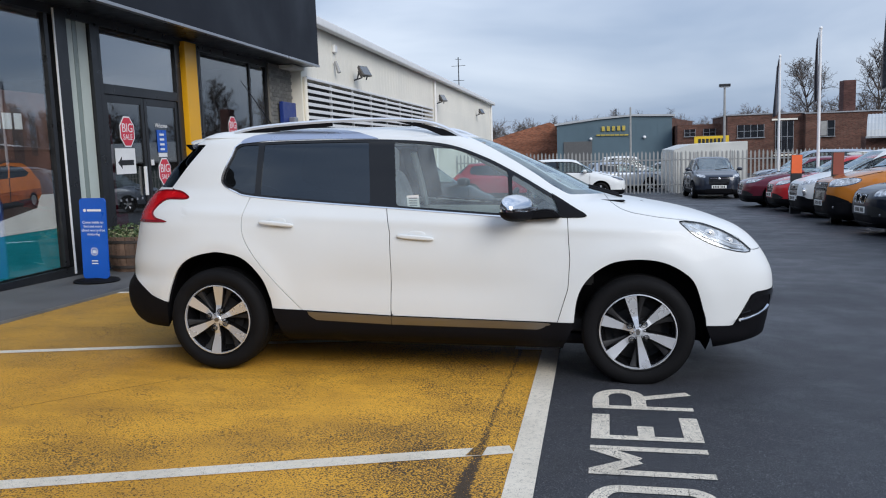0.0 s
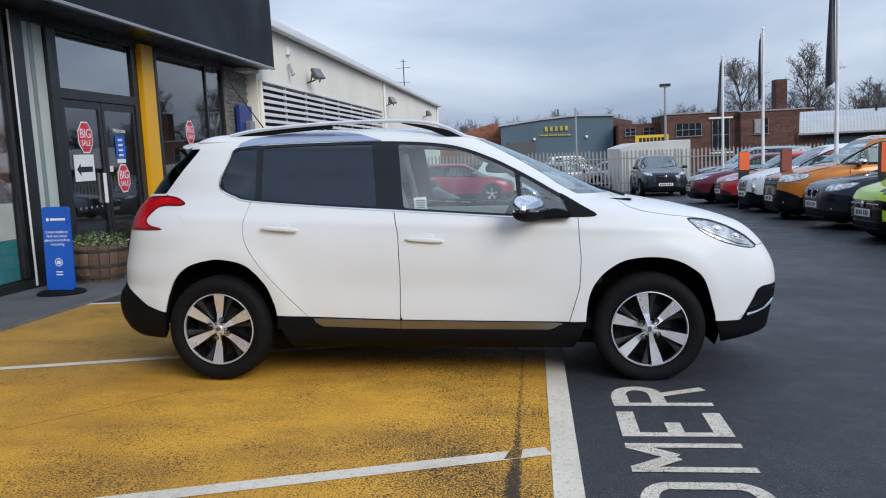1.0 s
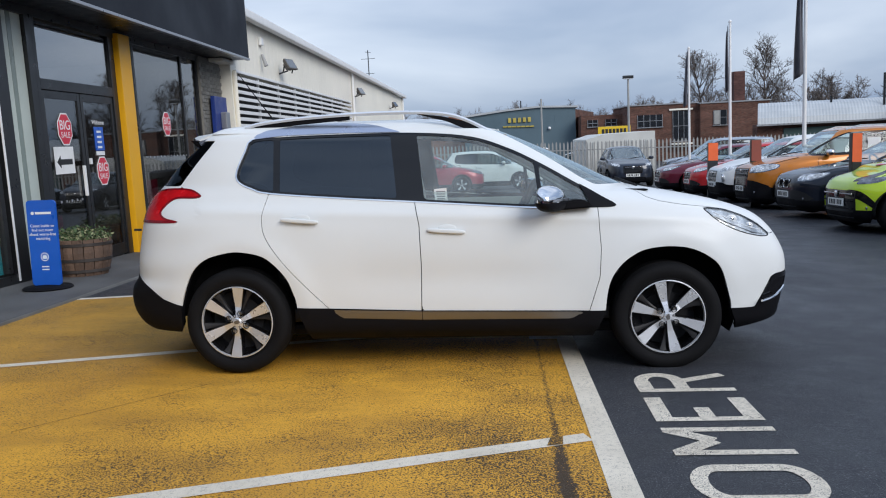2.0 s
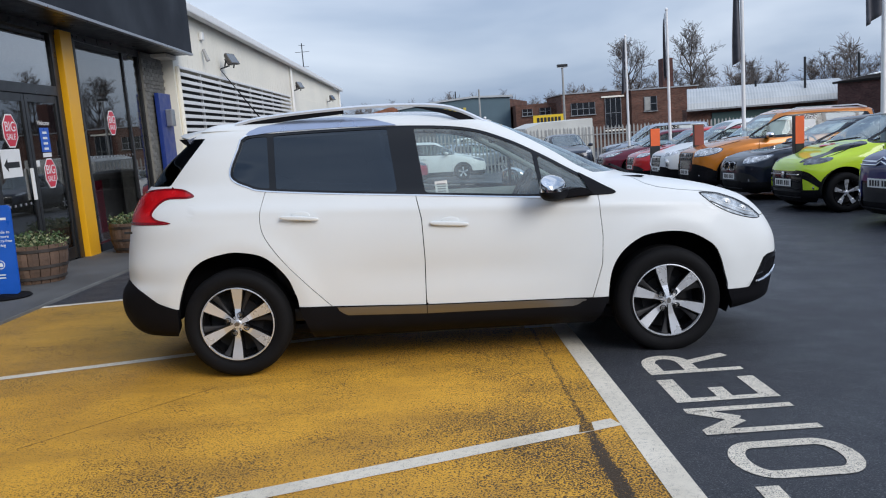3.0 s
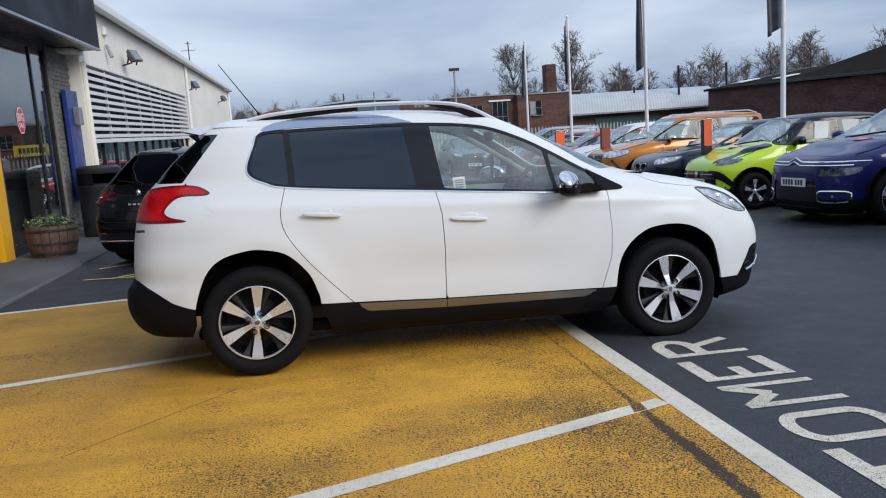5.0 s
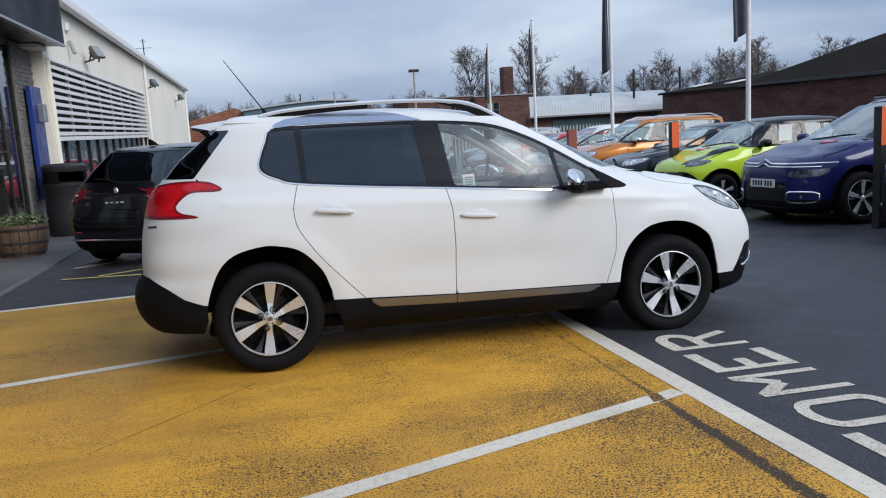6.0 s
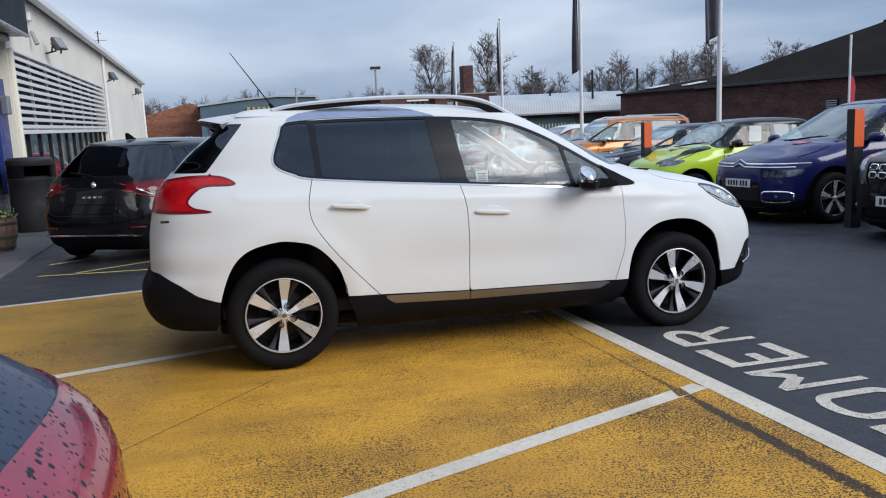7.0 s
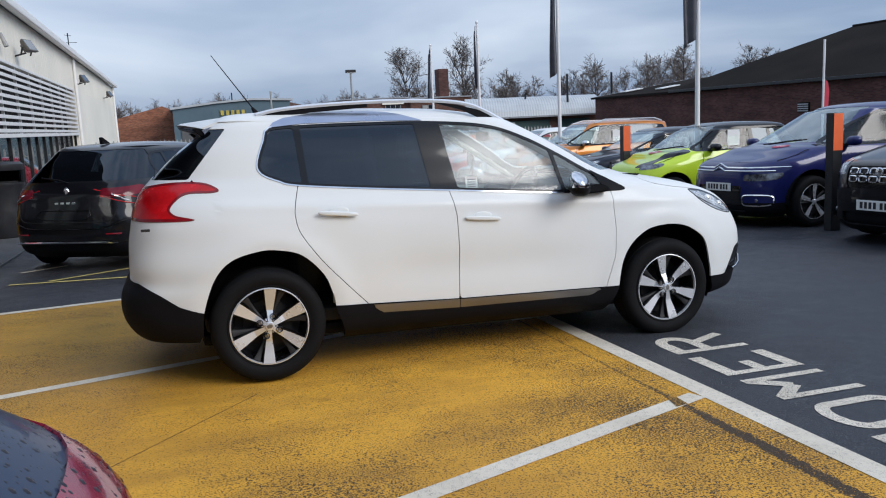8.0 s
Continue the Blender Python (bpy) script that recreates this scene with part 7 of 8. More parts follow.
# poster behind the first window, flat print
ps = tagged(part("window_poster", box(FX - 0.045, FX - 0.03, 0.2, 2.92, 0.58, 2.12), M_PICSKY), "large printed poster of an orange car behind glass", "poster")
part("print_road", slab([(0.2, 0.58), (2.92, 0.58), (2.92, 0.98), (0.2, 1.02)], FX - 0.03, FX - 0.027, "x"), M_PICROAD, ps)
M_PICDARK = surf("poster_dark_print", (0.07, 0.045, 0.04), rough=0.6, var=0.5, scale=5)
for a, b, c, d in ((0.9, 1.25, 1.25, 1.95), (1.45, 1.72, 1.45, 1.95), (2.0, 2.2, 1.5, 1.72), (2.34, 2.5, 1.30, 1.95), (2.62, 2.72, 1.42, 1.9)):
    part("print_wall_window", box(FX - 0.0295, FX - 0.0275, a, b, c, d), M_PICDARK, ps)
part("print_shadow", slab([(1.2, 0.74), (1.9, 0.72), (2.62, 0.84), (2.66, 0.92), (1.2, 0.90)], FX - 0.0272, FX - 0.0262, "x"), M_PICDARK, ps)
part("print_car", slab([(1.2, 0.86), (1.2, 1.13), (1.75, 1.15), (1.88, 1.24), (2.02, 1.33), (2.18, 1.37), (2.42, 1.355), (2.56, 1.28), (2.64, 1.19), (2.70, 1.14), (2.71, 0.99), (2.64, 0.92), (2.25, 0.87), (1.6, 0.82)], FX - 0.027, FX - 0.024, "x"), M_PICCAR, ps)
part("print_window", slab([(1.84, 1.175), (1.96, 1.265), (2.06, 1.315), (2.2, 1.325), (2.42, 1.30), (2.53, 1.235), (2.48, 1.20), (2.2, 1.185)], FX - 0.024, FX - 0.022, "x"), M_INK, ps)
part("print_roof", slab([(1.86, 1.25), (2.02, 1.345), (2.18, 1.385), (2.42, 1.37), (2.56, 1.295), (2.42, 1.345), (2.18, 1.355), (2.02, 1.315)], FX - 0.0236, FX - 0.0215, "x"), M_PICDARK, ps)
part("print_flank", slab([(1.75, 1.02), (2.70, 1.06), (2.71, 0.99), (2.64, 0.955), (2.25, 0.92), (1.75, 0.93)], FX - 0.0238, FX - 0.0225, "x"), surf("poster_deep_orange_print", (0.30, 0.075, 0.015), rough=0.5, var=0.4, scale=9), ps)
part("print_door_line", slab([(2.20, 0.93), (2.212, 0.93), (2.222, 1.19), (2.21, 1.19)], FX - 0.0224, FX - 0.0214, "x"), M_INK, ps)
part("print_pillar", slab([(2.20, 1.19), (2.225, 1.19), (2.235, 1.325), (2.215, 1.325)], FX - 0.0218, FX - 0.0208, "x"), M_PICCAR, ps)
part("print_sill", slab([(1.2, 0.86), (1.6, 0.82), (2.25, 0.87), (2.64, 0.92), (2.62, 0.965), (2.2, 0.93), (1.6, 0.90), (1.2, 0.93)], FX - 0.0238, FX - 0.022, "x"), M_INK, ps)
part("print_lamp", slab([(1.2, 1.06), (1.42, 1.08), (1.5, 1.04), (1.3, 1.02)], FX - 0.0238, FX - 0.022, "x"), M_PICROAD, ps)
for y, r, zc in ((1.98, 0.105, 0.88), (2.57, 0.065, 0.935)):
    for name, k, mt, x0 in (("print_wheel", 1.0, M_INK, 0.0225), ("print_rim", 0.62, M_EDGE, 0.0205)):
        part(name, slab([(y + k * r * math.cos(a), zc + k * 1.35 * r * math.sin(a)) for a in np.linspace(0, 2 * math.pi, 18)[:-1]], FX - x0 - 0.002, FX - x0, "x"), mt, ps)
part("teal_base", box(FX - 0.045, FX - 0.03, 0.2, 2.92, 0.12, 0.577), M_TEAL, ps)
for a, b in ((2.05, 2.17), (2.20, 2.34), (2.38, 2.50)):
    part("bar", box(FX - 0.0265, FX - 0.0235, a, b, 1.71, 1.88), M_WHITEINK, ps)
tagged(part("pale_partition", box(FX - 0.5, FX - 0.45, 1.55, 2.35, -0.02, 3.1), M_OFFICE), "pale upright partition behind the shopfront poster", "partition")

# dim furniture behind the glass
M_MAROON = surf("maroon_banner_cloth", (0.30, 0.02, 0.05), rough=0.7, var=0.2)
sb = tagged(part("floor_banner", box(-5.72, -5.69, 4.30, 5.15, -0.02, 2.0, 0.004), M_MAROON), "tall maroon printed sale banner inside the showroom", "banner", "banners inside the showroom")
text_part("SALE", 0.34, M_EDGE, sb, facing_x(-5.685, 4.72, 1.62))
for y0, y1, z1 in ((8.2, 9.0, 0.9), (5.25, 5.6, 0.55)):
    tagged(part("floor_banner", box(-5.85, -5.82, y0, y1, -0.02, z1, 0.004), M_MAROON), "maroon printed floor banner inside the showroom", "banner", "banners inside the showroom")
for y, z in ((4.4, 1.0), (5.3, 0.9), (7.4, 1.0)):
    tagged(part("showroom_desk", box(-8.2, -7.2, y - 0.7, y + 0.7, -0.02, z, 0.02), M_SHOWWALL), "dim grey reception desk inside the showroom", "desk", "desks inside the showroom")

# ---- brick pier, blue panel, bin ----
pier = structure(part("wall_pier", box(-5.6, -4.985, 9.40, 10.56, -0.6, 3.12), M_MORTAR), "grey brick pier at the end of the shopfront", "wall")
structure(part("pier_cap", box(-5.5, -4.7, 9.95, 10.62, 3.06, 3.13, 0.01), M_CREAM), "pale pipe casing over the pier", "trim")
bp = tagged(part("blue_panel_sign", box(-4.93, -4.85, 9.70, 10.42, 0.45, 2.40, 0.012), M_DEEPBLUE), "deep blue upright wall panel on the brick pier", "sign")
part("junction_box", box(-4.85, -4.73, 9.98, 10.20, 1.78, 2.10, 0.02), M_EDGE, bp, "pale grey box on the blue panel")
part("white_note", box(-4.85, -4.846, 9.9, 10.2, 0.72, 0.84), M_WHITEINK, bp)


def litter_bin(x, y):
    b = empty("litter_bin", on_ground(x, y) @ Matrix.Diagonal((1.04, 1.04, 0.99, 1)), "black drum-shaped litter bin with hooded top", "bin")
    part("bin_drum", lathe([(0.30, 0.03), (0.32, 0.06), (0.33, 0.5), (0.33, 0.86), (0.345, 0.88), (0.345, 0.92), (0.31, 0.93)], 32, "z"), M_BINPLASTIC, b, smooth=True)
    part("bin_hood", lathe([(0.33, 1.12), (0.345, 1.14), (0.345, 1.22), (0.30, 1.26), (0.001, 1.27)], 32, "z"), M_BINPLASTIC, b, smooth=True)
    bm = bmesh.new()
    turns = np.linspace(radians(-20), radians(265), 28)
    loops = [[bm.verts.new((r * math.cos(a), r * math.sin(a), z)) for a in turns] for r, z in ((0.335, 0.92), (0.335, 1.14), (0.31, 1.14), (0.31, 0.92))]
    for p, q in zip(loops, loops[1:] + loops[:1]):
        for i in range(len(turns) - 1):
            bm.faces.new((p[i], p[i + 1], q[i + 1], q[i]))
    bmesh.ops.recalc_face_normals(bm, faces=bm.faces)
    part("hood_wall", bm, M_BLACKP, b, smooth=True)
    part("bin_liner", lathe([(0.27, 0.95), (0.27, 0.6), (0.001, 0.6)], 20, "z"), M_DARK, b)


litter_bin(-4.42, 9.30)


def barrel_planter(x, y, seed, label):
    rng = random.Random(seed)
    b = empty("barrel_planter", on_ground(x, y) @ Matrix.Translation((0, 0, 0.03)), label, "planter", "half-barrel planters by the entrance")
    n = 18
    for k in range(n):
        a0, a1 = 2 * math.pi * k / n + 0.012, 2 * math.pi * (k + 1) / n - 0.012
        bm = bmesh.new()
        rings = []
        for r, z in ((0.27, 0.0), (0.315, 0.14), (0.335, 0.28), (0.335, 0.43)):
            rings.append([bm.verts.new((rr * math.cos(a), rr * math.sin(a), z)) for rr, a in ((r, a0), (r + 0.004, (a0 + a1) / 2), (r, a1), (r - 0.025, a1), (r - 0.025, a0))])
        for p, q in zip(rings, rings[1:]):
            for i in range(5):
                bm.faces.new((p[i], p[(i + 1) % 5], q[(i + 1) % 5], q[i]))
        bm.faces.new(rings[-1])
        bm.faces.new(rings[0])
        bmesh.ops.recalc_face_normals(bm, faces=bm.faces)
        part("stave", bm, M_WOOD, b)
    for z, r in ((0.06, 0.298), (0.19, 0.328), (0.37, 0.342)):
        part("hoop", lathe([(r, z - 0.018), (r + 0.004, z - 0.016), (r + 0.006, z + 0.016), (r + 0.002, z + 0.018)], 36, "z"), M_HOOP, b, smooth=True)
    part("soil", lathe([(0.31, 0.385), (0.2, 0.40), (0.001, 0.41)], 24, "z"), M_SOIL, b)
    for name, mt, cnt, hh in (("leaves", M_LEAF, 520, 0.17), ("pale_leaves", M_LEAF2, 260, 0.14)):
        V, F = [], []
        for _ in range(cnt):
            r, a = 0.33 * math.sqrt(rng.random()), rng.uniform(0, 6.283)
            c = Vector((r * math.cos(a), r * math.sin(a), 0.40 + hh * rng.random() ** 1.5 * (1.1 - r)))
            d = Vector((rng.gauss(0, 1), rng.gauss(0, 1), rng.uniform(0.1, 1.2))).normalized()
            s = d.orthogonal().normalized()
            s.rotate(Matrix.Rotation(rng.uniform(0, 6.283), 3, d))
            L, w = rng.uniform(0.025, 0.06), rng.uniform(0.008, 0.02)
            i = len(V)
            V += [c, c + d * L * 0.5 + s * w, c + d * L, c + d * L * 0.5 - s * w]
            F.append((i, i + 1, i + 2, i + 3))
        ob = add_mesh(name, V, F, mt, b, "small winter bedding leaves")
        ob["kind"] = "stuff"


barrel_planter(-4.60, 3.72, 2, "weathered half-barrel planter with low green bedding")
barrel_planter(-4.45, 6.45, 3, "weathered half-barrel planter with pale flowering bedding")


def board_sign(x, y, turn):
    s = empty("board_sign", on_ground(x, y) @ Matrix.Translation((0, 0, 0.03)) @ pose(0, 0, 0, 0, 0, turn), "bright blue rounded pavement sign with white lettering", "sign")
    part("sign_base", lathe([(0.001, 0.0), (0.23, 0.0), (0.25, 0.012), (0.23, 0.03), (0.001, 0.045)], 32, "z"), M_BLACKP, s, "black round foot", smooth=True)
    pts = []
    for cx, cz, a0 in ((0.12, 0.895, 0), (-0.12, 0.895, 90), (-0.12, 0.075, 180), (0.12, 0.075, 270)):
        pts += [(cx + 0.04 * math.cos(radians(a0 + 18 * k)), cz + 0.04 * math.sin(radians(a0 + 18 * k))) for k in range(6)]
    bd = part("sign_board", slab(pts, -0.012, 0.012, "y", 0.0), M_BLUE, s)
    text_part("Come inside to\nfind out more\nabout worry-free\nmotoring", 0.042, M_WHITEINK, bd, pose(0, -0.014, 0.60, 90, 0, 0))
    part("logo_disc", lathe([(0.001, 0), (0.018, 0)], 18, "y"), M_WHITEINK, bd).matrix_local = Matrix.Translation((-0.095, -0.0145, 0.80))
    part("logo_bar", box(-0.065, 0.11, -0.0145, -0.013, 0.788, 0.812), M_WHITEINK, bd)
    part("ring", lathe([(0.045, 0), (0.037, 0)], 24, "y"), M_WHITEINK, bd).matrix_local = Matrix.Translation((0, -0.0145, 0.34))
    part("car_mark", slab([(-0.024, 0.32), (-0.024, 0.338), (-0.014, 0.358), (0.014, 0.358), (0.024, 0.338), (0.024, 0.32)], -0.0145, -0.013, "y"), M_WHITEINK, bd)
    for k in range(2):
        part("bar", box(-0.04, 0.04, -0.0145, -0.013, 0.20 + 0.03 * k, 0.212 + 0.03 * k), M_WHITEINK, bd)


board_sign(-4.42, 2.62, -2)

# ---- white clad building ----
WX = -4.775
structure(part("wall_white_lower", box(-5.2, WX, 10.60, 44.5, -2.0, 0.25), M_CREAM), "cream wall base of the long white building", "wall")
structure(part("wall_white_upper", box(-5.2, WX, 10.60, 44.5, 2.97, 4.10), M_CREAM), "cream metal clad wall above the louvres", "wall")
structure(part("wall_white_pier", box(-5.2, WX, 10.60, 10.90, 0.25, 2.97), M_CREAM), "cream pier beside the louvres", "wall")
structure(part("wall_white_far", box(-5.2, WX, 25.1, 44.5, 0.25, 2.97), M_CREAM), "cream clad wall beyond the louvres", "wall")
structure(part("wall_white_end", box(-16, -5.2, 44.2, 44.5, -2.0, 4.10), M_CREAM), "cream end wall of the long building", "wall")
structure(part("wall_white_start", box(-16, -5.65, 10.60, 10.9, -2.0, 4.6), M_CREAM), "cream side wall of the long building", "wall")
# near-black sheet that paints in the shade behind the slats
structure(part("louvre_backing", box(-5.15, -5.1, 10.9, 25.1, 1.46, 2.97), M_DARK), "near-black sheet that paints the shade behind the louvres", "wall")
structure(part("roof_white", slab([(-4.55, 4.16), (-4.55, 4.24), (-10.0, 5.5), (-16.0, 4.2), (-16.0, 4.1), (-10.0, 5.38)], 10.4, 44.8, "y"), M_ROOFGREY), "pale sheet roof of the long building", "roof")
structure(part("gutter", box(-4.70, -4.52, 10.5, 44.85, 4.06, 4.24, 0.03), M_LOUVRE), "white eaves gutter of the long building", "gutter")
for k in range(96):
    y = 10.95 + k * 0.35
    if y < 44.4:
        part("cladding_rib", box(WX, WX + 0.0025, y, y + 0.03, 2.98, 4.06), M_CREAM, bpy.data.objects["wall_white_upper"])
lv = tagged(part("louvre_screen", box(-4.80, -4.755, 10.9, 25.05, 2.93, 2.985, 0.006), M_LOUVRE), "long white horizontal louvre screen over the windows", "louvre")
part("louvre_rail", box(-4.80, -4.74, 10.9, 25.05, 1.44, 1.52, 0.006), M_LOUVRE, lv)
slat_bm = slab([(-4.83, 0.0), (-4.745, -0.035), (-4.74, -0.028), (-4.74, 0.036), (-4.76, 0.04), (-4.83, 0.012)], 0.0, 1.74, "y")
slat0 = part("louvre_slat", slat_bm, M_LOUVRE, lv)
slat_me = slat0.data
bpy.data.objects.remove(slat0)
for j in range(8):
    for i in range(10):
        ob = new("louvre_slat", slat_me)
        ob.parent = lv
        ob.matrix_local = Matrix.Translation((0, 10.92 + j * 1.765, 1.575 + i * 0.138))
    part("louvre_post", box(-4.85, -4.80, 10.90 + j * 1.765 - 0.03, 10.90 + j * 1.765 + 0.03, 1.46, 2.96), M_LOUVRE, lv)
structure(part("office_wall", box(-6.9, -6.8, 10.9, 25.1, -0.6, 1.46), M_OFFICE), "pale office wall behind the ribbon window", "wall")
structure(part("office_ceiling", box(-6.8, -5.2, 10.9, 25.1, 1.46, 1.5), M_OFFICE), "pale office ceiling behind the ribbon window", "ceiling")
structure(part("office_floor", box(-6.8, -5.2, 10.9, 25.1, -0.65, -0.55), M_SHOWFLOOR), "office floor behind the ribbon window", "floor")
for k, mt in enumerate((M_YELLOWSIGN, M_RED, M_TEAL, M_PAPER, M_RED, M_YELLOWSIGN, M_PAPER, M_TEAL)):
    tagged(part("wall_poster", box(-6.8, -6.79, 11.5 + 1.6 * k, 12.3 + 1.6 * k, 0.55, 1.25), mt), "plain coloured poster on the office wall", "poster", "posters on the office wall")
w5 = structure(part("window_5", box(-4.90, -4.89, 10.9, 25.05, 0.25, 1.44), M_COATEDGLASS), "dark ribbon window under the white louvres", "window")
for k in range(13):
    y = 10.92 + k * 1.17
    part("window_frame", box(-4.92, -4.85, y - 0.03, y + 0.03, 0.25, 1.44, 0.004), M_FRAME, w5)
part("window_sill", box(-4.92, -4.74, 10.9, 25.05, 0.2, 0.262, 0.006), M_EDGE, w5)


M_LAMPGREY = surf("lamp_grey", (0.11, 0.10, 0.09), rough=0.5, var=0.2)


def flood_lamp(y, z, turn):
    f = empty("flood_lamp", Matrix.Translation((WX, y, z)) @ pose(0, 0, 0, 0, 0, turn) @ Matrix.Diagonal((0.85, 0.85, 0.85, 1)), "grey wall-mounted floodlight on an arm", "lamp", "floodlights on the white building")
    part("lamp_arm", tube((0, 0, -0.16), (0.30, 0, -0.10), 0.022, n=8), M_FRAME, f)
    turn_head = pose(0.38, 0, 0.06, 0, 58, 0)
    bm = bmesh.new()
    rows = [[bm.verts.new((sx * a, sy * b_, z_)) for sx, sy in ((-1, -1), (1, -1), (1, 1), (-1, 1))] for a, b_, z_ in ((0.09, 0.10, -0.10), (0.15, 0.19, -0.03), (0.17, 0.215, 0.03), (0.17, 0.215, 0.06))]
    for p, q in zip(rows, rows[1:]):
        for i in range(4):
            bm.faces.new((p[i], p[(i + 1) % 4], q[(i + 1) % 4], q[i]))
    bm.faces.new(rows[0])
    bm.faces.new(rows[-1])
    bmesh.ops.recalc_face_normals(bm, faces=bm.faces)
    bmesh.ops.transform(bm, matrix=turn_head, verts=bm.verts)
    hd = part("lamp_head", bm, M_LAMPGREY, f)
    bm = box(-0.145, 0.145, -0.19, 0.19, 0.061, 0.066)
    bmesh.ops.transform(bm, matrix=turn_head, verts=bm.verts)
    part("lamp_glass", bm, M_WINDOWDK, hd)
    for k in range(5):
        bm = box(-0.10, 0.10, -0.105 + 0.05 * k, -0.095 + 0.05 * k, -0.13, -0.09)
        bmesh.ops.transform(bm, matrix=turn_head, verts=bm.verts)
        part("cooling_fin", bm, M_LAMPGREY, hd)
    for sy in (-0.228, 0.222):
        bm = slab([(-0.03, -0.02), (0.03, -0.02), (0.02, -0.22), (-0.02, -0.22)], sy, sy + 0.006, "y")
        bmesh.ops.transform(bm, matrix=pose(0.36, 0, 0.05, 0, 20, 0), verts=bm.verts)
        part("lamp_bracket", bm, M_FRAME, f)


for y in (14.5, 25.8, 37.6):
    flood_lamp(y, 3.32, -20)
cm = tagged(part("alarm_box", box(WX, WX + 0.08, 12.78, 12.98, 3.68, 3.86, 0.03), M_LOUVRE), "white alarm box under the eaves", "box")
cc = tagged(part("wall_camera", tube((WX + 0.05, 12.85, 3.48), (WX + 0.14, 12.82, 3.22), 0.035, 0.045, n=10), surf("camera_grey", (0.3, 0.3, 0.3), rough=0.4)), "grey tubular security camera on the wall", "camera")
structure(part("downpipe", tube((WX + 0.06, 25.4, -1.0), (WX + 0.06, 25.4, 4.1), 0.05, n=10), M_LOUVRE), "white downpipe on the long building", "pipe")
structure(part("downpipe", tube((WX + 0.06, 44.2, -1.3), (WX + 0.06, 44.2, 4.1), 0.06, n=10), M_LOUVRE), "white downpipe on the long building", "pipe")
structure(part("downpipe", tube((WX + 0.04, 10.72, -0.5), (WX + 0.04, 10.72, 2.95), 0.045, n=10), M_CREAM), "cream downpipe beside the pier", "pipe")
an = empty("roof_antenna", Matrix.Translation((-6.8, 45.0, 4.4)), "thin rooftop antenna mast with cross bars", "antenna")
part("mast", tube((0, 0, 0), (0, 0, 2.75), 0.03, n=6), M_FRAME, an)
for z, a in ((2.2, 0.4), (1.3, 0.9), (2.6, 1.3)):
    part("cross_bar", tube((-0.45 * math.cos(a), -0.45 * math.sin(a), z), (0.45 * math.cos(a), 0.45 * math.sin(a), z + 0.05), 0.015, n=5), M_FRAME, an)

# yellow marks on the tarmac beside the walkway
M_THINY = surf("thin_yellow_line_paint", (0.52, 0.42, 0.14), rough=0.7, var=0.4, scale=20)
for a, b, mat, words in (((-3.42, 3.84), (-2.0, 3.68), M_THINY, "thin faded yellow line on dark tarmac"), ((-3.05, 3.88), (-2.1, 4.54), M_THINY, "thin faded yellow line on dark tarmac"), ((-3.46, 4.73), (-3.02, 5.08), M_LINE, "short worn white line on dark tarmac")):
    d = np.array(b) - np.array(a)
    nn = np.array([-d[1], d[0]]) / np.linalg.norm(d) * 0.032
    patch("bay_mark", [np.array(a) - nn, np.array(b) - nn, np.array(b) + nn, np.array(a) + nn], mat, 0.006, words, "road marking")
patch("kerb", [(-3.825, -12), (-3.79, -12), (-3.79, 10.5), (-3.825, 10.5)], surf("pale_kerb_edge", (0.15, 0.15, 0.145), rough=0.8, var=0.35, scale=3, fine=80, bump=0.3), 0.026, "worn pale kerb edging of the walkway", "kerb", thick=0.07)

# ---- poles, flags and totems along the parked row ----
def flag_pole(x, y, height, flag_len, seed, cloth, side=-1):
    g = gz(x, y)
    f = empty("flag_pole", Matrix.Translation((x, y, g)), "white flagpole with limp dark banner", "flagpole", "flagpoles along the parked row")
    part("pole", tube((0, 0, 0), (0, 0, height), 0.045, 0.035, n=12), M_POLE, f, smooth=True)
    part("pole_cap", ball(0, 0, height + 0.03, 0.045, 0.045, 0.05), M_POLE, f, smooth=True)
    rng = random.Random(seed)
    nu, nv = 14, 30
    V, F = [], []
    ph = rng.uniform(0, 6)
    for j in range(nv + 1):
        t = j / nv
        wid = cloth * (0.35 + 0.65 * t ** 0.7)
        for i in range(nu + 1):
            u = i / nu
            V.append((side * (0.045 + u * wid * (0.75 + 0.25 * math.sin(3 * t + ph))), 0.05 * math.sin(u * 9 + ph + t * 2.2) * (0.3 + u) + 0.03 * math.sin(5 * t + 3 * u + ph), height - 0.05 - t * flag_len - 0.25 * u * (1 - 0.4 * t)))
    for j in range(nv):
        for i in range(nu):
            a = j * (nu + 1) + i
            F.append((a, a + 1, a + nu + 2, a + nu + 1))
    part_ob = add_mesh("banner", V, F, M_FLAG, f, "limp dark grey banner", smooth=True)
    md = part_ob.modifiers.new("thickness", "SOLIDIFY")
    md.thickness = 0.004


for k, (x, y, height, drop, cloth) in enumerate(((7.15, 22.1, 4.65, 1.75, 0.16), (7.08, 17.35, 4.72, 1.75, 0.15), (7.04, 12.05, 5.6, 2.75, 0.22), (7.03, 6.75, 5.6, 2.68, 0.46))):
    flag_pole(x, y, height, drop, k, cloth)


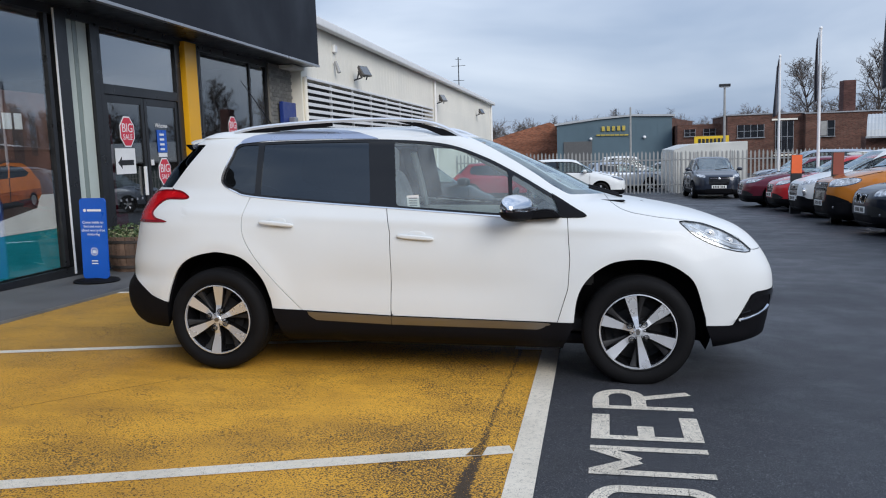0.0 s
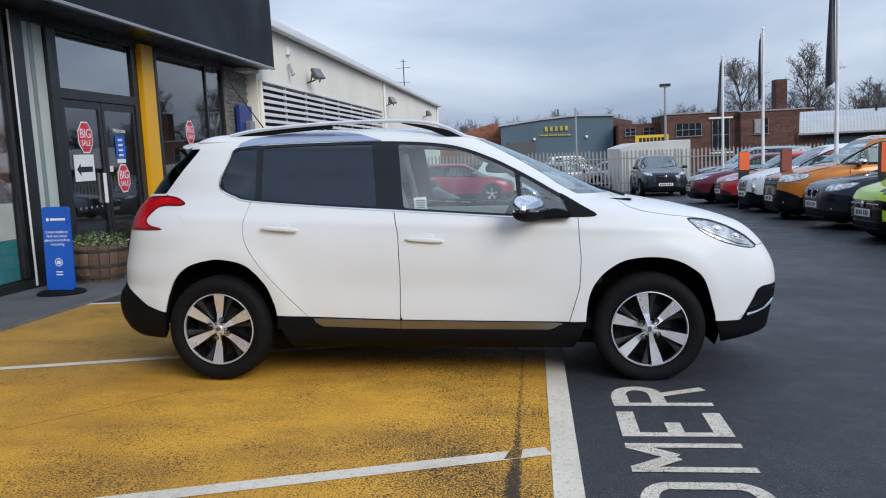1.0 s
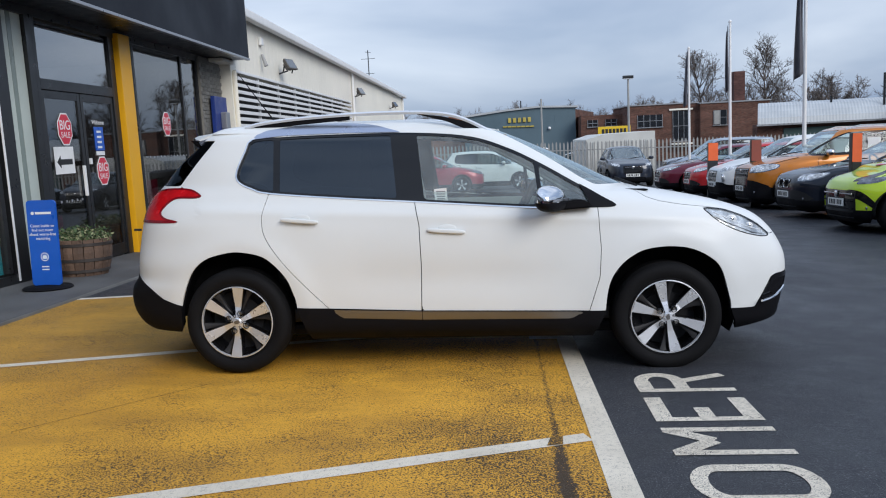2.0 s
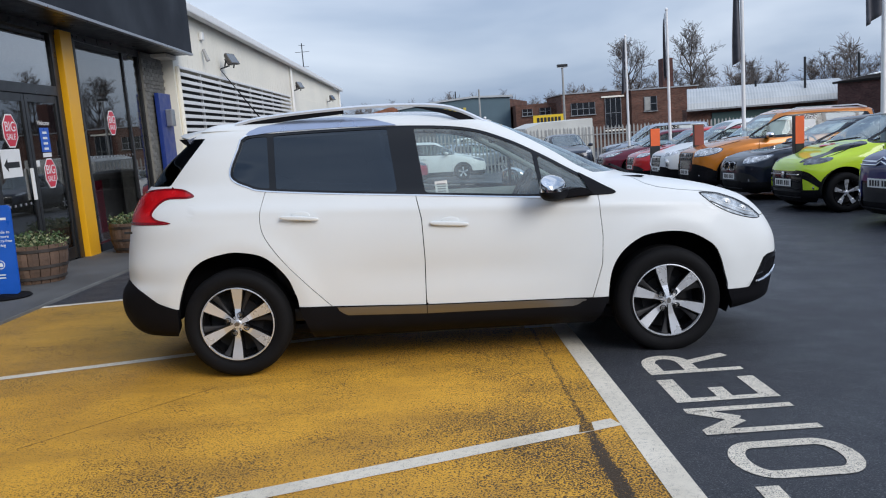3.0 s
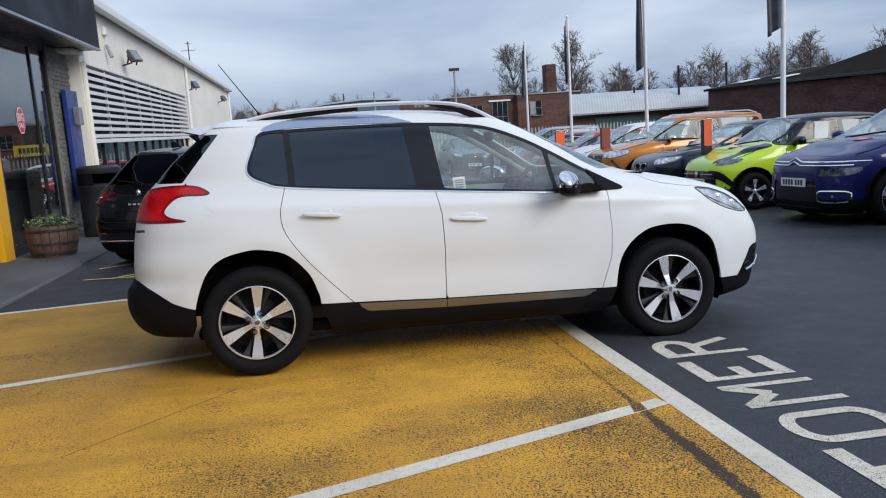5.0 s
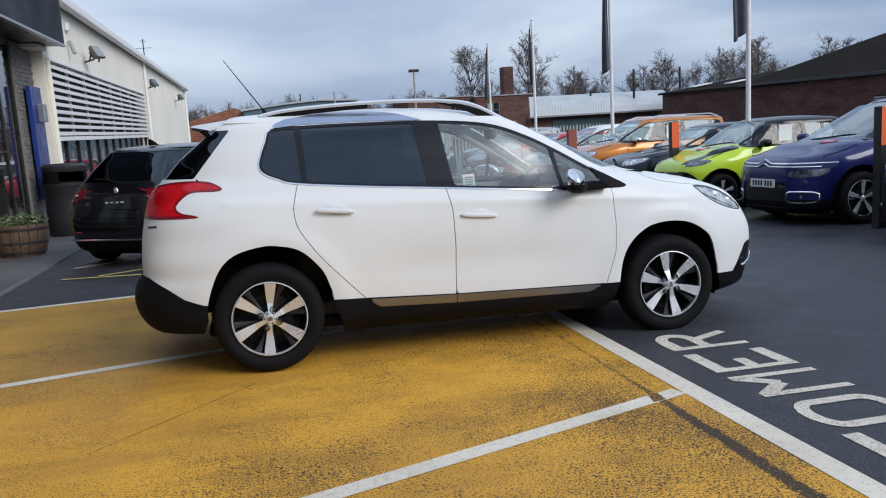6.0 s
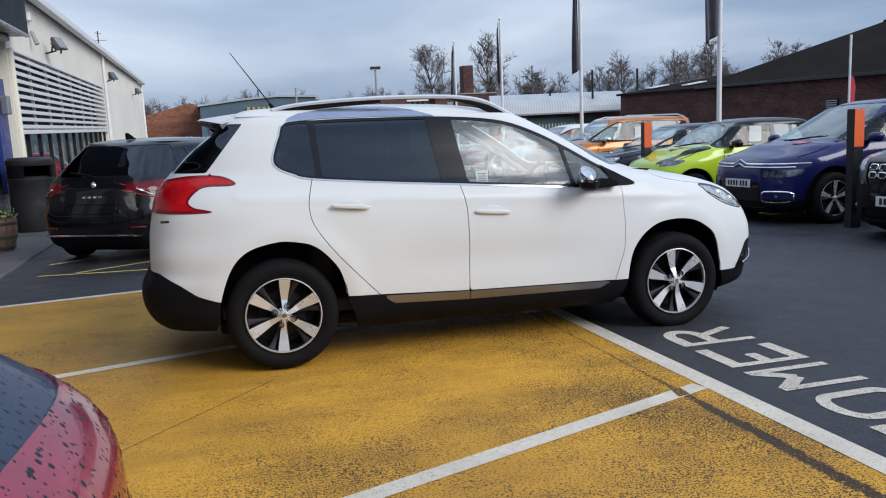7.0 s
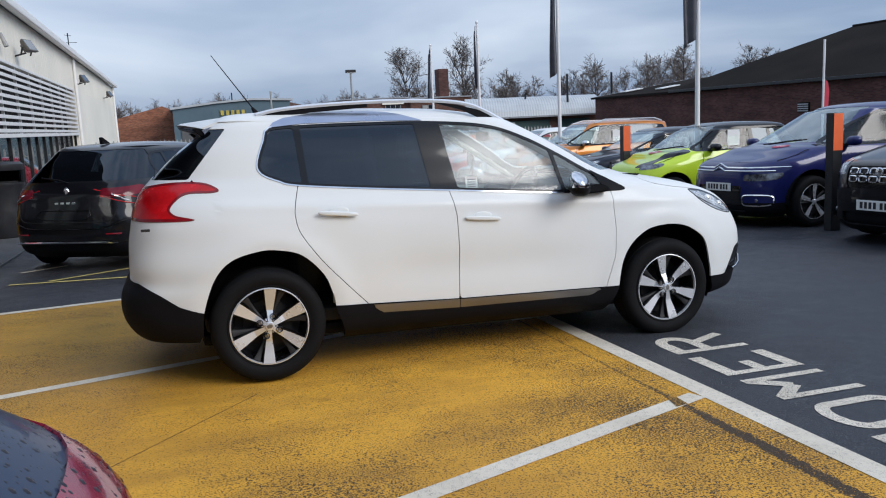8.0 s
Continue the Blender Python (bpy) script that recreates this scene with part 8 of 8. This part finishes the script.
def totem(x, y, turn=0, half=0.125, deep=0.045):
    t = empty("bay_totem", on_ground(x, y, turn), "slim black post with orange upper panel", "sign post", "orange-topped posts along the row")
    part("post", box(-half, half, -deep, deep, 0, 1.46, 0.01), M_FRAME, t)
    part("orange_panel", box(-half + 0.003, half - 0.003, -deep - 0.007, -deep - 0.001, 1.0, 1.45), M_ORANGE, t, "orange panel")
    part("panel_back", box(-half + 0.006, half - 0.006, deep + 0.001, deep + 0.005, 1.0, 1.45), M_ORANGEBACK, t, "dull red-brown panel back")


for x, y, turn, half, deep in ((6.05, 2.66, 0, 0.075, 0.06), (6.1, 7.6, 0, 0.075, 0.06), (6.1, 12.3, 180, 0.11, 0.05), (6.1, 15.6, 0, 0.125, 0.05)):
    totem(x, y, turn, half, deep)
M_REDFLAG = surf("red_feather_flag", (0.45, 0.03, 0.06), rough=0.8, var=0.2)
ff = empty("feather_flag", Matrix.Translation((12.5, 9.6, gz(12.5, 9.6))), "red feather flag on a thin white pole", "flag")
part("pole", tube((0, 0, 0), (0, 0, 3.25), 0.025, n=8), M_POLE, ff)
part("banner", slab([(0.04, 1.72), (0.15, 1.75), (0.17, 2.1), (0.12, 2.3), (0.04, 2.36)], -0.004, 0.004, "y"), M_REDFLAG, ff)

# ---- fence, container, mast ----
def palisade(x0, y0, x1, y1, height=1.86, step=0.165):
    f = tagged(part("palisade_fence", tube((x0, y0, gz(x0, y0) + 0.4), (x1, y1, gz(x1, y1) + 0.4), 0.025, n=5), M_GALV), "galvanised steel palisade fence with pointed pales", "fence")
    part("rail", tube((x0, y0, gz(x0, y0) + height - 0.4), (x1, y1, gz(x1, y1) + height - 0.4), 0.025, n=5), M_GALV, f)
    L = math.hypot(x1 - x0, y1 - y0)
    bm = slab([(-0.035, 0.05), (0.035, 0.05), (0.035, height - 0.09), (0.0, height), (-0.035, height - 0.09)], -0.035, -0.015, "y")
    p0 = part("pale", bm, M_GALV, f)
    me = p0.data
    bpy.data.objects.remove(p0)
    for k in range(int(L / step)):
        t = k * step / L
        x, y = x0 + (x1 - x0) * t, y0 + (y1 - y0) * t
        ob = new("pale", me)
        ob.parent = f
        ob.matrix_local = pose(x, y, gz(x, y) + 0.02 * math.sin(k * 1.7), 0, 0, math.degrees(math.atan2(y1 - y0, x1 - x0)))


palisade(-4.7, 30.2, 15.8, 30.0)
ct = empty("white_container", Matrix.Translation((0, 0, -1.05)), "white steel container behind the fence", "container")
part("container_body", slab([(4.85, 0.1), (8.0, 0.1), (8.0, 2.36), (5.6, 2.30), (4.85, 2.08)], 31.6, 37.0, "y", 0.02), M_WHITEBOX, ct)
for k in range(14):
    part("container_rib", box(4.95 + k * 0.22, 5.05 + k * 0.22, 31.56, 31.6, 0.15, 1.98), M_WHITEBOX, ct)
lm = empty("lamp_mast", Matrix.Translation((9.2, 45.0, gz(9.2, 45.0))), "tall grey lamp mast with twin floodlight head", "street lamp")
part("mast", tube((0, 0, 0), (0, 0, 5.8), 0.09, 0.06, n=8), M_GALV, lm)
part("lamp_head", box(-0.32, 0.32, -0.15, 0.15, 5.8, 5.98, 0.03), M_FRAME, lm)
part("lamp_glass", box(-0.26, 0.26, -0.13, 0.13, 5.77, 5.80), M_LAMP, lm)
lm2 = empty("lamp_mast", Matrix.Translation((3.34, 38.0, gz(3.34, 38.0))), "slim grey steel post behind the fence", "post")
part("mast", tube((0, 0, 0), (0, 0, 4.3), 0.06, 0.045, n=8), M_GALV, lm2)


# ---- far buildings ----
def windows_on(parent, y, spans, label="dark multi-pane window"):
    for x0, x1, z0, z1, cols in spans:
        w = part("window", box(x0, x1, y - 0.06, y - 0.02, z0, z1), M_WINDOWDK, parent, label)
        part("sill", box(x0 - 0.08, x1 + 0.08, y - 0.16, y, z0 - 0.07, z0), M_EDGE, w)
        for k in range(cols + 1):
            xx = x0 + (x1 - x0) * k / cols
            part("glazing_bar", box(xx - 0.018, xx + 0.018, y - 0.09, y - 0.03, z0, z1), M_EDGE, w)
        part("glazing_bar", box(x0, x1, y - 0.09, y - 0.03, (z0 + z1) / 2 - 0.018, (z0 + z1) / 2 + 0.018), M_EDGE, w)


def blue_unit():
    b = empty("blue_unit", Matrix.Translation((0, 0, 0)), "blue-grey clad trade unit with brick end walls", "building")
    part("front_wall", slab([(-1.6, -2.6), (8.75, -2.6), (8.75, 3.75), (5.3, 3.90), (2.2, 3.72), (-1.6, 3.30)], 70.0, 71.0, "y"), M_BLUECLAD, b)
    part("brick_side", slab([(8.75, 70.0), (12.3, 84.0), (12.0, 84.2), (8.5, 70.4)], -2.6, 3.62, "z"), M_REDBRICK, b, "red brick side wall")
    part("brick_end", slab([(-9.0, -2.6), (-1.6, -2.6), (-1.6, 3.45), (-2.5, 3.85), (-6.3, 2.9), (-9.0, 2.1)], 75.6, 76.0, "y"), M_SUNLITBRICK, b, "red brick gable with sunlight painted into its colour")
    part("roof", slab([(-1.8, 3.32), (2.2, 3.74), (5.3, 3.93), (9.0, 3.78), (9.0, 3.95), (5.3, 4.10), (2.2, 3.9), (-1.8, 3.5)], 69.8, 86.0, "y"), M_ROOFGREY, b, "pale grey low roof")
    part("roller_door", box(-1.0, 1.6, 69.9, 70.02, -2.6, 1.8), surf("shutter_grey", (0.10, 0.10, 0.10), rough=0.6), b)
    for k in range(16):
        part("cladding_rib", box(-1.5 + k * 0.64, -1.42 + k * 0.64, 69.985, 70.0, 1.9, 3.2), M_BLUECLAD, b)
    for k in range(5):
        part("sign_block", box(2.48 + k * 0.46, 2.76 + k * 0.46, 69.85, 69.98, 2.66, 3.10, 0.04), M_YELLOWDIM, b, "plain yellow sign block")
    for k in range(7):
        part("sign_bar", box(2.0 + k * 0.42, 2.36 + k * 0.42, 69.87, 69.98, 2.26 - 0.01 * k, 2.38 - 0.01 * k), M_YELLOWDIM, b, "plain yellow sign bar")
    for x in (1.5, 6.3):
        part("wall_lamp", ball(x, 69.85, 2.0, 0.14, 0.14, 0.14), M_POLE, b, smooth=True)
    part("vent_pipe", tube((4.0, 76, 3.8), (4.0, 76, 4.9), 0.06, n=6), M_FRAME, b)


def brick_block():
    b = empty("brick_block", Matrix.Translation((0, 0, 0)), "red brick two-storey building with metal windows", "building")
    part("wall", box(12.7, 18.7, 65.0, 73.0, -2.6, 3.45), M_REDBRICK, b)
    part("projecting_wall", box(18.7, 24.5, 64.4, 73.0, -2.6, 3.35), M_REDBRICK, b)
    part("low_wall", box(9.0, 12.7, 68.0, 76.0, -2.6, 2.9), M_REDBRICK, b)
    part("coping", box(12.6, 18.7, 64.9, 73.1, 3.45, 3.55), M_EDGE, b)
    part("coping", box(18.6, 24.6, 64.3, 73.1, 3.35, 3.45), M_EDGE, b)
    windows_on(b, 65.0, [(13.5, 15.6, 1.6, 2.65, 4), (16.5, 17.9, 0.3, 2.85, 3)])
    windows_on(b, 64.4, [(19.8, 20.9, 1.5, 2.75, 2)])
    part("half_blind", box(19.84, 20.3, 64.30, 64.33, 1.55, 2.72), M_GALV, b, "grey blind behind half the window")
    part("lintel", box(16.2, 18.2, 64.86, 65.0, 2.92, 3.06), M_CREAM, b, "pale lintel")
    windows_on(b, 68.0, [(9.6, 10.5, 1.9, 2.5, 2), (11.2, 12.2, 1.9, 2.5, 2)])
    part("chimney", box(22.0, 22.95, 66.0, 67.2, 3.4, 6.0, 0.02), M_DARKBRICK, b, "tall dark brick chimney")
    part("door_hood", box(16.3, 18.1, 64.3, 65.0, 0.0, 0.12), M_CREAM, b)


def shed():
    b = empty("corrugated_shed", Matrix.Translation((0, 0, 0)), "brick shed with curved pale corrugated roof", "building")
    part("wall", box(19.4, 30.6, 52.2, 53.2, -2.0, 1.35), M_REDBRICK, b)
    for x0, x1 in ((21.2, 26.4), (27.3, 29.9)):
        part("shutter", box(x0, x1, 52.1, 52.2, -2.0, 1.0), M_GREEN, b, "dark green shutter")
    V, F = [], []
    xs = np.arange(19.2, 30.85, 0.11)
    prof = [(51.5, 1.32), (51.7, 1.75), (52.3, 2.2), (53.2, 2.6), (54.6, 2.85), (58.0, 2.9)]
    for i, x in enumerate(xs):
        for y, z in prof:
            V.append((x + 0.34 * (y - 51.5), y, z + 0.03 * (i % 2)))
    n = len(prof)
    for i in range(len(xs) - 1):
        for j in range(n - 1):
            F.append((i * n + j, (i + 1) * n + j, (i + 1) * n + j + 1, i * n + j + 1))
    add_mesh("roof", V, F, M_ROOFGREY, b, "pale corrugated sheet roof")
    part("roof_edge", box(19.15, 30.85, 51.45, 51.55, 1.22, 1.34), M_EDGE, b)
    part("roof_vent", tube((25.0, 53.5, 2.6), (25.0, 53.5, 3.1), 0.08, n=8), M_FRAME, b)


def warehouse():
    b = empty("brick_warehouse", Matrix.Translation((0, 0, 0)), "long dark brick warehouse with felt roof and rooflights", "building")
    part("wall", box(29.0, 46.0, 34.0, 49.5, -2.5, 2.38), M_DARKBRICK, b)
    part("wall", box(28.94, 46.0, -20.0, 34.0, -2.5, 2.52), M_DARKBRICK, b)
    part("gable", slab([(29.0, 2.38), (46.0, 2.38), (37.5, 3.5)], 49.2, 49.5, "y"), M_DARKBRICK, b)
    for x0, z0, x1, z1 in ((28.8, 2.44, 37.5, 3.60), (37.5, 3.60, 46.3, 2.44)):
        part("verge_board", tube((x0, 49.84, z0), (x1, 49.84, z1), 0.05, n=6), M_EDGE, b, "pale verge board")
    part("roof", slab([(28.8, 2.34), (37.5, 3.5), (46.3, 2.34), (46.3, 2.48), (37.5, 3.64), (28.8, 2.48)], 34.0, 49.8, "y"), M_ROOFDARK, b, "dark felt pitched roof")
    # taller hipped roof over the front bays
    V = [(28.6, -20.4, 2.5), (46.4, -20.4, 2.5), (46.4, 39.5, 2.5), (28.6, 39.5, 2.5), (37.5, -11.0, 5.75), (37.5, 33.5, 5.75)]
    hip = add_mesh("hipped_roof", V, [(0, 4, 5, 3), (1, 2, 5, 4), (0, 1, 4), (2, 3, 5), (0, 3, 2, 1)], M_ROOFDARK, b, "taller dark felt hipped roof")
    part("eaves_board", box(28.60, 28.66, -20.3, 39.4, 2.40, 2.56, 0.01), M_FRAME, hip)
    part("ridge_cap", tube((37.5, -11.0, 5.77), (37.5, 33.5, 5.77), 0.09, n=6), M_ROOFDARK, hip)
    for y in (42.6, 47.2):
        bm = box(-0.75, 0.75, y, y + 0.8, 0, 0.06)
        bmesh.ops.transform(bm, matrix=pose(31.0, 0, 2.86, 0, -7.6, 0), verts=bm.verts)
        part("rooflight", bm, M_POLE, b, "pale rooflight")
    for y in (27.6,):
        part("wall_vent", box(28.86, 28.94, y, y + 0.8, 0.9, 1.4), M_ROOFDARK, b, "louvred wall vent")
        for k in range(4):
            part("vent_slat", box(28.84, 28.86, y + 0.04, y + 0.76, 0.95 + 0.11 * k, 1.01 + 0.11 * k), M_EDGE, b)
    for x, y in ((28.2, 52.5), (32.0, 52.2)):
        part("flue", tube((x, y, 0.0), (x, y, 4.5), 0.09, n=8), M_FRAME, b)


blue_unit()
brick_block()
shed()
warehouse()
ys = empty("yellow_garage_sign", Matrix.Translation((0, 0, 0)), "yellow trade sign board on two legs", "sign")
part("board", box(9.4, 12.0, 60.0, 60.1, 0.95, 1.80, 0.01), M_YELLOWSIGN, ys)
for k in range(7):
    part("bar", box(9.7 + k * 0.29, 9.9 + k * 0.29, 59.97, 60.0, 1.2, 1.6), M_INK, ys)
for x in (9.7, 11.7):
    part("leg", box(x - 0.06, x + 0.06, 60.1, 60.2, -2.0, 1.0), M_FRAME, ys)


# behind the forecourt, an unseen block added to close the place and darken reflections
bk = empty("street_terrace", Matrix.Translation((0, 0, 0)), "unseen plain brick block added to darken reflections", "building")
part("wall", box(-45, 60, -44, -38, -1.0, 5.2), M_REDBRICK, bk)
part("roof", slab([(-37.6, 5.1), (-41, 7.4), (-44.4, 5.1), (-44.4, 5.3), (-41, 7.65), (-37.6, 5.3)], -45.3, 60.3, "x"), M_ROOFDARK, bk)


# ---- bare winter trees ----
def bare_tree(x, y, height, seed, spread, limbs=16, boughs=6, twigs=5, fine=0, thin=0.012, bare=0.25, steps=2):
    """A trunk with rising limbs, boughs off the limbs and sprays of thin twigs, inside a rounded crown."""
    rng = random.Random(seed)
    base = Vector((x, y, -1.6))
    t = empty("bare_tree", Matrix.Translation(base), "bare winter tree with fine twigs", "tree", "bare trees behind the buildings")
    trunk, crown = ([], []), ([], [])

    def rod(store, a, b, r0, r1, n):
        V, F = store
        d = (b - a).normalized()
        s = d.orthogonal().normalized()
        u = d.cross(s)
        i = len(V)
        for c, r in ((a, r0), (b, r1)):
            for k in range(n):
                an = 2 * math.pi * k / n
                V.append(c + (s * math.cos(an) + u * math.sin(an)) * r)
        for k in range(n):
            F.append((i + k, i + (k + 1) % n, i + n + (k + 1) % n, i + n + k))

    def line(store, a, d, length, r, steps, n, lift, wander):
        """Grows a bending rod and returns its joints with their directions."""
        out, p = [], a
        for k in range(steps):
            d = (d + Vector((rng.gauss(0, wander), rng.gauss(0, wander), lift + rng.gauss(0, wander * 0.6)))).normalized()
            q = p + d * length / steps
            r0, r1 = (max(thin, r * (1 - (k + e) / (steps + 0.4))) for e in (0, 1))
            rod(store, p, q, r0, r1, n)
            out.append((q, d))
            p = q
        return out

    def off(d, lean):
        """A direction that leaves d sideways."""
        s = Vector((rng.gauss(0, 1), rng.gauss(0, 1), rng.gauss(0.15, 0.6))).normalized()
        return (d * (1 - lean) + s * lean).normalized()
    stem = line(trunk, Vector((0, 0, 0)), Vector((0, 0, 1)), height * 0.86, height * 0.020, 9, 7, 0.05, 0.045)
    for k in range(limbs):
        f = bare + (0.97 - bare) * (k + rng.random()) / limbs
        a, d = stem[min(8, int(f * 9))]
        g = (f - bare) / (1 - bare)
        reach = spread * (0.45 + 1.1 * math.sqrt(max(0.0, g * (1 - g)))) * rng.uniform(0.8, 1.15) * (1.0 if g < 0.8 else 0.75)
        az = k * 2.4 + rng.uniform(-0.5, 0.5)
        el = radians(22 + 48 * g + rng.uniform(-8, 8))
        way = Vector((math.cos(az) * math.cos(el), math.sin(az) * math.cos(el), math.sin(el)))
        limb = line(trunk, a, way, reach, height * 0.0085 * (1.1 - 0.6 * g), 5, 5, 0.09, 0.12)
        for b in range(boughs):
            p, d2 = limb[min(4, 1 + b * 4 // boughs)]
            bough = line(crown, p, off(d2, 0.5), reach * rng.uniform(0.28, 0.5), height * 0.0032, 3, 3, 0.07, 0.16)
            for w in range(twigs):
                q, d3 = bough[min(2, w * 3 // twigs)]
                twig = line(crown, q, off(d3, 0.5), reach * rng.uniform(0.14, 0.26) * (1.35 if steps == 1 else 1.0), thin * 1.1, steps, 3, 0.05, 0.2)
                for _ in range(fine):
                    e, d4 = twig[rng.randrange(steps)]
                    line(crown, e, off(d4, 0.55), reach * rng.uniform(0.06, 0.13), thin * 0.8, 1, 3, 0.03, 0.2)
    add_mesh("trunk", *trunk, M_BARK, t)
    c = add_mesh("crown", *crown, M_TWIG, t, "fine bare twigs")
    c["kind"] = "stuff"
    return t


bare_tree(22.7, 77.0, 10.3, 5, 2.4, 20, 8, 7, 3, 0.011)
bare_tree(27.9, 76.0, 11.0, 8, 2.6, 20, 8, 7, 3, 0.011)
far_trees = [bare_tree(-14, 120.0, 8.0, 11, 2.9, 15, 6, 9, 0, 0.015, 0.25, 1), bare_tree(46, 105.0, 9.6, 12, 2.2, 18, 6, 8, 0, 0.014, 0.12, 1), bare_tree(60, 112.0, 10.0, 14, 1.9, 18, 6, 8, 0, 0.014, 0.15, 1)]
rng = random.Random(20)
for k in range(118):
    src = far_trees[rng.randrange(3) if k > 36 else 0]
    f = k / 117
    x = -20 + 150 * f
    y = 150 - 70 * f + rng.uniform(-12, 12)
    s = rng.uniform(0.8, 1.12) * (0.86 if f < 0.38 else 1.18 if f > 0.55 else 0.92)
    c = copy_thing(src, Matrix.Translation((x, y, -2.0)) @ pose(0, 0, 0, 0, 0, rng.uniform(0, 360)))
    c.scale = (s * 1.1, s * 1.1, s)

# ---- grey bricks of the pier, nearest courses ----
bm = box(-0.012, 0.0, -0.1, 0.1, -0.031, 0.031, 0.003)
b0 = part("brick", bm, M_GREYBRICK, pier)
brick_me = b0.data
bpy.data.objects.remove(b0)
for row in range(46):
    z = -0.25 + row * 0.073
    off = 0.0 if row % 2 else 0.11
    for k in range(6):
        y = 9.505 + off + k * 0.215
        if y < 10.5:
            ob = new("brick", brick_me)
            ob.parent = pier
            ob.matrix_local = Matrix.Translation((-4.972, y, z))
